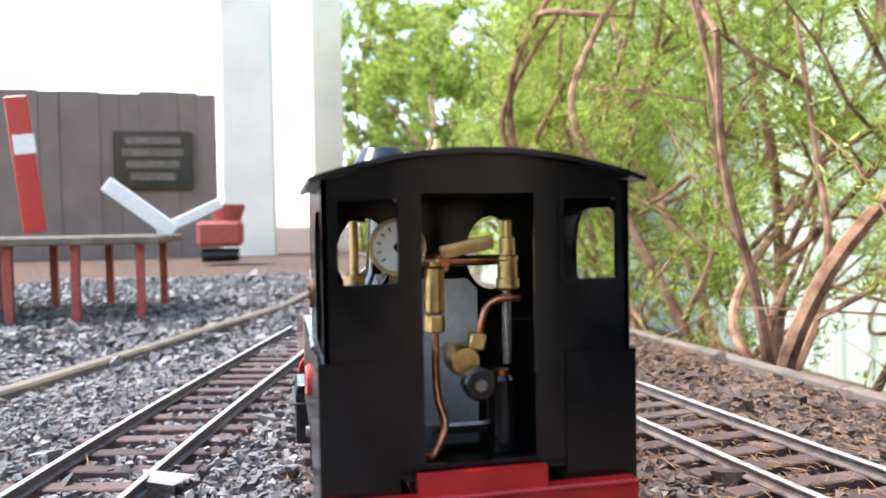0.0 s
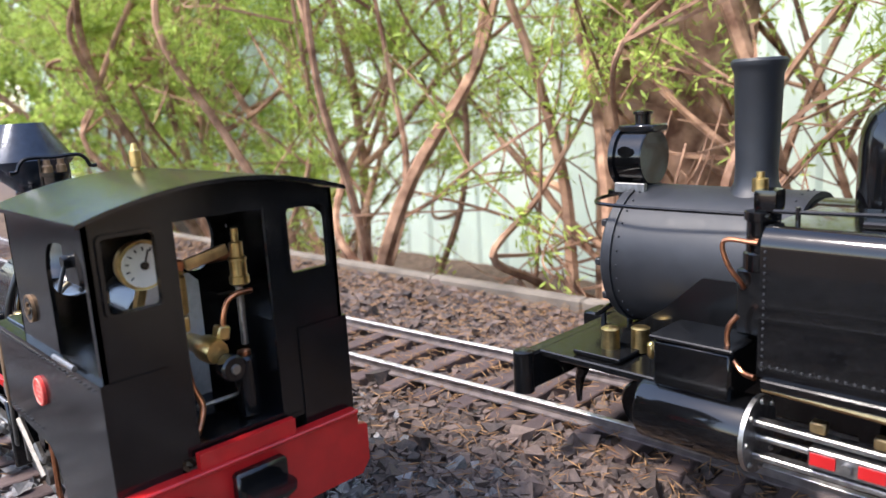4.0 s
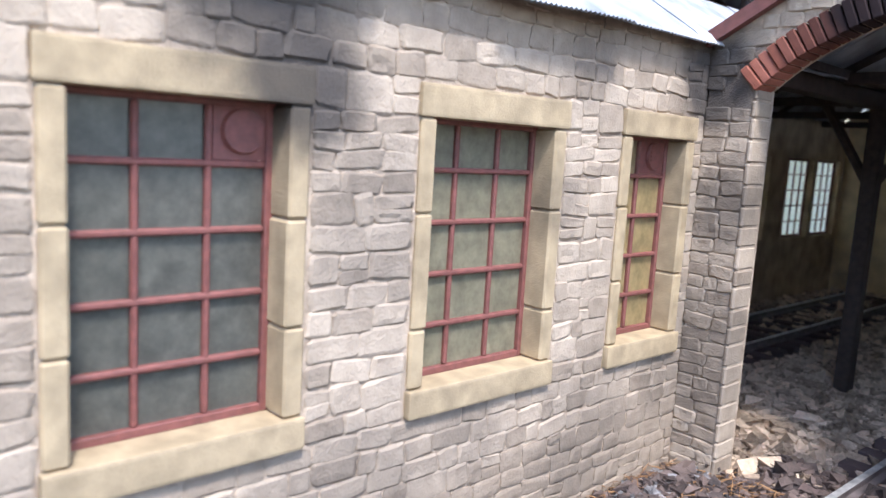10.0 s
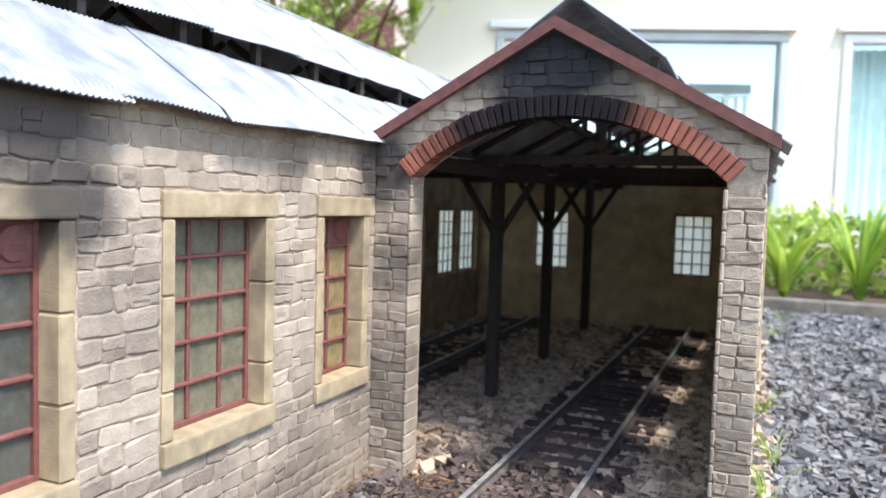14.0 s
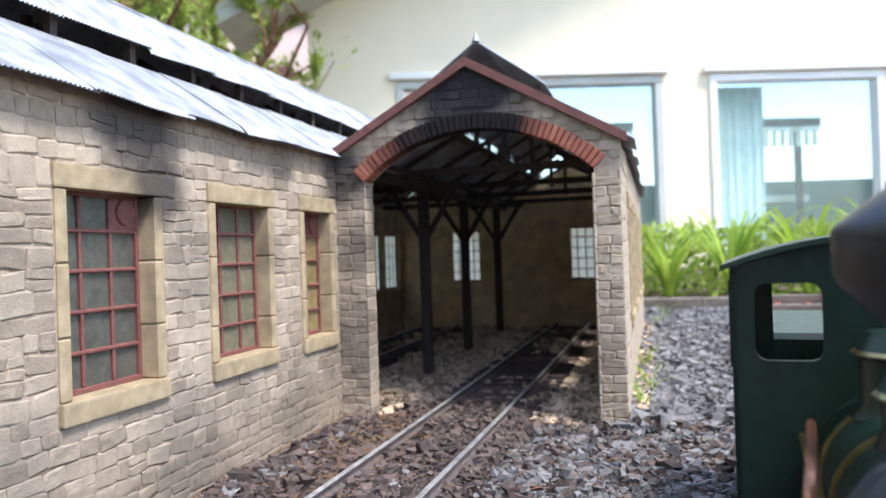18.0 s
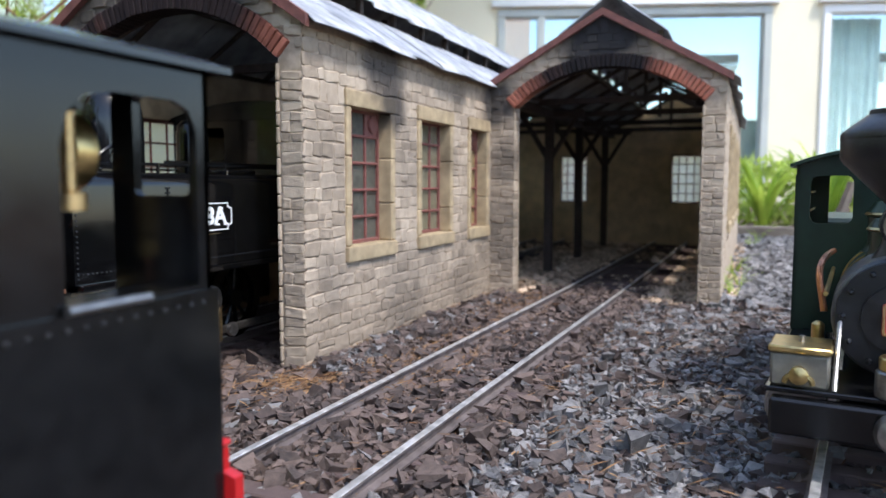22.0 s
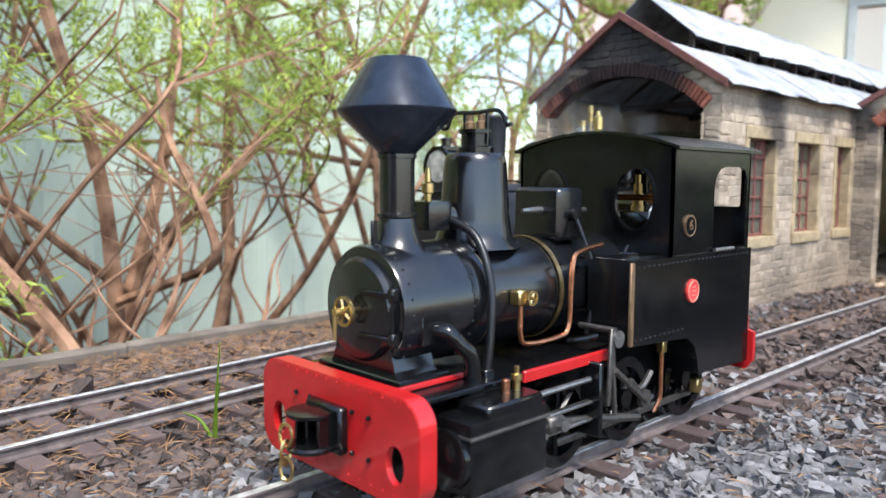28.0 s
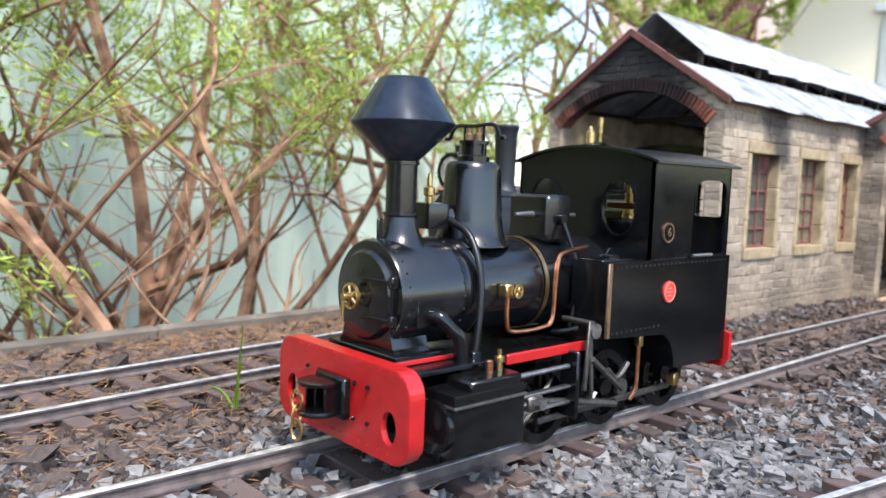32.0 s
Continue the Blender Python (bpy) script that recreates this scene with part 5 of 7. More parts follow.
def letters(text, size, m, material, parent, name="lettering", depth=0.0003, bold=0.0):
    cu = bpy.data.curves.new("t", 'FONT')
    cu.body, cu.size, cu.align_x, cu.align_y, cu.extrude, cu.resolution_u, cu.offset = text, size, 'CENTER', 'CENTER', depth, 2, bold
    tmp = bpy.data.objects.new("t", cu)
    me = bpy.data.meshes.new_from_object(tmp)
    bpy.data.objects.remove(tmp)
    me.name = name
    me.transform(m)
    me.materials.clear()
    me.materials.append(material)
    ob = new(name, me)
    ob.parent = parent
    return ob


# text seen from the -x side: reads towards -y
FACE_LEFT = Matrix(((0, 0, -1, 0), (-1, 0, 0, 0), (0, 1, 0, 0), (0, 0, 0, 1)))
FACE_FRONT = Matrix(((-1, 0, 0, 0), (0, 0, 1, 0), (0, 1, 0, 0), (0, 0, 0, 1)))


def small_engine():
    X = 0.001
    e = thing("tank_engine", "small black model tank engine with red buffer beams and brass fittings", "model locomotive", at=(X, 0, 0, 0))
    P = lambda n, bm, mt, lab="", smooth=True, par=None: part(n, bm, mt, par or e, lab, smooth)
    zc, r = 0.0715, 0.0190
    # boiler and smokebox
    boiler = P("boiler", lathe([(r - 0.0008, 0.212), (r - 0.0008, 0.292)], (0, 0, zc), 'Y', 48), SATIN, "black boiler barrel")
    for y in (0.2550, 0.2925):
        P("band", lathe([(r - 0.0004, -0.001), (r, -0.001), (r, 0.001), (r - 0.0004, 0.001)], (0, y, zc), 'Y', 48, ring=True), BAND, "brass boiler band", par=boiler)
    for y in (0.2960, 0.2995):
        P("hoop", lathe([(r - 0.0004, -0.0008), (r + 0.0006, -0.0008), (r + 0.0006, 0.0008), (r - 0.0004, 0.0008)], (0, y, zc), 'Y', 48, ring=True), BLACK, par=boiler)
    smoke = P("smokebox", lathe([(r, 0.292), (r + 0.0004, 0.2925), (r + 0.0004, 0.3275), (r - 0.0002, 0.3285), (r - 0.0035, 0.3287)], (0, 0, zc), 'Y', 48), SATIN, "black smokebox")
    P("smokebox_door", lathe([(0.0158, 0.3285), (0.0158, 0.3298), (0.0146, 0.3312), (0.008, 0.3324), (0.0, 0.3328)], (0, 0, zc), 'Y', 40), SATIN, "domed smokebox door")
    for y in (0.3255, 0.3005):
        pts = [((r + 0.0004) * math.cos(2 * math.pi * i / 26), y, zc + (r + 0.0004) * math.sin(2 * math.pi * i / 26)) for i in range(26)]
        P("rivet_ring", rivets(pts, 0.0005), RIVET, "ring of small rivets", par=smoke)
    for z in (zc + 0.006, zc - 0.007):
        P("hinge_strap", box((-0.0095, 0.3322, z), (0.013, 0.0012, 0.0016), 0.0003, None, pose(0, 0, 0, 0, 0, 9)), BLACK, "door hinge strap")
        P("hinge_block", box((-0.0162, 0.3305, z), (0.0026, 0.003, 0.0042), 0.0005), BLACK)
    P("hinge_pin", rod((-0.0165, 0.3312, zc - 0.0095), (-0.0165, 0.3312, zc + 0.0085), 0.0006, n=8), BLACK)
    hw = lathe([(0.0038, -0.0005), (0.0046, -0.0005), (0.0046, 0.0005), (0.0038, 0.0005)], (0, 0.336, zc), 'Y', 24, ring=True)
    for i in range(5):
        a = 2 * math.pi * i / 5
        rod((0, 0.336, zc), (0.004 * math.cos(a), 0.336, zc + 0.004 * math.sin(a)), 0.0005, n=5, bm=hw)
    rod((0, 0.332, zc), (0, 0.3395, zc), 0.0013, n=10, bm=hw)
    P("door_wheel", hw, BRASS, "brass smokebox door wheel")
    P("door_dart", rod((0.0004, 0.339, zc - 0.0004), (0.0004, 0.339, zc - 0.0085), 0.0007, 0.0005, 8), BRASS)
    sad = plate([(-0.0175, 0.052), (0.0175, 0.052), (0.0150, 0.0545), (0.0132, 0.060), (0.0125, 0.067), (-0.0125, 0.067), (-0.0132, 0.060), (-0.0150, 0.0545)], 0.0155, BACK(0.3135))
    P("saddle", sad, SATIN, "smokebox saddle", False)
    P("saddle_foot", box((0, 0.3215, 0.0522), (0.040, 0.020, 0.002), 0.0004), BLACK, smooth=False)
    # chimney
    stack = lathe([(0.0125, 0.0862), (0.0088, 0.0895), (0.0068, 0.0935), (0.0058, 0.0985), (0.0062, 0.099), (0.0062, 0.1000), (0.0055, 0.1003), (0.0055, 0.1168), (0.0062, 0.117), (0.0062, 0.1182), (0.0058, 0.1186)], (0, 0.3153, 0), 'Z', 36)
    chim = P("chimney", stack, SATIN, "black chimney pipe")
    P("chimney_cone", lathe([(0.0058, 0.1184), (0.0184, 0.1306), (0.0186, 0.1316), (0.0182, 0.1322), (0.0092, 0.1466), (0.0088, 0.1470), (0.0080, 0.1466), (0.0078, 0.142)], (0, 0.3153, 0), 'Z', 40), SKYBLUED, "blued sheet metal spark arrester cone, sky highlight in its colour", par=chim)
    P("rivet_ring", rivets([(0.0062 * math.cos(a / 8 * math.pi), 0.3153 + 0.0062 * math.sin(a / 8 * math.pi), 0.0995) for a in range(16)], 0.0003), BLACK, par=chim)
    # dome with safety valves
    dy = 0.2802
    dome = P("dome", lathe([(0.0156, 0.0876), (0.0154, 0.0884), (0.0136, 0.0902), (0.0126, 0.0930), (0.0120, 0.0975), (0.0108, 0.1160), (0.0103, 0.1182), (0.0090, 0.1195), (0.0, 0.1198)], (0, dy, 0), 'Z', 40), SATIN, "tall tapered black steam dome")
    P("dome_bolts", rivets([(0.0148 * math.cos(k * math.pi / 8), dy + 0.0148 * math.sin(k * math.pi / 8), 0.0888) for k in range(16)], 0.0004), RIVET, par=dome)
    P("valve_base", lathe([(0.0062, 0.1195), (0.0062, 0.1215), (0.0050, 0.122), (0.0050, 0.126), (0.0058, 0.1262), (0.0058, 0.1275)], (0, dy, 0), 'Z', 20), BLACK, par=dome)
    for s in (-1, 1):
        P("safety_valve", lathe([(0.0019, 0.1275), (0.0019, 0.130), (0.0013, 0.1305), (0.0013, 0.1325)], (s * 0.0026, dy, 0), 'Z', 12), BRONZE, "bronze safety valve", par=dome)
        P("valve_post", rod((s * 0.0052, dy, 0.1225), (s * 0.0052, dy, 0.1338), 0.0006, n=6), BLACK, par=dome)
        P("valve_lever", tube([(0, dy, 0.1332), (s * 0.009, dy, 0.1336), (s * 0.0122, dy, 0.1318), (s * 0.0138, dy, 0.1288), (s * 0.0162, dy, 0.1286)], 0.0008, 6), BLACK, par=dome)
    # steam pump beside the dome
    P("oil_box", box((0.0030, 0.2995, 0.0988), (0.0125, 0.0105, 0.0098), 0.0018, None, None, 2), SATIN, "black oil box")
    P("oil_pipe", rod((0.0032, 0.2955, 0.0985), (0.0, 0.287, 0.0980), 0.0045, n=20), SATIN)
    P("oil_cup", lathe([(0.0013, 0.1012), (0.0013, 0.104), (0.0022, 0.1045), (0.0022, 0.1074), (0.0011, 0.1080), (0.0011, 0.1104), (0.0006, 0.1126)], (0.0030, 0.2995, 0.0018), 'Z', 12), BRASS, "brass lubricator cup")
    P("lamp_iron", box((0.0, 0.3245, 0.0935), (0.0012, 0.0022, 0.009), 0.0003), BLACK)
    # hoses and pipes
    P("hose", tube([(-0.003, 0.2945, 0.0975), (-0.0130, 0.2930, 0.0920), (-0.0203, 0.2940, 0.078), (-0.0222, 0.2960, 0.062), (-0.0222, 0.2980, 0.0475)], 0.0014, 10), RUBBER, "black steam pipe")
    P("pipe_union", box((-0.0222, 0.2980, 0.0490), (0.0042, 0.0042, 0.006), 0.0005), BLACK)
    P("exhaust_pipe", tube([(-0.017, 0.3165, 0.0655), (-0.0220, 0.3145, 0.0655), (-0.0245, 0.3115, 0.0615), (-0.0258, 0.3085, 0.0580), (-0.0260, 0.3070, 0.0480)], 0.0025, 12), BLACK, "black exhaust elbow")
    P("exhaust_flange", box((-0.0185, 0.3165, 0.0665), (0.0018, 0.0115, 0.0095), 0.0004), BLACK)
    P("valve_body", box((-0.0205, 0.2802, 0.0722), (0.0048, 0.0052, 0.0052), 0.0006), BRASS, "brass clack valve")
    vw = lathe([(0.0018, -0.0004), (0.0026, -0.0004), (0.0026, 0.0004), (0.0018, 0.0004)], (-0.0245, 0.2785, 0.0722), 'X', 16, ring=True)
    rod((-0.0205, 0.2785, 0.0722), (-0.025, 0.2785, 0.0722), 0.0007, n=8, bm=vw)
    for i in range(4):
        a = math.pi / 2 * i + 0.4
        rod((-0.0245, 0.2785, 0.0722), (-0.0245, 0.2785 + 0.002 * math.cos(a), 0.0722 + 0.002 * math.sin(a)), 0.0004, n=4, bm=vw)
    P("valve_wheel", vw, BRASS)
    P("feed_pipe", tube([(-0.021, 0.2802, 0.0705), (-0.0212, 0.2802, 0.060), (-0.0215, 0.277, 0.0565), (-0.022, 0.261, 0.0565), (-0.0222, 0.2555, 0.0595), (-0.0222, 0.2545, 0.072),
         (-0.0222, 0.2535, 0.0815), (-0.021, 0.249, 0.0850), (-0.018, 0.230, 0.0868)], 0.0009, 8), COPPER, "bent copper feed pipe")
    P("hose", tube([(-0.0135, 0.2410, 0.0975), (-0.0165, 0.2400, 0.090), (-0.0205, 0.2385, 0.078), (-0.0215, 0.2405, 0.065), (-0.0205, 0.2425, 0.055)], 0.0008, 8), RUBBER, "thin black drain pipe")
    # sand box with rods before the cab
    P("sand_box", box((-0.001, 0.2410, 0.0982), (0.0220, 0.0155, 0.0195), 0.0032, None, None, 3), SATIN, "black box saddled on the boiler")
    P("box_strap", box((-0.001, 0.2410, 0.0915), (0.0215, 0.0145, 0.002), 0.0004), BLACK, smooth=False)
    P("box_rod", rod((-0.0035, 0.2470, 0.0995), (-0.0035, 0.2590, 0.0995), 0.0017, 0.0008, 10), STEEL, "turned steel rod")
    P("box_rod", rod((-0.0055, 0.2345, 0.0993), (-0.0055, 0.2235, 0.0993), 0.0009, n=8), STEEL)
    P("box_knob", lathe([(0.0022, -0.0016), (0.0026, 0), (0.0022, 0.0014)], (-0.0130, 0.2410, 0.098), 'X', 14), BLACK)
    # cab
    hw_, y0, y1 = 0.0368, 0.147, 0.2122
    arc = [(0.0395 * (1 - 2 * i / 20), 0.1235 + 0.0068 * (1 - (1 - 2 * i / 20) ** 2)) for i in range(21)]
    under = [(x, z - 0.0012) for x, z in reversed(arc)]
    cab = P("cab_roof", plate(arc + under, y1 - y0 + 0.0055, BACK(y0 - 0.004)), SATIN, "curved black cab roof")
    wall = [(0.0368, 0.056), (0.0368, 0.1228)] + [(x * 0.93, z - 0.0012) for x, z in arc[1:-1]] + [(-0.0368, 0.1228), (-0.0368, 0.056)]
    P("cab_back", plate(wall, 0.0012, BACK(y0), [rounded(0.0135, 0.0192, 0.0012, -0.0265, 0.1092), rounded(0.0140, 0.0192, 0.0012, 0.0265, 0.1090),
      [(-0.0142, 0.0575), (0.0128, 0.0575), (0.0128, 0.1200), (-0.0142, 0.1200)]]), BLACK, "cab back sheet with two windows and a doorway", False)
    for cx in (-0.0265, 0.0265):
        P("window_bead", plate(rounded(0.0156, 0.0212, 0.0018, cx, 0.1091), 0.0009, BACK(y0 - 0.0009), [rounded(0.0136, 0.0192, 0.0012, cx, 0.1091)]), BLACK, "raised window bead", False)
    P("cab_front", plate(wall, 0.0012, BACK(y1 - 0.0012), [oval(0.0085, 0.0118, -0.0205, 0.1035), oval(0.0085, 0.0118, 0.0205, 0.1035)]), BLACK, "cab front sheet with oval windows", False)
    for cx in (-0.0205, 0.0205):
        P("spectacle_ring", plate(oval(0.0096, 0.0129, cx, 0.1035, 28), 0.0009, BACK(y1), [oval(0.0085, 0.0118, cx, 0.1035, 28)]), BLACK, "oval window ring")
    door = [(y0 + 0.0032, 0.0832), (0.1795, 0.0832), (0.1795, 0.1075), (0.1780, 0.1125), (0.1745, 0.1155), (0.1690, 0.1165), (0.1555, 0.1165), (0.1520, 0.1150), (0.1502, 0.1115)]
    for s in (-1, 1):
        P("cab_side", plate([(y0, 0.082), (y1, 0.082), (y1, 0.1230), (y0, 0.1230)], 0.0012, SIDE(s * hw_ - (0 if s < 0 else 0.0012)), [door]), BLACK, "cab side sheet with a rounded doorway", False)
        P("side_tank", plate([(0.1365 if s < 0 else y0, 0.034), (0.1905, 0.034), (0.1915, 0.040), (0.1945, 0.046), (0.2005, 0.0500), (0.2415, 0.0525), (0.2415, 0.0822), (y0 - 0.0005, 0.0822), (y0 - 0.0005, 0.050)][0:9] if s > 0 else
          [(y0 - 0.0005, 0.0325), (0.1905, 0.034), (0.1915, 0.040), (0.1945, 0.046), (0.2005, 0.0500), (0.2415, 0.0525), (0.2415, 0.0822), (y0 - 0.0005, 0.0822)], 0.018, SIDE(-0.0382 if s < 0 else 0.0202)), BLACK, "black side tank with rivets", False)
        P("tank_corner", box((s * 0.0380, 0.2408, 0.0673), (0.0012, 0.0026, 0.0296), 0.0004), BRONZE, "bronzed corner strip")
        P("tank_rivets", rivets([(s * 0.0383, y0 + 0.004 + 0.0033 * i, 0.0802) for i in range(28)], 0.00045), RIVET, "row of small rivets")
        P("tank_rivets", rivets([(s * 0.0383, 0.205 + 0.0033 * i, 0.0542) for i in range(11)], 0.00045), RIVET, "short row of rivets")
        P("handrail", rod((s * 0.0382, 0.1640, 0.0830), (s * 0.0382, 0.1805, 0.0830), 0.0008, n=8), STEEL, "bare metal sill")
        P("works_plate", lathe([(0.0046, -0.0005), (0.0046, 0.0005)], (s * 0.0386, 0.1985, 0.0683), 'X', 28), DISCRED, "round red works plate")
        ring = lathe([(0.0038, -0.0006), (0.0041, -0.0006), (0.0041, 0.0003), (0.0038, 0.0003)], (s * 0.0388, 0.1985, 0.0683), 'X', 24, ring=True)
        for k in range(3):
            box((s * 0.0390, 0.1985, 0.0667 + 0.0016 * k), (0.0004, (0.003, 0.0046, 0.003)[k], 0.0004), 0, ring)
        P("plate_lettering", ring, PLATEPINK, "worn pale plate lettering as bars")
        pl_ = P("number_plate", lathe([(0.0032, -0.0004), (0.0042, -0.0006), (0.0042, 0.0006), (0.0036, 0.0006)], (s * 0.0372, 0.1998, 0.0935), 'X', 24, ring=True), BRONZE, "round bronze rimmed number plate")
        P("plate_ground", lathe([(0.0035, -0.0007), (0.0035, 0.0007)], (s * 0.0371, 0.1998, 0.0935), 'X', 24), BLACK, par=pl_)
        if s < 0:
            letters("6", 0.0055, Matrix.Translation((-0.0379, 0.1998, 0.0935)) @ FACE_LEFT, BRONZE, pl_, "figure")
    P("tank_filler", lathe([(0.0042, 0.0822), (0.0042, 0.0842), (0.0036, 0.0847)], (-0.0285, 0.2285, 0), 'Z', 16), BLACK, "tank filler lid")
    P("filler_handle", tube([(-0.0285, 0.231, 0.0845), (-0.0285, 0.2285, 0.0868), (-0.0285, 0.226, 0.0845)], 0.0005, 6), BLACK)
    P("filler_plate", box((-0.0285, 0.2315, 0.0826), (0.012, 0.019, 0.001), 0.0003), BLACK, smooth=False)
    P("whistle", lathe([(0.0011, 0.128), (0.0011, 0.131), (0.0019, 0.1315), (0.0019, 0.1365), (0.0012, 0.137), (0.0008, 0.139)], (0.002, 0.205, 0), 'Z', 12), BRASS, "brass whistle")
    # footplate, frames and red beams
    P("footplate", box((0, 0.292, 0.0492), (0.060, 0.092, 0.0016), 0.0003), BLACK, "black running plate", False)
    for s in (-1, 1):
        P("running_edge", box((s * 0.0312, 0.2675, 0.0495), (0.0016, 0.046, 0.0038), 0.0004), RED, "red valance strip", False)
        P("running_edge", box((s * 0.0205, 0.322, 0.0510), (0.0012, 0.031, 0.0016), 0.0003), RED, "red angle strip", False)
        P("frame_plate", box((s * 0.0165, 0.245, 0.034), (0.002, 0.185, 0.026), 0.0003), BLACK, "black frame plate", False)
    bolts = [(x, 0.3412, z) for x in (-0.0105, 0.0105, -0.018, 0.018) for z in (0.0325, 0.0445)]
    fb = P("buffer_beam", plate(rounded(0.0765, 0.0295, 0.0078, 0, 0.0376, 7), 0.0022, BACK(0.3385), [oval(0.0038, 0.0055, -0.0287, 0.0338), oval(0.0038, 0.0055, 0.0287, 0.0338)]), RED, "rounded red front buffer beam", False)
    P("beam_lip", plate(rounded(0.0773, 0.0303, 0.0081, 0, 0.0376, 7), 0.0060, BACK(0.3345), [rounded(0.0745, 0.0275, 0.0068, 0, 0.0376, 7)]), RED, smooth=False, par=fb)
    P("bolt", rivets(bolts, 0.0009), BLACK, par=fb)
    P("beam_rivets", rivets([(-0.034 + 0.0052 * i, 0.3408, z) for i in range(14) for z in (0.0255, 0.0515)], 0.0004), RED, par=fb)
    cp = P("coupler", box((0, 0.3425, 0.0385), (0.0175, 0.0035, 0.014), 0.0008), BLACK, "black pocket coupler")
    P("coupler_pocket", lathe([(0.0065, 0), (0.0072, 0.0005), (0.0072, 0.0015), (0.0035, 0.0018)], (0.0005, 0.3475, 0.0425), 'Z', 20), BLACK, par=cp)
    P("coupler_pocket", lathe([(0.0035, 0), (0.0072, 0.0003), (0.0072, 0.0012), (0.0065, 0.0018)], (0.0005, 0.3475, 0.0325), 'Z', 20), BLACK, par=cp)
    for x in (-0.005, 0.0005, 0.006):
        P("coupler_web", box((x, 0.3465, 0.0385), (0.0012, 0.0055, 0.011), 0.0002), BLACK, par=cp)
    for i, z in enumerate((0.0375, 0.0325, 0.0275)):
        ln = tube([(0.0022 * math.cos(t), 0, 0.0034 * math.sin(t)) for t in [k * math.pi / 4 for k in range(9)]], 0.00055, 6)
        ln.transform(Matrix.Translation((0.003, 0.3545, z)) @ Matrix.Rotation(radians(90 * (i % 2) + 20), 4, 'Z'))
        P("chain_link", ln, BRASS, "brass coupling chain", par=cp)
    rb = P("rear_beam", plate([(-0.0405, 0.0450), (-0.0372, 0.0460), (-0.0372, 0.0500), (-0.0165, 0.0500), (-0.0165, 0.0562), (0.0142, 0.0562), (0.0142, 0.0505), (0.0372, 0.0505), (0.0372, 0.0460), (0.0408, 0.0450), (0.0408, 0.0325), (0.0375, 0.0285), (-0.0375, 0.0285), (-0.0405, 0.0325)], 0.0025, BACK(y0 - 0.0035)), RED, "red rear buffer beam", False)
    P("beam_lip", box((0, y0 - 0.0025, 0.0508), (0.0740, 0.0045, 0.0013), 0.0004), RED, smooth=False, par=rb)
    P("rear_coupler", box((0.0, y0 - 0.0055, 0.041), (0.0165, 0.004, 0.0135), 0.0008), BLACK, "black rear coupler pocket")
    P("rear_coupler", lathe([(0.0065, 0), (0.0072, 0.0005), (0.0072, 0.0015), (0.0035, 0.0018)], (0.0, y0 - 0.011, 0.0415), 'Z', 20), BLACK)
    P("chain", tube([(0.0, y0 - 0.015, 0.042), (0.0, y0 - 0.0165, 0.035), (0.0015, y0 - 0.0165, 0.026)], 0.001, 6), BRASS, "brass coupling chain")
    P("rear_buffer", lathe([(0.0050, 0), (0.0052, -0.0025), (0.0032, -0.003), (0.0030, -0.006)], (-0.0225, y0 - 0.0035, 0.041), 'Y', 18), BLACK, "round black rubbing block")
    # cylinders, wheels and motion work
    for s in (-1, 1):
        cy = P("cylinder", box((s * 0.0335, 0.3075, 0.0335), (0.015, 0.0335, 0.021), 0.0012, None, None, 2), BLACK, "black cylinder block")
        P("cylinder_cover", lathe([(0.0088, 0), (0.0088, 0.0018), (0.007, 0.0026)], (s * 0.0325, 0.3242, 0.0325), 'Y', 24), BLACK, par=cy)
        P("valve_chest", box((s * 0.0345, 0.3045, 0.0452), (0.0125, 0.0245, 0.0042), 0.0008), BLACK, par=cy)
        P("cylinder_band", box((s * 0.0345, 0.3075, 0.0400), (0.0150, 0.0342, 0.0009), 0.0002), DULLSTEEL, par=cy, smooth=False)
        P("oil_cup", lathe([(0.0012, 0.0472), (0.0012, 0.050), (0.0018, 0.0503), (0.0018, 0.0520), (0.0008, 0.0524), (0.0008, 0.0545)], (s * 0.0335, 0.2965, 0), 'Z', 10), BRASS, "brass drain cup", par=cy)
        P("oil_cup", lathe([(0.0014, 0.0472), (0.0014, 0.051), (0.0008, 0.0515)], (s * 0.0335, 0.3015, 0), 'Z', 10), COPPER, par=cy)
        for y in (0.176, 0.222, 0.262):
            wheel(e, s * 0.0225, y, RAIL_Z + 0.0150, 0.0150, s)
        P("coupling_rod", box((s * 0.0275, 0.222, 0.0220), (0.0016, 0.092, 0.0028), 0.0006), DULLSTEEL, "steel coupling rod")
        P("connecting_rod", rod((s * 0.0315, 0.276, 0.0325), (s * 0.0315, 0.224, 0.0225), 0.0013, 0.0017, 8), DULLSTEEL, "steel connecting rod")
        for z in (0.0292, 0.0352):
            P("slide_bar", box((s * 0.0325, 0.2735, z), (0.0028, 0.036, 0.0011), 0.0003), STEEL, "bright slide bar", False)
        P("crosshead", box((s * 0.0335, 0.2775, 0.0322), (0.0035, 0.008, 0.0055), 0.0008), DULLSTEEL)
        P("crosshead_bolt", lathe([(0.0021, -0.001), (0.0021, 0.0012), (0.0012, 0.0016)], (s * 0.0365, 0.2765, 0.0322), 'X', 8), STEEL)
        P("piston_rod", rod((s * 0.0330, 0.292, 0.0322), (s * 0.0330, 0.272, 0.0322), 0.0010, n=8), STEEL)
        P("valve_rod", rod((s * 0.0330, 0.293, 0.0432), (s * 0.0330, 0.2575, 0.0432), 0.0010, n=8), STEEL, "bright valve rod")
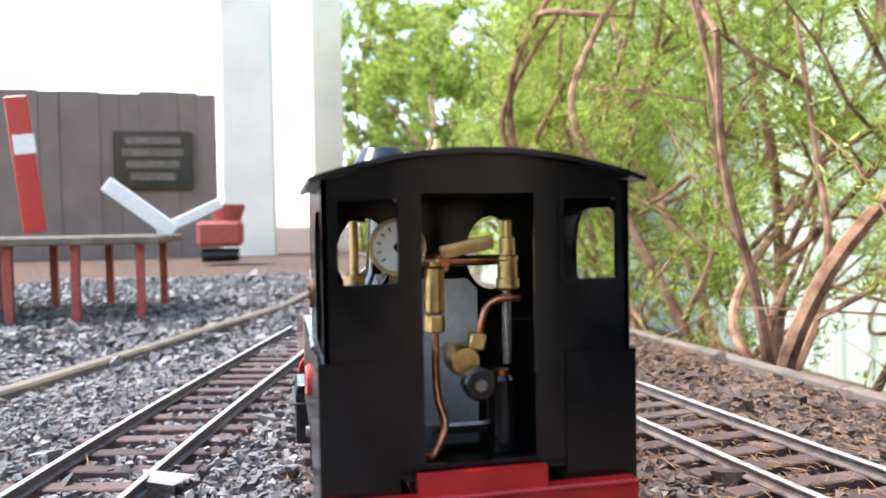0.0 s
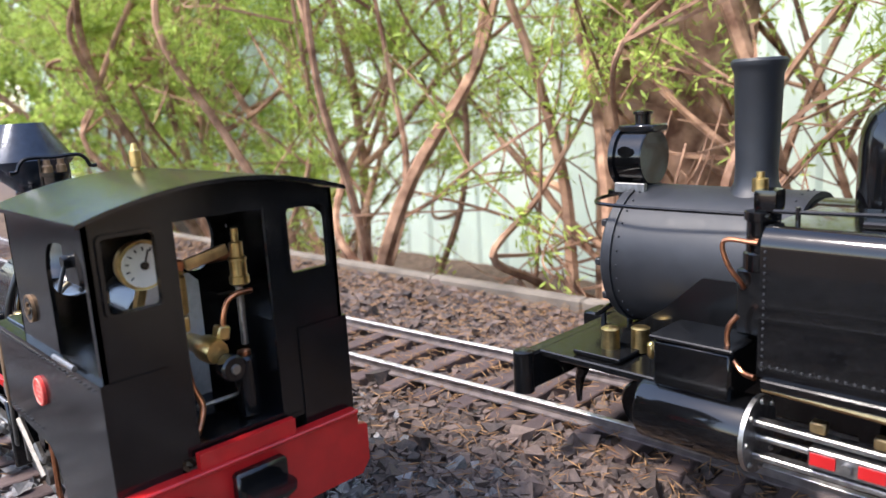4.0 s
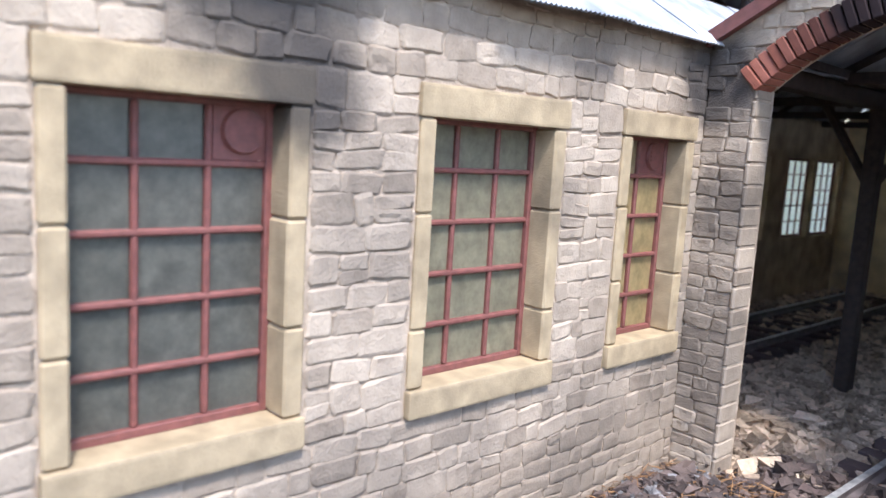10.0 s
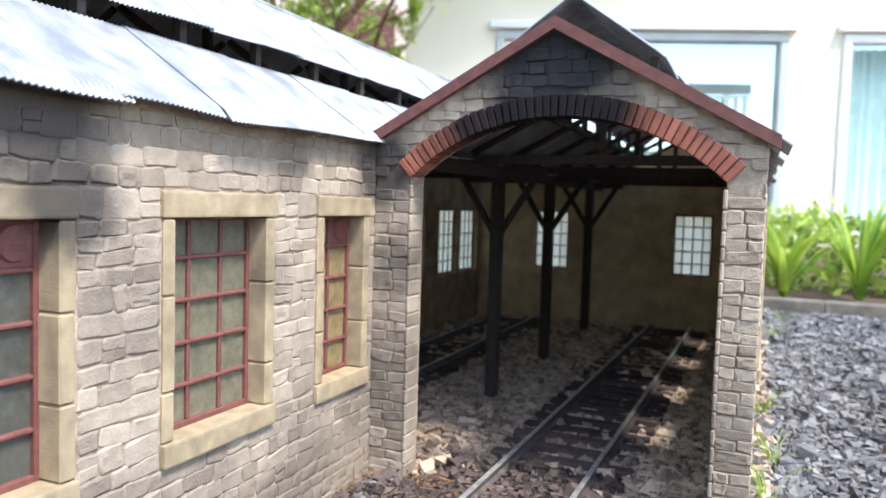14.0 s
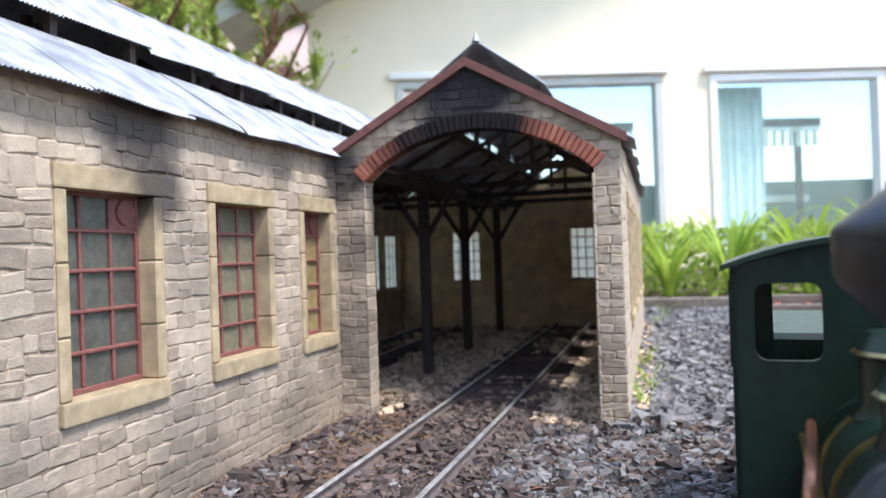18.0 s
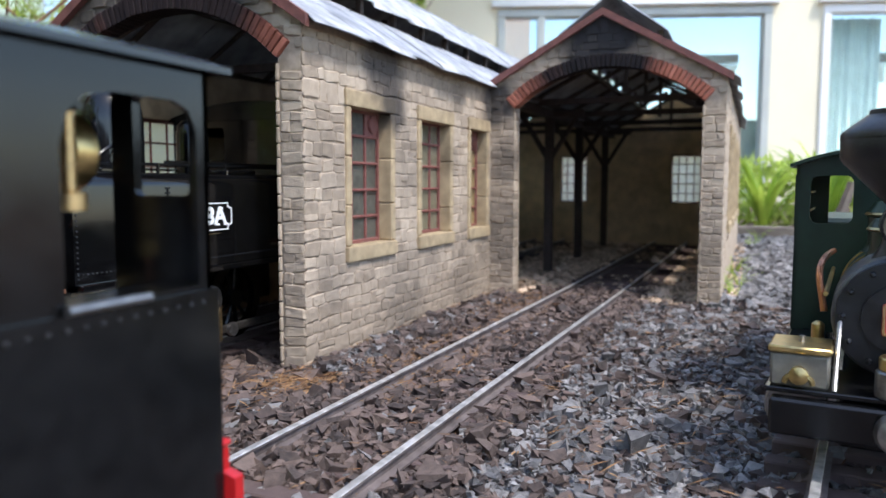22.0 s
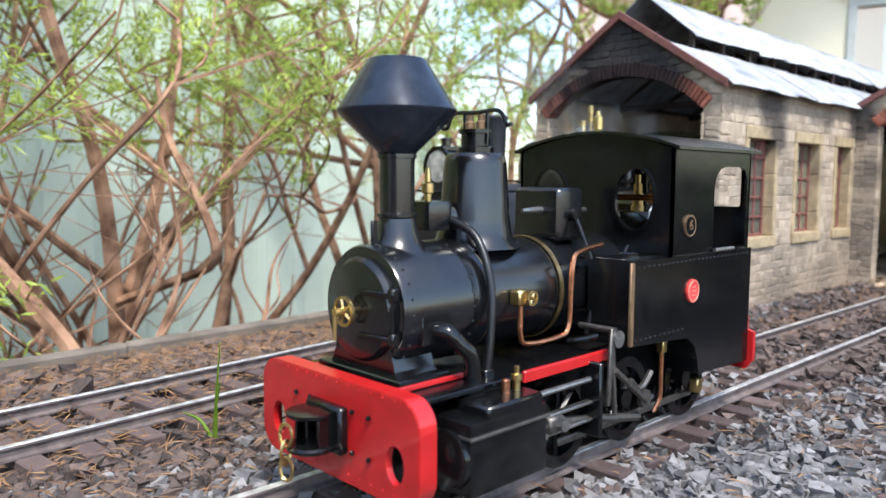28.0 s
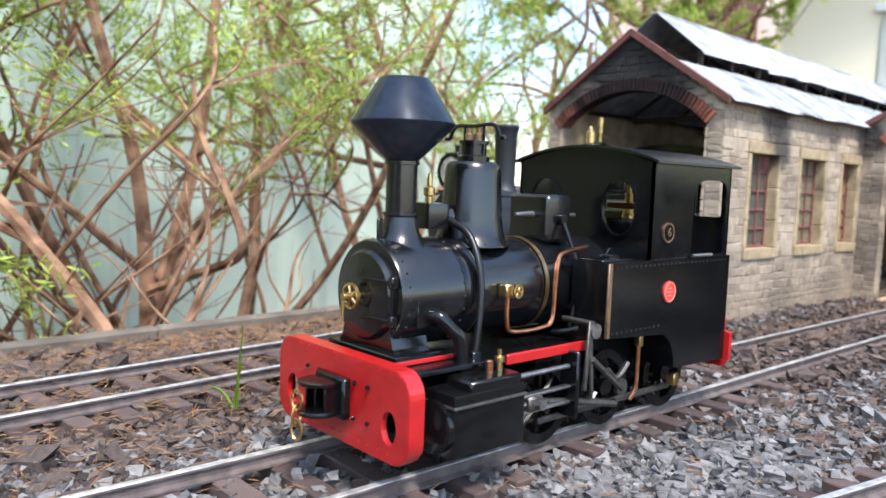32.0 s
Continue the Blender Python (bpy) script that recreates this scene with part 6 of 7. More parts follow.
        P("rocker_shaft", rod((s * 0.0200, 0.2455, 0.0585), (s * 0.0352, 0.2455, 0.0585), 0.0012, n=12), DULLSTEEL)
        P("rocker_bolt", lathe([(0.0030, -0.0012), (0.0030, 0.0012), (0.0016, 0.002)], (s * 0.0362, 0.2465, 0.0560), 'X', 16), STEEL, "turned steel pivot")
        P("rocker_arm", box((s * 0.0360, 0.2500, 0.0465), (0.0013, 0.0022, 0.027), 0.0004, None, pose(0, 0, 0, 4, 0, 0)), DULLSTEEL)
        P("rocker_arm", box((s * 0.0345, 0.2455, 0.0440), (0.0013, 0.0020, 0.031), 0.0004, None, pose(0, 0, 0, -5, 0, 0)), DULLSTEEL)
        P("return_crank", rod((s * 0.0352, 0.2455, 0.0445), (s * 0.0352, 0.2245, 0.0295), 0.0013, n=6), DULLSTEEL)
        P("crank_pin", lathe([(0.0036, -0.001), (0.0036, 0.001), (0.0020, 0.0016)], (s * 0.0340, 0.2238, 0.0300), 'X', 10), DULLSTEEL)
        P("radius_link", tube([(s * 0.0340, 0.2335, 0.0385), (s * 0.0340, 0.2285, 0.0345), (s * 0.0340, 0.2240, 0.0355), (s * 0.0340, 0.2195, 0.0395)], 0.0012, 6), DULLSTEEL)
        P("guide_yoke", box((s * 0.0325, 0.2555, 0.0360), (0.0085, 0.0022, 0.026), 0.0006), BLACK)
        P("drain_pipe", tube([(s * 0.0345, 0.213, 0.0475), (s * 0.0345, 0.213, 0.036), (s * 0.0345, 0.2135, 0.028), (s * 0.0335, 0.216, 0.023)], 0.0009, 8), COPPER, "copper drain pipe")
        P("drain_nut", box((s * 0.0345, 0.213, 0.0485), (0.003, 0.003, 0.0055), 0.0004), BRASS, "brass pipe nut")
        P("lower_nut", box((s * 0.031, 0.178, 0.026), (0.004, 0.0045, 0.006), 0.0005), BRASS, "brass drain cock")
        P("steam_elbow", tube([(s * 0.0195, 0.2520, 0.0535), (s * 0.0245, 0.2495, 0.0545), (s * 0.0285, 0.2465, 0.0560)], 0.0011, 8), BLACK)
    # cab fittings
    P("backhead", lathe([(0.0165, 0.1865), (0.0168, 0.1855), (0.0168, 0.21)], (0, 0, 0.0815), 'Y', 32), BLACK, "black boiler backhead")
    P("backhead_plate", plate([(-0.0105, 0.0560), (0.0085, 0.0560), (0.0085, 0.0945), (0.0055, 0.0975), (-0.0105, 0.0975)], 0.0008, BACK(0.1842)), ALUMINIUM, "bare aluminium plate", False)
    P("cab_floor", box((0, 0.178, 0.0555), (0.072, 0.062, 0.0015)), BLACK, smooth=False)
    P("floor_bracket", box((0.0, 0.165, 0.0605), (0.016, 0.012, 0.0012), 0.0002, None, pose(0, 0, 0, -25, 0, 0)), STEEL, smooth=False)
    dial(e, (-0.0176, 0.163, 0.1075), 0.0066, Matrix())
    P("gauge_stem", rod((-0.0176, 0.164, 0.1015), (-0.0176, 0.170, 0.092), 0.0016, n=8), BRASS)
    P("turret", rod((-0.012, 0.172, 0.1032), (0.0135, 0.172, 0.1032), 0.0014, n=10), COPPER, "copper steam turret")
    P("turret_block", box((-0.0045, 0.171, 0.1028), (0.0036, 0.004, 0.005), 0.0005), COPPER)
    P("left_valve", lathe([(0.0018, 0.0905), (0.0026, 0.0912), (0.0026, 0.1018), (0.0019, 0.1025), (0.0019, 0.1035)], (-0.0082, 0.163, 0), 'Z', 14), BRASS, "brass valve body")
    P("left_nut", lathe([(0.0023, 0.0858), (0.0026, 0.0862), (0.0026, 0.0898), (0.0023, 0.0902)], (-0.0082, 0.163, 0), 'Z', 6), BRASS, "hexagonal brass nut", False)
    P("gas_pipe", tube([(-0.0082, 0.163, 0.087), (-0.0082, 0.163, 0.076), (-0.0080, 0.1615, 0.069), (-0.0068, 0.159, 0.063), (-0.0102, 0.156, 0.0575), (-0.0125, 0.154, 0.0568)], 0.0010, 10), COPPER, "bent copper gas pipe")
    P("regulator_lever", box((-0.0012, 0.157, 0.1072), (0.0135, 0.0014, 0.0034), 0.0010, None, pose(0, 0, 0, 0, -11, 0), 2), BAND, "worn brass regulator lever")
    P("right_valve", lathe([(0.0022, 0.0962), (0.0030, 0.0968), (0.0030, 0.0990), (0.0025, 0.0993), (0.0025, 0.1035), (0.0028, 0.1038), (0.0028, 0.1046), (0.0020, 0.105), (0.0020, 0.1092), (0.0011, 0.1095), (0.0011, 0.1135)], (0.0100, 0.160, 0), 'Z', 14), BRASS, "brass water valve")
    P("valve_tee", rod((0.0077, 0.160, 0.1145), (0.0123, 0.160, 0.1145), 0.0007, n=8), BLACK)
    P("left_spindle", lathe([(0.0028, 0.0975), (0.0028, 0.1003), (0.0012, 0.1008), (0.0012, 0.114)], (-0.0275, 0.170, 0), 'Z', 12), BAND, "brass valve spindle")
    P("spindle_tee", rod((-0.0305, 0.170, 0.1145), (-0.0245, 0.170, 0.1145), 0.0008, n=8), BLACK)
    P("glass_tube", rod((0.0098, 0.1605, 0.0775), (0.0098, 0.1605, 0.0965), 0.0011, n=10), STEEL, "water gauge tube")
    P("curved_pipe", tube([(0.0125, 0.158, 0.0942), (0.0075, 0.158, 0.0942), (0.0042, 0.158, 0.0925), (0.0025, 0.158, 0.0885), (0.0020, 0.158, 0.0850)], 0.0009, 10), COPPER, "curved copper pipe")
    P("pipe_nut", box((0.0010, 0.1575, 0.0840), (0.0040, 0.0040, 0.0042), 0.0005, None, pose(0, 0, 0, 0, 12, 0)), BRASS, "brass pipe nut")
    P("burner_body", lathe([(0.0034, 0), (0.0040, 0.0025), (0.0040, 0.007), (0.0030, 0.010), (0.0024, 0.018)], (-0.0025, 0.154, 0.0795), 'Y', 16), BRASS, "brass burner valve")
    kn = lathe([(0.0034, 0), (0.0040, 0.0006), (0.0040, 0.0042), (0.0036, 0.0046)], (-0.0002, 0.1490, 0.0748), 'Y', 32)
    P("burner_knob", kn, BLACK, "black knurled control knob")
    P("knob_screw", lathe([(0.0013, -0.0007), (0.0015, -0.0003), (0.0015, 0.0003)], (-0.0002, 0.1490, 0.0748), 'Y', 16), STEEL, "bright screw")
    P("lubricator", lathe([(0.0036, 0.0570), (0.0036, 0.0745), (0.0028, 0.0755)], (0.0072, 0.157, 0), 'Z', 20), BLACK, "black lubricator cylinder")
    P("lubricator_cap", lathe([(0.0020, 0.0755), (0.0020, 0.0768)], (0.0072, 0.157, 0), 'Z', 12), COPPER)
    return e


small_engine()


def large_engine():
    X = 0.1775
    e = thing("side_tank_engine", "large glossy black model tank engine standing half inside the shed", "model locomotive", at=(X, 0.001, 0, 0))
    P = lambda n, bm, mt, lab="", smooth=True, par=None: part(n, bm, mt, par or e, lab, smooth)
    zc, r, hw_ = 0.080, 0.0285, 0.0632
    P("boiler", lathe([(r - 0.002, -0.16), (r - 0.002, 0.06)], (0, 0, zc), 'Y', 40), GLOSS, "black boiler")
    sb = P("smokebox", lathe([(r, 0.052), (r, 0.1235), (r - 0.001, 0.1245), (r - 0.003, 0.125), (0.018, 0.1285), (0, 0.130)], (0, 0, zc), 'Y', 48), SMOKEBOX, "dull graphite smokebox with a dished door")
    P("smokebox_ring", lathe([(r, -0.001), (r + 0.0009, -0.001), (r + 0.0009, 0.001), (r, 0.001)], (0, 0.120, zc), 'Y', 48, ring=True), SMOKEBOX, par=sb)
    for y in (0.1165, 0.056):
        P("rivet_ring", rivets([((r + 0.0002) * math.cos(a * math.pi / 16), y, zc + (r + 0.0002) * math.sin(a * math.pi / 16)) for a in range(32)], 0.0005), SMOKEBOX, par=sb)
    for i in range(10):
        a = 2 * math.pi * i / 10
        P("door_clamp", box((0.0255 * math.cos(a), 0.1258, zc + 0.0255 * math.sin(a)), (0.004, 0.003, 0.003), 0.0006), SMOKEBOX, par=sb)
    P("handrail", tube([(-0.027, 0.06, 0.1035), (-0.029, 0.115, 0.1035), (-0.02, 0.131, 0.1035), (0.0, 0.134, 0.1035), (0.02, 0.131, 0.1035), (0.029, 0.115, 0.1035), (0.027, 0.06, 0.1035)], 0.0008, 6), BLACK, "black handrail round the smokebox")
    P("chimney", lathe([(0.0125, 0.1045), (0.0095, 0.1075), (0.0078, 0.111), (0.0074, 0.116), (0.0084, 0.150), (0.0093, 0.1522), (0.0098, 0.1535), (0.0098, 0.1545), (0.0090, 0.1555), (0.0075, 0.155)], (0, 0.0745, 0), 'Z', 36), SMOKEBOX, "plain grey stovepipe chimney")
    P("sand_dome", lathe([(0.0146, 0.098), (0.0146, 0.1245), (0.0140, 0.1300), (0.0122, 0.1350), (0.0090, 0.1382), (0.0045, 0.1398), (0.0, 0.1401)], (0, 0.0255, 0), 'Z', 40), GLOSS, "glossy black round topped dome")
    P("steam_dome", lathe([(0.0164, 0.098), (0.0164, 0.1330), (0.0158, 0.1395), (0.0140, 0.1445), (0.0115, 0.1478), (0.0080, 0.1490), (0.0, 0.1492)], (0, -0.0343, 0), 'Z', 40), GLOSS, "tall glossy black steam dome")
    P("rear_dome", lathe([(0.0092, 0.098), (0.0092, 0.1300), (0.0082, 0.1355), (0.0055, 0.1385), (0.0, 0.1395)], (0, -0.0955, 0), 'Z', 32), GLOSS, "small glossy black rear dome")
    P("dome_lid", lathe([(0.0085, 0.1488), (0.0085, 0.1500), (0.0, 0.1502)], (0, -0.0343, 0), 'Z', 24), BLACK)
    P("safety_valve", lathe([(0.0030, 0.1495), (0.0026, 0.1505), (0.0026, 0.1560), (0.0032, 0.1563), (0.0032, 0.1580)], (0.0, -0.0300, 0), 'Z', 14), BRASS, "brass safety valve")
    P("whistle", lathe([(0.0012, 0.1495), (0.0012, 0.158), (0.0024, 0.1585), (0.0024, 0.1615), (0.0013, 0.162), (0.0013, 0.1630), (0.0024, 0.1632), (0.0024, 0.1705), (0.0010, 0.171)], (0, -0.0405, 0), 'Z', 14), BRASS, "tall brass whistle")
    P("whistle_lever", tube([(0, -0.0405, 0.157), (0, -0.047, 0.1555), (0, -0.0525, 0.154), (0, -0.056, 0.151)], 0.0007, 6), BRASS)
    # side tanks with rolled top edge
    for s in (-1, 1):
        prof = [(s * 0.018, 0.0615), (s * hw_, 0.0615), (s * hw_, 0.1005)] + [(s * (hw_ - 0.006 + 0.006 * math.cos(t)), 0.1005 + 0.006 * math.sin(t)) for t in [k * math.pi / 16 for k in range(1, 9)]] + [(s * 0.018, 0.1065)]
        tk = P("side_tank", plate(prof, 0.196, BACK(-0.150)), GLOSS, "long glossy black side tank")
        x = s * (hw_ + 0.0002)
        rv = [(x, 0.0445, 0.064 + 0.0021 * i) for i in range(18)] + [(x, -0.0057 + d, 0.064 + 0.0021 * i) for i in range(18) for d in (-0.0012, 0.0012)] + [(x, 0.0445 - 0.0023 * i, 0.0655) for i in range(70)]
        P("tank_rivets", rivets(rv, 0.00045), RIVET, par=tk)
        P("seam", box((x, -0.0057, 0.081), (0.0004, 0.0006, 0.038)), BLACK, par=tk, smooth=False)
        P("tank_step", box((s * (hw_ - 0.003), -0.053, 0.0600), (0.010, 0.195, 0.003), 0.0005), GLOSS, "black footplate edge", False)
        P("tank_rail", tube([(s * 0.052, 0.047, 0.1095), (s * 0.052, 0.0, 0.1105), (s * 0.052, -0.06, 0.1105), (s * 0.052, -0.14, 0.1105)], 0.0007, 6), BLACK, "thin black handrail")
        for y in (0.04, -0.012, -0.06, -0.11):
            P("rail_knob", rod((s * 0.052, y, 0.106), (s * 0.052, y, 0.1112), 0.0008, n=6), BLACK)
    # number plate, white on black
    m0 = Matrix.Translation((-hw_ - 0.0006, -0.0362, 0.0856)) @ FACE_LEFT

    def plate_shape(w, h, c):
        a, b = w / 2, h / 2
        return [(-a + c, -b), (a - c, -b), (a - c, -b + c * 0.6), (a, -b + c), (a, b - c), (a - c, b - c * 0.6), (a - c, b), (-a + c, b), (-a + c, b - c * 0.6), (-a, b - c), (-a, -b + c), (-a + c, -b + c * 0.6)]

    np_ = P("number_plate", plate(plate_shape(0.0250, 0.0140, 0.0028), 0.0006, m0), BLACK, "black number plate with a white border", False)
    P("plate_border", plate(plate_shape(0.0245, 0.0136, 0.0028), 0.0005, m0 @ Matrix.Translation((0, 0, 0.0005)), [plate_shape(0.0233, 0.0124, 0.0028)]), WHITE, "white border line", False, np_)
    letters("8A", 0.0118, m0 @ Matrix.Translation((0, 0, 0.0009)) @ Matrix.Diagonal((1.12, 1, 1, 1)), WHITE, np_, "number", 0.0002, 0.00035)
    serif = bmesh.new()
    for x, y, w in ((0.0009, -0.00385, 0.0030), (0.0074, -0.00385, 0.0034), (0.0040, 0.00400, 0.0022)):
        box((x, y, 0.0011), (w, 0.0010, 0.0005), 0, serif)
    serif.transform(m0)
    P("number_serif", serif, WHITE, "white foot strokes of the letter", False, np_)
    P("plate_underline", box((-hw_ - 0.0004, -0.0362, 0.0772), (0.0004, 0.009, 0.0004)), BAND, smooth=False)
    # headlamp on its bracket
    lp = P("headlamp", lathe([(0.0112, -0.0065), (0.0116, -0.006), (0.0116, 0.006), (0.0112, 0.0065)], (0, 0.1225, 0.1195), 'Y', 36), GLOSS, "black drum headlamp")
    P("lamp_rim", lathe([(0.0110, 0.0), (0.0128, 0.0), (0.0128, 0.0022), (0.0110, 0.0022)], (0, 0.1280, 0.1195), 'Y', 36, ring=True), GLOSS, par=lp)
    P("lamp_glass", lathe([(0.0110, 0.0), (0.0100, 0.0016), (0.0, 0.0022)], (0, 0.1280, 0.1195), 'Y', 24), RAILTOP, "bright silvery lamp lens", par=lp)
    P("lamp_base", box((0, 0.1225, 0.1055), (0.019, 0.020, 0.0022), 0.0004), GLOSS, par=lp)
    P("lamp_number", box((-0.0096, 0.1215, 0.1078), (0.002, 0.014, 0.004), 0.0003), STEEL, "pale worn lamp plate", False, lp)
    P("lamp_chimney", lathe([(0.0055, 0.1295), (0.0055, 0.1325), (0.0032, 0.1330), (0.0032, 0.1365), (0.0040, 0.1368), (0.0040, 0.1380), (0.002, 0.1386)], (0, 0.1215, 0), 'Z', 18), GLOSS, par=lp)
    P("lamp_cap", box((0, 0.1215, 0.1312), (0.012, 0.016, 0.003), 0.0005), GLOSS, par=lp)
    P("lamp_plate", plate(oval(0.0032, 0.0022, 0.0, 0.0), 0.0006, Matrix.Translation((-0.0118, 0.1225, 0.1225)) @ FACE_LEFT), GLOSS, par=lp)
    for x in (-0.009, 0.009):
        P("lamp_bracket", rod((x, 0.1215, 0.1055), (x * 0.9, 0.108, 0.1000), 0.0012, n=6), BLACK)
    # pump on the smokebox side
    P("pump", lathe([(0.0048, 0.090), (0.0054, 0.0905), (0.0054, 0.0955), (0.0046, 0.096), (0.0046, 0.1055), (0.0054, 0.106), (0.0054, 0.1085), (0.003, 0.109)], (-0.0465, 0.0525, 0), 'Z', 20), GLOSS, "black air pump with ribs")
    P("pump_head", box((-0.0465, 0.0505, 0.1122), (0.008, 0.007, 0.0068), 0.0016, None, None, 2), GLOSS)
    P("pump_cup", lathe([(0.0024, 0.1145), (0.0024, 0.1185), (0.0012, 0.1188), (0.0012, 0.1205)], (-0.0465, 0.0535, 0), 'Z', 12), BRASS, "brass oil cup")
    P("pump_pipe", tube([(-0.0520, 0.0515, 0.0995), (-0.0530, 0.0615, 0.0995), (-0.0525, 0.0605, 0.092), (-0.0505, 0.0565, 0.0855), (-0.046, 0.0585, 0.0830)], 0.0008, 8), COPPER, "copper pipe")
    P("drain_pipe", tube([(-0.0545, 0.0560, 0.0765), (-0.0555, 0.0585, 0.072), (-0.0560, 0.0580, 0.0655), (-0.0580, 0.0530, 0.0600), (-0.0600, 0.0480, 0.0595)], 0.0009, 8), COPPER, "bent copper pipe")
    P("pump_bracket", box((-0.041, 0.0540, 0.079), (0.014, 0.012, 0.022), 0.001), BLACK)
    # front platform, beam and fittings
    P("platform", box((0, 0.108, 0.0490), (0.116, 0.056, 0.0028), 0.0005), BLACK, "black front platform", False)
    bb = P("buffer_beam", box((0, 0.1345, 0.0430), (0.1340, 0.0065, 0.0150), 0.0010), BLACK, "black buffer beam", False)
    for s in (-1, 1):
        P("beam_end", lathe([(0.004, 0.0355), (0.004, 0.0515), (0.003, 0.0521)], (s * 0.0655, 0.1340, 0), 'Z', 16), BLACK, par=bb)
        P("guard_iron", tube([(s * 0.035, 0.128, 0.0375), (s * 0.034, 0.131, 0.030), (s * 0.030, 0.134, 0.020)], 0.0026, 6, None, 0.0012), BLACK, "curved black guard iron")
    for x, y in ((-0.045, 0.1085), (-0.038, 0.1000), (0.045, 0.1085)):
        P("brass_pot", lathe([(0.0034, 0.0510), (0.0036, 0.0515), (0.0034, 0.0595), (0.0036, 0.0600), (0.0028, 0.0605)], (x, y, 0), 'Z', 16), BRASS, "small brass oil pot")
    P("pot_plate", box((-0.046, 0.1085, 0.0517), (0.018, 0.020, 0.0018), 0.0003), BLACK, smooth=False)
    for x in (-0.02, 0.0, 0.022):
        P("stanchion", rod((x, 0.128, 0.0505), (x, 0.128, 0.0595), 0.0012, n=8), BLACK)
    P("cross_lever", tube([(-0.03, 0.1245, 0.0590), (-0.01, 0.127, 0.0600), (0.02, 0.127, 0.0595)], 0.0011, 6), BLACK)
    P("wing_plate", plate([(0.060, 0.055), (0.112, 0.055), (0.095, 0.066), (0.080, 0.080), (0.060, 0.080)], 0.002, SIDE(-0.030)), BLACK, "sloping frame wing", False)
    P("wing_plate", plate([(0.060, 0.055), (0.112, 0.055), (0.095, 0.066), (0.080, 0.080), (0.060, 0.080)], 0.002, SIDE(0.028)), BLACK, smooth=False)
    P("coupler", box((0, 0.142, 0.047), (0.014, 0.012, 0.008), 0.001), BLACK, "black centre coupler")
    for s in (-1, 1):
        cy = P("cylinder", lathe([(0.0100, -0.001), (0.0115, 0.0), (0.0115, 0.036), (0.0108, 0.0372), (0.006, 0.039)], (s * 0.0535, 0.0505, 0.0388), 'Y', 32), GLOSS, "glossy black cylinder")
        P("cylinder_cover", lathe([(0.0125, -0.0015), (0.0125, 0.0)], (s * 0.0535, 0.0500, 0.0388), 'Y', 28), STEEL, "bare steel cylinder cover", par=cy)
        P("cover_nuts", rivets([(s * 0.0535 + 0.0108 * math.cos(a), 0.0480, 0.0388 + 0.0108 * math.sin(a)) for a in [k * math.pi / 4 for k in range(8)]], 0.0010), STEEL, par=cy)
        P("valve_chest", box((s * 0.0500, 0.0690, 0.0570), (0.020, 0.0270, 0.0165), 0.0010), GLOSS, "black valve chest")
        P("chest_lid", box((s * 0.0500, 0.0690, 0.0660), (0.0215, 0.0290, 0.0014), 0.0004), BLACK, smooth=False)
        P("drain_cock", box((s * 0.0560, 0.0850, 0.0595), (0.003, 0.003, 0.0060), 0.0010), BRASS, "small brass cock")
        for z in (0.0332, 0.0442):
            P("slide_bar", box((s * 0.0565, 0.0255, z), (0.0042, 0.050, 0.0020), 0.0004), STEEL, "bright steel slide bar", False)
        ch = P("crosshead", box((s * 0.0575, 0.0210, 0.0388), (0.0050, 0.0215, 0.0062), 0.0005), STEEL, "steel crosshead", False)
        for y in (0.0275, 0.0145):
            P("red_panel", box((s * 0.0602, y, 0.0388), (0.0006, 0.0070, 0.0036)), RED, "red painted recess", False, ch)
        P("crosshead_bolt", lathe([(0.0015, -0.001), (0.0015, 0.001)], (s * 0.0605, 0.0210, 0.0388), 'X', 12), STEEL, par=ch)
        P("piston_rod", rod((s * 0.0555, 0.050, 0.0388), (s * 0.0555, 0.02, 0.0388), 0.0012, n=10), STEEL)
        P("guide_yoke", box((s * 0.0580, -0.0005, 0.0450), (0.0060, 0.0026, 0.030), 0.0006), GLOSS)
        for y in (0.030, 0.013):
            P("oil_box", box((s * 0.0565, y, 0.0475), (0.0036, 0.0046, 0.0036), 0.0005), BAND, "brass oil box")
        P("reach_rod", rod((s * 0.0605, 0.045, 0.0572), (s * 0.0605, -0.0100, 0.0555), 0.0012, n=8), BAND, "long brass rod")
        P("rod_knob", lathe([(0.0022, -0.001), (0.0026, 0), (0.0022, 0.001)], (s * 0.0618, -0.0095, 0.0555), 'X', 14), DULLSTEEL)
        for y in (0.005, -0.045, -0.100):
            wheel(e, s * 0.0235, y, RAIL_Z + 0.0215, 0.0215, s, spokes=11)
        P("connecting_rod", plate([(0.012, 0.0365), (0.012, 0.0410), (-0.040, 0.0275), (-0.046, 0.0275), (-0.046, 0.0225), (-0.040, 0.0225)], 0.0018, SIDE(s * 0.0560)), STEEL, "tapering steel connecting rod", False)
        P("coupling_rod", box((s * 0.0520, -0.048, 0.0250), (0.0018, 0.11, 0.0045), 0.0008), DULLSTEEL, "steel coupling rod")
        P("eccentric_disc", lathe([(0.0074, -0.001), (0.0078, -0.0006), (0.0078, 0.0008), (0.0070, 0.0012)], (s * 0.0560, -0.0415, 0.0425), 'X', 30), DULLSTEEL, "round steel eccentric")
        P("eccentric_pin", lathe([(0.0022, -0.0015), (0.0022, 0.0015)], (s * 0.0578, -0.0415, 0.0425), 'X', 12), STEEL)
        P("return_crank", box((s * 0.0590, -0.0435, 0.0300), (0.0018, 0.0050, 0.018), 0.001), BAND, "brass return crank")
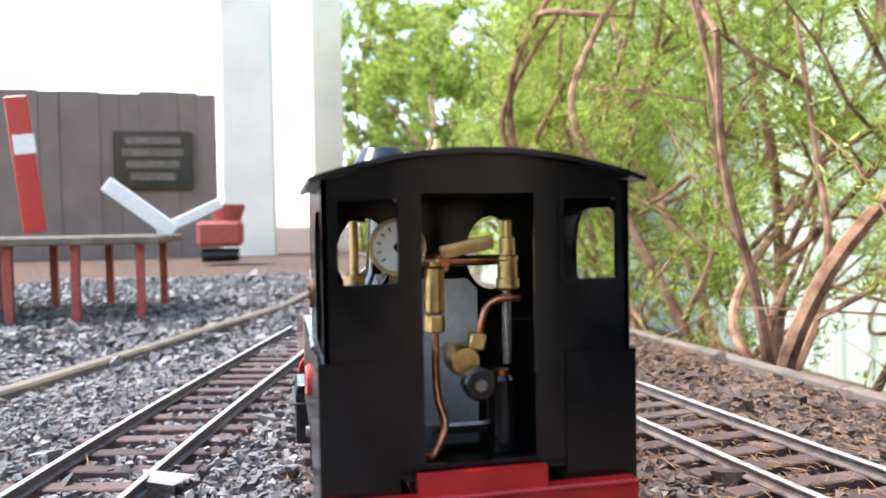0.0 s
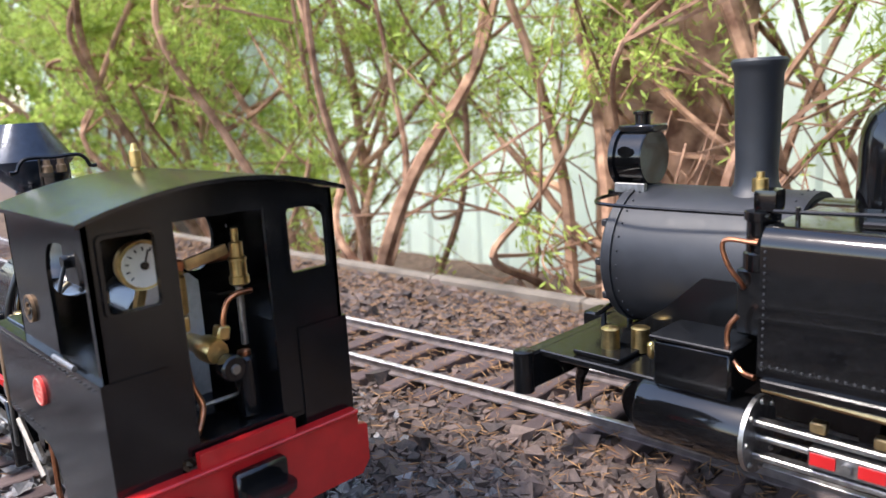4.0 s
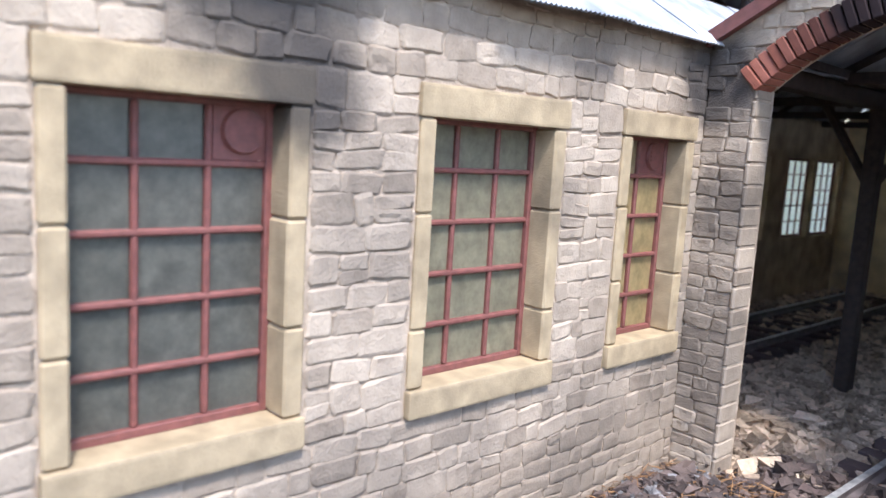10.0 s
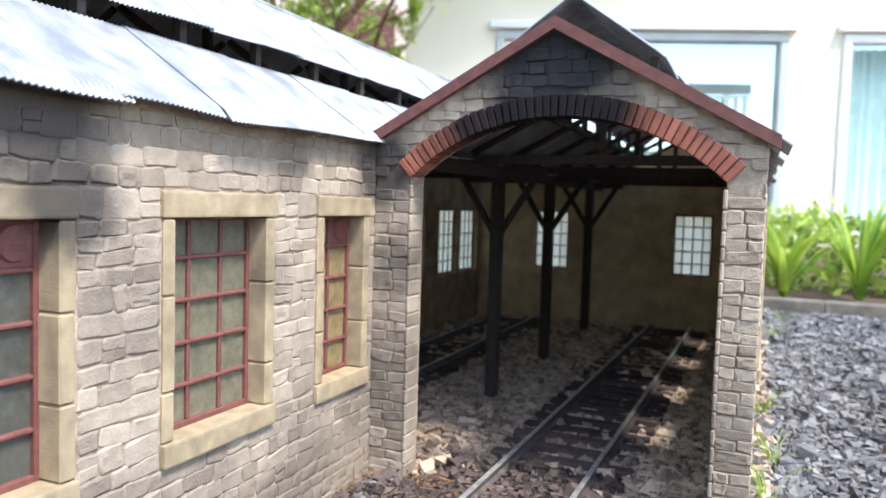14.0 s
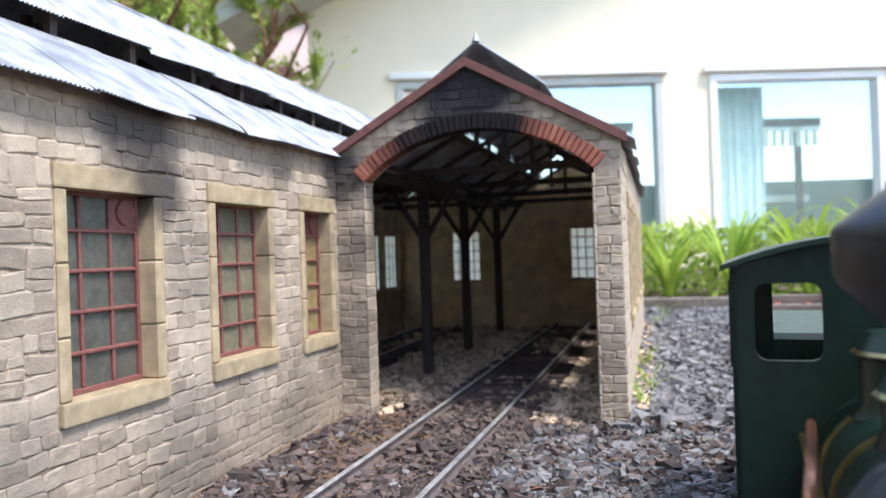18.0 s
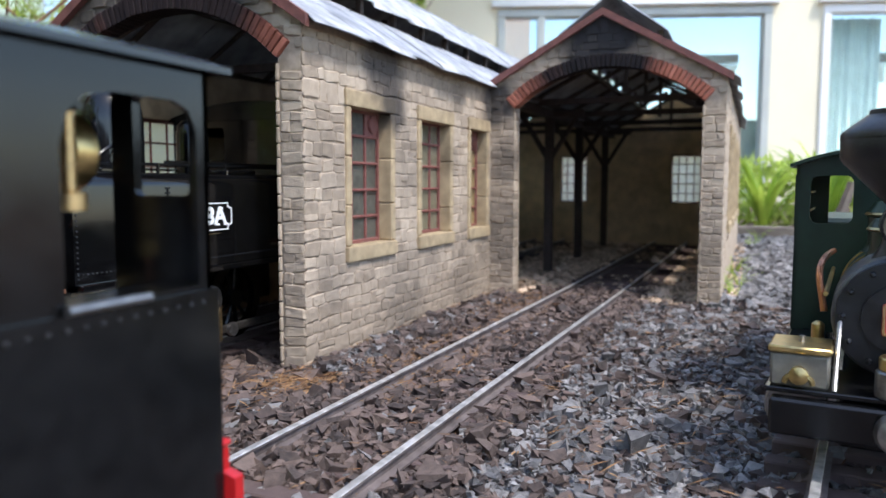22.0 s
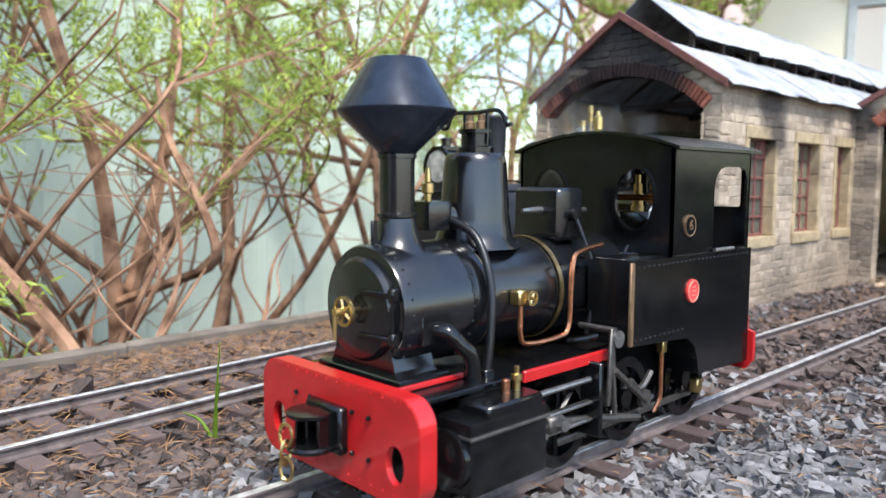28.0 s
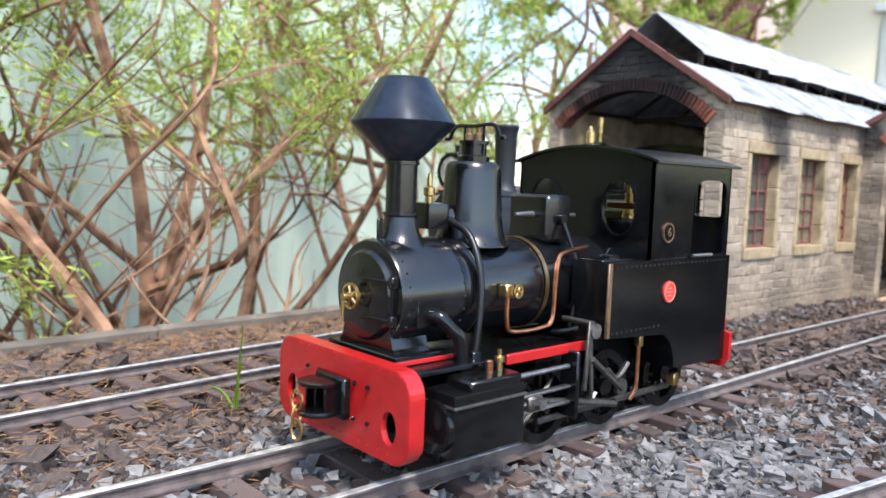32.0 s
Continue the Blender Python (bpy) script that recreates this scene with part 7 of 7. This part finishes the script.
        P("rod_boss", lathe([(0.0036, -0.001), (0.0036, 0.001)], (s * 0.0595, -0.0535, 0.0262), 'X', 16), STEEL)
        for y in (-0.004, -0.022):
            P("spring", tube([(s * 0.050, y + 0.006, 0.049), (s * 0.050, y, 0.045), (s * 0.050, y - 0.006, 0.049)], 0.0015, 6), DULLSTEEL)
        P("pony_wheel", lathe([(0.010, -0.002), (0.011, -0.001), (0.010, 0.002)], (s * 0.0235, 0.106, RAIL_Z + 0.010), 'X', 20), BLACK)
    P("main_frame", box((0, -0.02, 0.042), (0.036, 0.25, 0.026), 0.001), BLACK, "black main frame", False)
    # tank tops
    for y, s in ((0.012, 0.018), (-0.07, 0.02)):
        P("tank_lid", box((-0.045, y, 0.1075), (s, s * 1.2, 0.0022), 0.0006), GLOSS, smooth=False)
    P("lifting_bar", tube([(-0.03, 0.008, 0.110), (-0.032, -0.002, 0.118), (-0.032, -0.012, 0.120)], 0.0010, 6), BLACK)
    P("reverser_rod", box((-0.040, -0.08, 0.1115), (0.003, 0.10, 0.003), 0.0003), BLACK, smooth=False)
    # cab at the back, inside the shed
    cabx = [(-0.062, 0.055), (0.062, 0.055), (0.062, 0.145)] + [(0.062 * (1 - 2 * i / 12), 0.145 + 0.010 * (1 - (1 - 2 * i / 12) ** 2)) for i in range(1, 12)] + [(-0.062, 0.145)]
    cabh = [rounded(0.028, 0.022, 0.003, -0.035, 0.128), rounded(0.028, 0.022, 0.003, 0.035, 0.128)]
    P("cab_front", plate(cabx, 0.0015, BACK(-0.152), cabh), GLOSS, "black cab front sheet", False)
    P("cab_back", plate(cabx, 0.0015, BACK(-0.235), cabh), GLOSS, smooth=False)
    for s in (-1, 1):
        P("cab_side", plate([(-0.235, 0.055), (-0.150, 0.055), (-0.150, 0.1455), (-0.235, 0.1455)], 0.0015, SIDE(s * 0.062), [rounded(0.04, 0.035, 0.006, -0.1925, 0.118)]), GLOSS, smooth=False)
    P("cab_roof", plate([(x * 1.06, z + 0.0005) for x, z in cabx[2:]] + [(-0.066, 0.1435), (0.066, 0.1435)], 0.092, BACK(-0.240)), BLACK, "curved cab roof", False)
    return e


large_engine()


def old_engine():
    """Balloon stack engine with a green cab, on the siding."""
    e = thing("balloon_stack_engine", "old model engine with balloon chimney, green cab and brass boxes", "model locomotive", at=(-0.1728, 0.0, 0, -6.5))
    P = lambda n, bm, mt, lab="", smooth=True, par=None: part(n, bm, mt, par or e, lab, smooth)
    zc, r = 0.0612, 0.0188
    P("boiler", lathe([(r - 0.0015, -0.092), (r - 0.0015, -0.028)], (0, 0, zc), 'Y', 36), GREENCAB, "green boiler with brass bands")
    for y in (-0.05, -0.075):
        P("band", lathe([(r - 0.0018, -0.0012), (r - 0.0009, -0.0012), (r - 0.0009, 0.0012), (r - 0.0018, 0.0012)], (0, y, zc), 'Y', 36, ring=True), BRASS, "polished brass band")
    sb = P("smokebox", lathe([(r, -0.030), (r, -0.001), (r - 0.0008, 0.0), (r - 0.002, 0.0005)], (0, 0, zc), 'Y', 40), SUNLITGREY, "graphite grey smokebox, its colour lightened as if sunlit")
    P("smokebox_front", lathe([(r - 0.001, 0.0), (r - 0.0012, 0.0018), (0.0, 0.0022)], (0, 0.0, zc), 'Y', 40), OLDBLACK, "round black smokebox front", par=sb)
    P("front_studs", rivets([(0.0155 * math.cos(a), 0.0026, zc + 0.0155 * math.sin(a)) for a in [k * math.pi / 6 for k in range(12)]], 0.0011), OLDBLACK, par=sb)
    P("front_door", lathe([(0.0105, 0.0015), (0.0105, 0.0032), (0.0, 0.0038)], (0, 0, zc), 'Y', 28), OLDBLACK, par=sb)
    P("door_hinge", box((-0.0115, 0.0042, zc), (0.0026, 0.002, 0.009), 0.0006), OLDBLACK, par=sb)
    pl_ = P("front_plate", plate(rounded(0.0098, 0.0098, 0.0008, 0, zc, 2), 0.0008, BACK(0.0038)), WAGONRED, "square red number plate", False)
    P("plate_border", plate(rounded(0.0094, 0.0094, 0.0008, 0, zc, 2), 0.0004, BACK(0.0046), [rounded(0.0082, 0.0082, 0.0006, 0, zc, 2)]), BAND, par=pl_, smooth=False)
    letters("I", 0.0075, Matrix.Translation((0, 0.0048, zc)) @ FACE_FRONT, BAND, pl_, "figure")
    # balloon stack
    st = P("chimney", lathe([(0.0085, zc + 0.0165), (0.0060, zc + 0.021), (0.0048, zc + 0.026), (0.0048, 0.0955), (0.0175, 0.1085), (0.0187, 0.1105), (0.0187, 0.1172), (0.0175, 0.1190), (0.0110, 0.1240), (0.0108, 0.1255), (0.0090, 0.1258), (0.0088, 0.122)], (0, -0.0150, 0), 'Z', 40), OLDBLACK, "black balloon shaped spark arresting chimney")
    P("chimney_rim", lathe([(0.0189, 0.1160), (0.0189, 0.1175), (0.0178, 0.1190), (0.0115, 0.1238)], (0, -0.0150, 0.0002), 'Z', 40), OLDBLACK, "pale worn top of the chimney", par=st)
    lp = P("headlamp", lathe([(0.0068, -0.007), (0.0068, 0.0068), (0.0062, 0.007)], (0, 0.0015, 0.0898), 'Y', 28), OLDBLACK, "round headlamp")
    P("lamp_glass", lathe([(0.0060, 0.0), (0.0045, 0.0015), (0, 0.002)], (0, 0.0086, 0.0898), 'Y', 20), STEEL, "bright lamp lens", par=lp)
    P("lamp_top", box((0, 0.001, 0.0985), (0.006, 0.007, 0.005), 0.0006), OLDBLACK, par=lp)
    P("lamp_stand", rod((0, 0.001, 0.0775), (0, 0.001, 0.084), 0.003, n=10), BLACK, par=lp)
    # front beam and tool boxes
    P("buffer_beam", box((0, 0.0175, 0.0318), (0.068, 0.006, 0.0112), 0.0008), BLACK, "black front beam", False)
    P("deck", box((0, 0.0, 0.0392), (0.071, 0.034, 0.0016), 0.0003), BLACK, smooth=False)
    cw = P("air_tank", lathe([(0.0056, 0.0400), (0.0062, 0.0405), (0.0062, 0.0475), (0.0056, 0.048)], (0, 0.0135, 0), 'Z', 24), STEEL, "bright round tank on the beam")
    P("tank_cap", lathe([(0.0050, 0.0480), (0.0054, 0.0485), (0.0054, 0.0515), (0.0050, 0.052)], (0, 0.0135, 0), 'Z', 24), BRASS, "knurled brass cap", par=cw)
    P("coupler", lathe([(0.0058, -0.002), (0.0062, 0), (0.0052, 0.003), (0.0025, 0.0042)], (0, 0.0225, 0.0318), 'Y', 24), STEEL, "round bright coupler")
    for s in (-1, 1):
        tb = P("tool_box", box((s * 0.0262, 0.006, 0.0452), (0.0165, 0.018, 0.0105), 0.0008), mat("box_side_grey", (0.16, 0.15, 0.12), 0.5, var=0.2), "small tool box")
        P("lid", box((s * 0.0262, 0.006, 0.0516), (0.0178, 0.0195, 0.0022), 0.0006), BRASS, "brass lid", par=tb)
        P("lid_knob", rod((s * 0.0262, 0.006, 0.0526), (s * 0.0262, 0.006, 0.0546), 0.0008, n=8), STEEL, par=tb)
        P("lock", lathe([(0.0028, 0), (0.0028, 0.002), (0.001, 0.003)], (s * 0.0262, 0.0150, 0.0440), 'Y', 14), BRASS, "brass hasp", par=tb)
        P("lock_ring", tube([(s * 0.0262 + 0.004 * math.cos(t), 0.0165, 0.0415 + 0.003 * math.sin(t)) for t in [k * math.pi / 6 for k in range(7)]], 0.0008, 6), BRASS, par=tb)
        P("front_stay", rod((s * 0.0165, 0.015, 0.040), (s * 0.0160, 0.001, 0.0595), 0.0008, n=8), STEEL, "bright diagonal stay")
        P("side_rail", rod((s * 0.0205, -0.004, 0.067), (s * 0.0205, -0.088, 0.067), 0.0008, n=8), BRASS, "brass handrail")
        P("side_pipe", tube([(s * 0.021, -0.012, 0.060), (s * 0.023, -0.016, 0.072), (s * 0.022, -0.028, 0.0765), (s * 0.020, -0.060, 0.0765)], 0.0011, 8), COPPER, "copper pipe")
        P("lubricator", lathe([(0.0014, 0.047), (0.002, 0.0475), (0.002, 0.056), (0.001, 0.057)], (s * 0.0225, -0.010, 0), 'Z', 12), BRASS, "brass lubricator")
        P("cylinder", lathe([(0.0085, -0.001), (0.009, 0), (0.009, 0.026), (0.0085, 0.027)], (s * 0.0285, -0.030, 0.0290), 'Y', 24), STEEL, "bright cylinder")
        for y in (-0.045, -0.080):
            wheel(e, s * 0.0225, y, RAIL_Z + 0.0135, 0.0135, s)
        P("side_rod", box((s * 0.0265, -0.062, 0.0230), (0.0016, 0.044, 0.0028), 0.0006), STEEL)
        P("running_board", box((s * 0.0285, -0.052, 0.0392), (0.014, 0.072, 0.0016), 0.0003), BLACK, smooth=False)
        P("lower_skirt", box((s * 0.0300, -0.108, 0.030), (0.003, 0.042, 0.020), 0.0005), BLACK, smooth=False)
    P("frame", box((0, -0.06, 0.030), (0.030, 0.14, 0.016), 0.0008), BLACK, "black frame", False)
    P("sand_dome", lathe([(0.0100, zc + 0.0145), (0.0085, zc + 0.018), (0.0085, zc + 0.024), (0.0095, zc + 0.025), (0.0075, zc + 0.0285), (0, zc + 0.0295)], (0, -0.045, 0), 'Z', 28), GREENCAB, "green dome with brass rings")
    P("dome_ring", lathe([(0.0092, 0), (0.0100, 0.0006), (0.0092, 0.0014)], (0, -0.045, zc + 0.0242), 'Z', 28), BRASS)
    P("steam_dome", lathe([(0.0110, zc + 0.0145), (0.0090, zc + 0.018), (0.0090, zc + 0.028), (0.0100, zc + 0.029), (0.0070, zc + 0.034), (0, zc + 0.035)], (0, -0.074, 0), 'Z', 28), GREENCAB, "green dome with brass rings")
    P("dome_ring", lathe([(0.0096, 0), (0.0105, 0.0006), (0.0096, 0.0014)], (0, -0.074, zc + 0.0285), 'Z', 28), BRASS)
    # cab
    y0, y1, hw_ = -0.142, -0.092, 0.0350
    arc = [(0.0385 * (1 - 2 * i / 16), 0.1105 + 0.0075 * (1 - (1 - 2 * i / 16) ** 2)) for i in range(17)]
    wall = [(hw_, 0.039), (hw_, 0.1100)] + [(x * 0.9, z - 0.0008) for x, z in arc[1:-1]] + [(-hw_, 0.1100), (-hw_, 0.039)]
    P("cab_roof", plate(arc + [(x, z - 0.0014) for x, z in reversed(arc)], 0.066, BACK(y0 - 0.009)), GREENCAB, "curved dark green cab roof", False)
    holes = [rounded(0.016, 0.020, 0.003, s * 0.0225, 0.0955) for s in (-1, 1)]
    P("cab_front", plate(wall, 0.0013, BACK(y1), holes), GREENCAB, "green cab front with two windows", False)
    P("cab_back", plate(wall, 0.0013, BACK(y0), [rounded(0.050, 0.045, 0.003, 0, 0.085)]), GREENCAB, smooth=False)
    for s in (-1, 1):
        P("cab_side", plate([(y0, 0.039), (y1, 0.039), (y1, 0.1102), (y0, 0.1102)], 0.0013, SIDE(s * hw_), [rounded(0.019, 0.022, 0.002, y0 + 0.013, 0.0945), rounded(0.019, 0.022, 0.002, y1 - 0.013, 0.0945)]), GREENCAB, "green panelled cab side with two windows", False)
        for i in range(9):
            P("cab_batten", box((s * (hw_ + 0.0008), y0 + 0.005 + 0.005 * i, 0.0600), (0.0012, 0.0012, 0.034)), GREENCAB, smooth=False)
        P("window_frame", plate(rounded(0.0205, 0.0235, 0.002, y1 - 0.013, 0.0945), 0.0008, SIDE(s * (hw_ + 0.0010)), [rounded(0.019, 0.022, 0.0018, y1 - 0.013, 0.0945)]), GREENCAB, smooth=False)
        for z in (0.0905, 0.0985):
            P("cab_rail", rod((s * (hw_ - 0.004), y0 + 0.003, z), (s * (hw_ - 0.004), y1 - 0.003, z), 0.0005, n=5), BRASS)
    P("tender_body", box((0, -0.205, 0.062), (0.066, 0.095, 0.046), 0.002), GREENCAB, "dark green tender body", False)
    P("tender_frame", box((0, -0.205, 0.034), (0.050, 0.098, 0.012), 0.001), BLACK, smooth=False)
    for s in (-1, 1):
        for y in (-0.235, -0.178):
            P("tender_wheel", lathe([(0.0105, -0.002), (0.0115, -0.001), (0.0105, 0.002)], (s * 0.0235, y, RAIL_Z + 0.0105), 'X', 20), BLACK)
    return e


old_engine()

# flat log wagon on the siding
def log_wagon():
    y0 = -0.557
    e = thing("log_wagon", "small red log wagon with upright stakes on the siding", "wagon", at=(line_x(SIDING, y0), y0, 0, -7))
    for s in (-1, 1):
        part("side_beam", box((s * 0.017, -0.16, 0.036), (0.007, 0.40, 0.009), 0.001), WAGONRED, e, "worn red side beam", False)
        for y in (-0.028, 0.006, -0.32, -0.285):
            part("wheel", lathe([(0.0120, -0.003), (0.0138, -0.0022), (0.0135, -0.001), (0.0128, 0.0025), (0.0100, 0.0028), (0.0090, 0.0012), (0.003, 0.0015), (0.0, 0.003)], (s * 0.0232, y, RAIL_Z + 0.0128), 'X', 28), STEEL, e, "bare steel wheel")
            part("axle_box", box((s * 0.031, y, 0.026), (0.006, 0.010, 0.014), 0.0012), WAGONRED, e, "red axle box", False)
        part("spring_beam", box((s * 0.031, -0.011, 0.0335), (0.005, 0.050, 0.005), 0.001), WAGONRED, e, smooth=False)
    for y in (0.0, -0.148, -0.30):
        bol = part("bolster", box((0, y, 0.0475), (0.099, 0.013, 0.0085), 0.0008), EDGING, e, "weathered grey bolster timber", False)
        for s in (-1, 1):
            part("end_strap", box((s * 0.040, y + 0.0072, 0.0495), (0.020, 0.0016, 0.0050), 0.0005), WAGONRED, bol, "chipped red iron strap", False)
            part("strap_top", box((s * 0.0435, y, 0.0525), (0.011, 0.0125, 0.0014), 0.0005), WAGONRED, bol, smooth=False)
            st = rod((s * 0.0455, y, 0.053), (s * (0.0455 - 0.015), y - 0.004, 0.104), 0.0036, 0.0032, 4)
            part("stake", st, EDGING, bol, "pale wooden stake", False)
            part("chain", tube([(s * 0.041, y + 0.005, 0.079), (s * 0.044, y + 0.0065, 0.068), (s * 0.0405, y + 0.007, 0.060), (s * 0.036, y + 0.008, 0.053)], 0.0009, 5), DULLSTEEL, bol)
    part("end_beam", box((0, 0.040, 0.036), (0.052, 0.007, 0.010), 0.001), WAGONRED, e, "worn red end beam", False)
    part("coupler", box((0, 0.050, 0.034), (0.010, 0.014, 0.006), 0.001), BLACK, e)


log_wagon()

# sleepers, each under its track
SL = link("sleeper", box((0, 0, 0), (0.082, 0.0092, 0.0078), 0.0006), SLEEPER)
for tr, x, y, a, dz, _ in SLEEPERS:
    ob = new("sleeper", SL)
    ob.parent = tr
    ob.matrix_basis = pose(x, y, 0.0037 + dz, 0, 0, a)


# ---- moving things: thin wisps of steam over the small engine ----
STEAM = bpy.data.materials.new("thin_steam")
STEAM.use_nodes = True
st = STEAM.node_tree
for n in list(st.nodes):
    st.nodes.remove(n)
so = st.nodes.new("ShaderNodeOutputMaterial")
sd = st.nodes.new("ShaderNodeBsdfTranslucent")
sd.inputs["Color"].default_value = (0.92, 0.93, 0.95, 1)
sp = st.nodes.new("ShaderNodeBsdfTransparent")
sx = st.nodes.new("ShaderNodeMixShader")
sc = st.nodes.new("ShaderNodeTexCoord")
sn = st.nodes.new("ShaderNodeTexNoise")
sn.inputs["Scale"].default_value, sn.inputs["Detail"].default_value, sn.inputs["Distortion"].default_value = 55, 4, 1.2
sl = st.nodes.new("ShaderNodeVectorMath")
sl.operation = 'LENGTH'
sr = st.nodes.new("ShaderNodeMapRange")
sr.interpolation_type = 'SMOOTHSTEP'
sr.inputs[1].default_value, sr.inputs[2].default_value, sr.inputs[3].default_value, sr.inputs[4].default_value = 0.002, 0.024, 0.5, 0.0
sm = st.nodes.new("ShaderNodeMapRange")
sm.inputs[1].default_value, sm.inputs[2].default_value = 0.40, 0.75
sf = st.nodes.new("ShaderNodeMath")
sf.operation = 'MULTIPLY'
st.links.new(sc.outputs["Object"], sn.inputs["Vector"])
st.links.new(sc.outputs["Object"], sl.inputs[0])
st.links.new(sl.outputs["Value"], sr.inputs[0])
st.links.new(sn.outputs[0], sm.inputs[0])
st.links.new(sr.outputs[0], sf.inputs[0])
st.links.new(sm.outputs[0], sf.inputs[1])
st.links.new(sf.outputs[0], sx.inputs[0])
st.links.new(sp.outputs[0], sx.inputs[1])
st.links.new(sd.outputs[0], sx.inputs[2])
st.links.new(sx.outputs[0], so.inputs["Surface"])


def steam_wisp(seed):
    """A curling veil of vapour, fading towards its rim."""
    rnd = random.Random(seed)
    a, b = rnd.uniform(0, 6), rnd.uniform(0, 6)
    out = bmesh.new()
    g = [[out.verts.new((x * 0.004, 0.005 * math.sin(x * 0.6 + a) * math.cos(z * 0.4 + b), z * 0.004)) for x in range(-6, 7)] for z in range(-6, 7)]
    for p, q in zip(g, g[1:]):
        for i in range(12):
            out.faces.new((p[i], p[i + 1], q[i + 1], q[i]))
    return whole("steam_wisp", out, STEAM, "thin curling wisp of white steam above the small engine", "steam", group="wisps of steam", smooth=True)


def motions():
    # each wisp waits inside the large engine, drifts over the small engine's cab and rises away
    for k, (x, y, z, t0) in enumerate(((0.012, 0.165, 0.150, 0.0), (-0.004, 0.185, 0.135, 0.15), (0.028, 0.150, 0.172, 0.3), (-0.012, 0.150, 0.118, 0.4), (0.020, 0.190, 0.155, 0.7), (0.036, 0.165, 0.190, 0.9))):
        w = steam_wisp(k)
        rest = pose(0.1775, 0.088, 0.080, 0, 0, 10 * k)
        turn = 20 + 8 * k
        walk(w, [(0, rest), (27.0, rest), (27.4 + t0, pose(0.165, 0.09, 0.20, 0, 0, turn)), (28.1 + t0, pose(x + 0.010, y - 0.012, z - 0.02, 0, 0, turn)),
                 (29.0 + t0, pose(x, y, z, 0, 12, turn + 8)), (29.8 + t0, pose(x + 0.03, y - 0.03, z + 0.05, 0, 25, turn + 14)),
                 (30.6 + t0, pose(x + 0.09, y - 0.10, z + 0.16, 0, 40, turn + 20)), (32.0, pose(x + 0.2, y - 0.3, z + 0.55, 0, 55, turn + 30))])


motions()
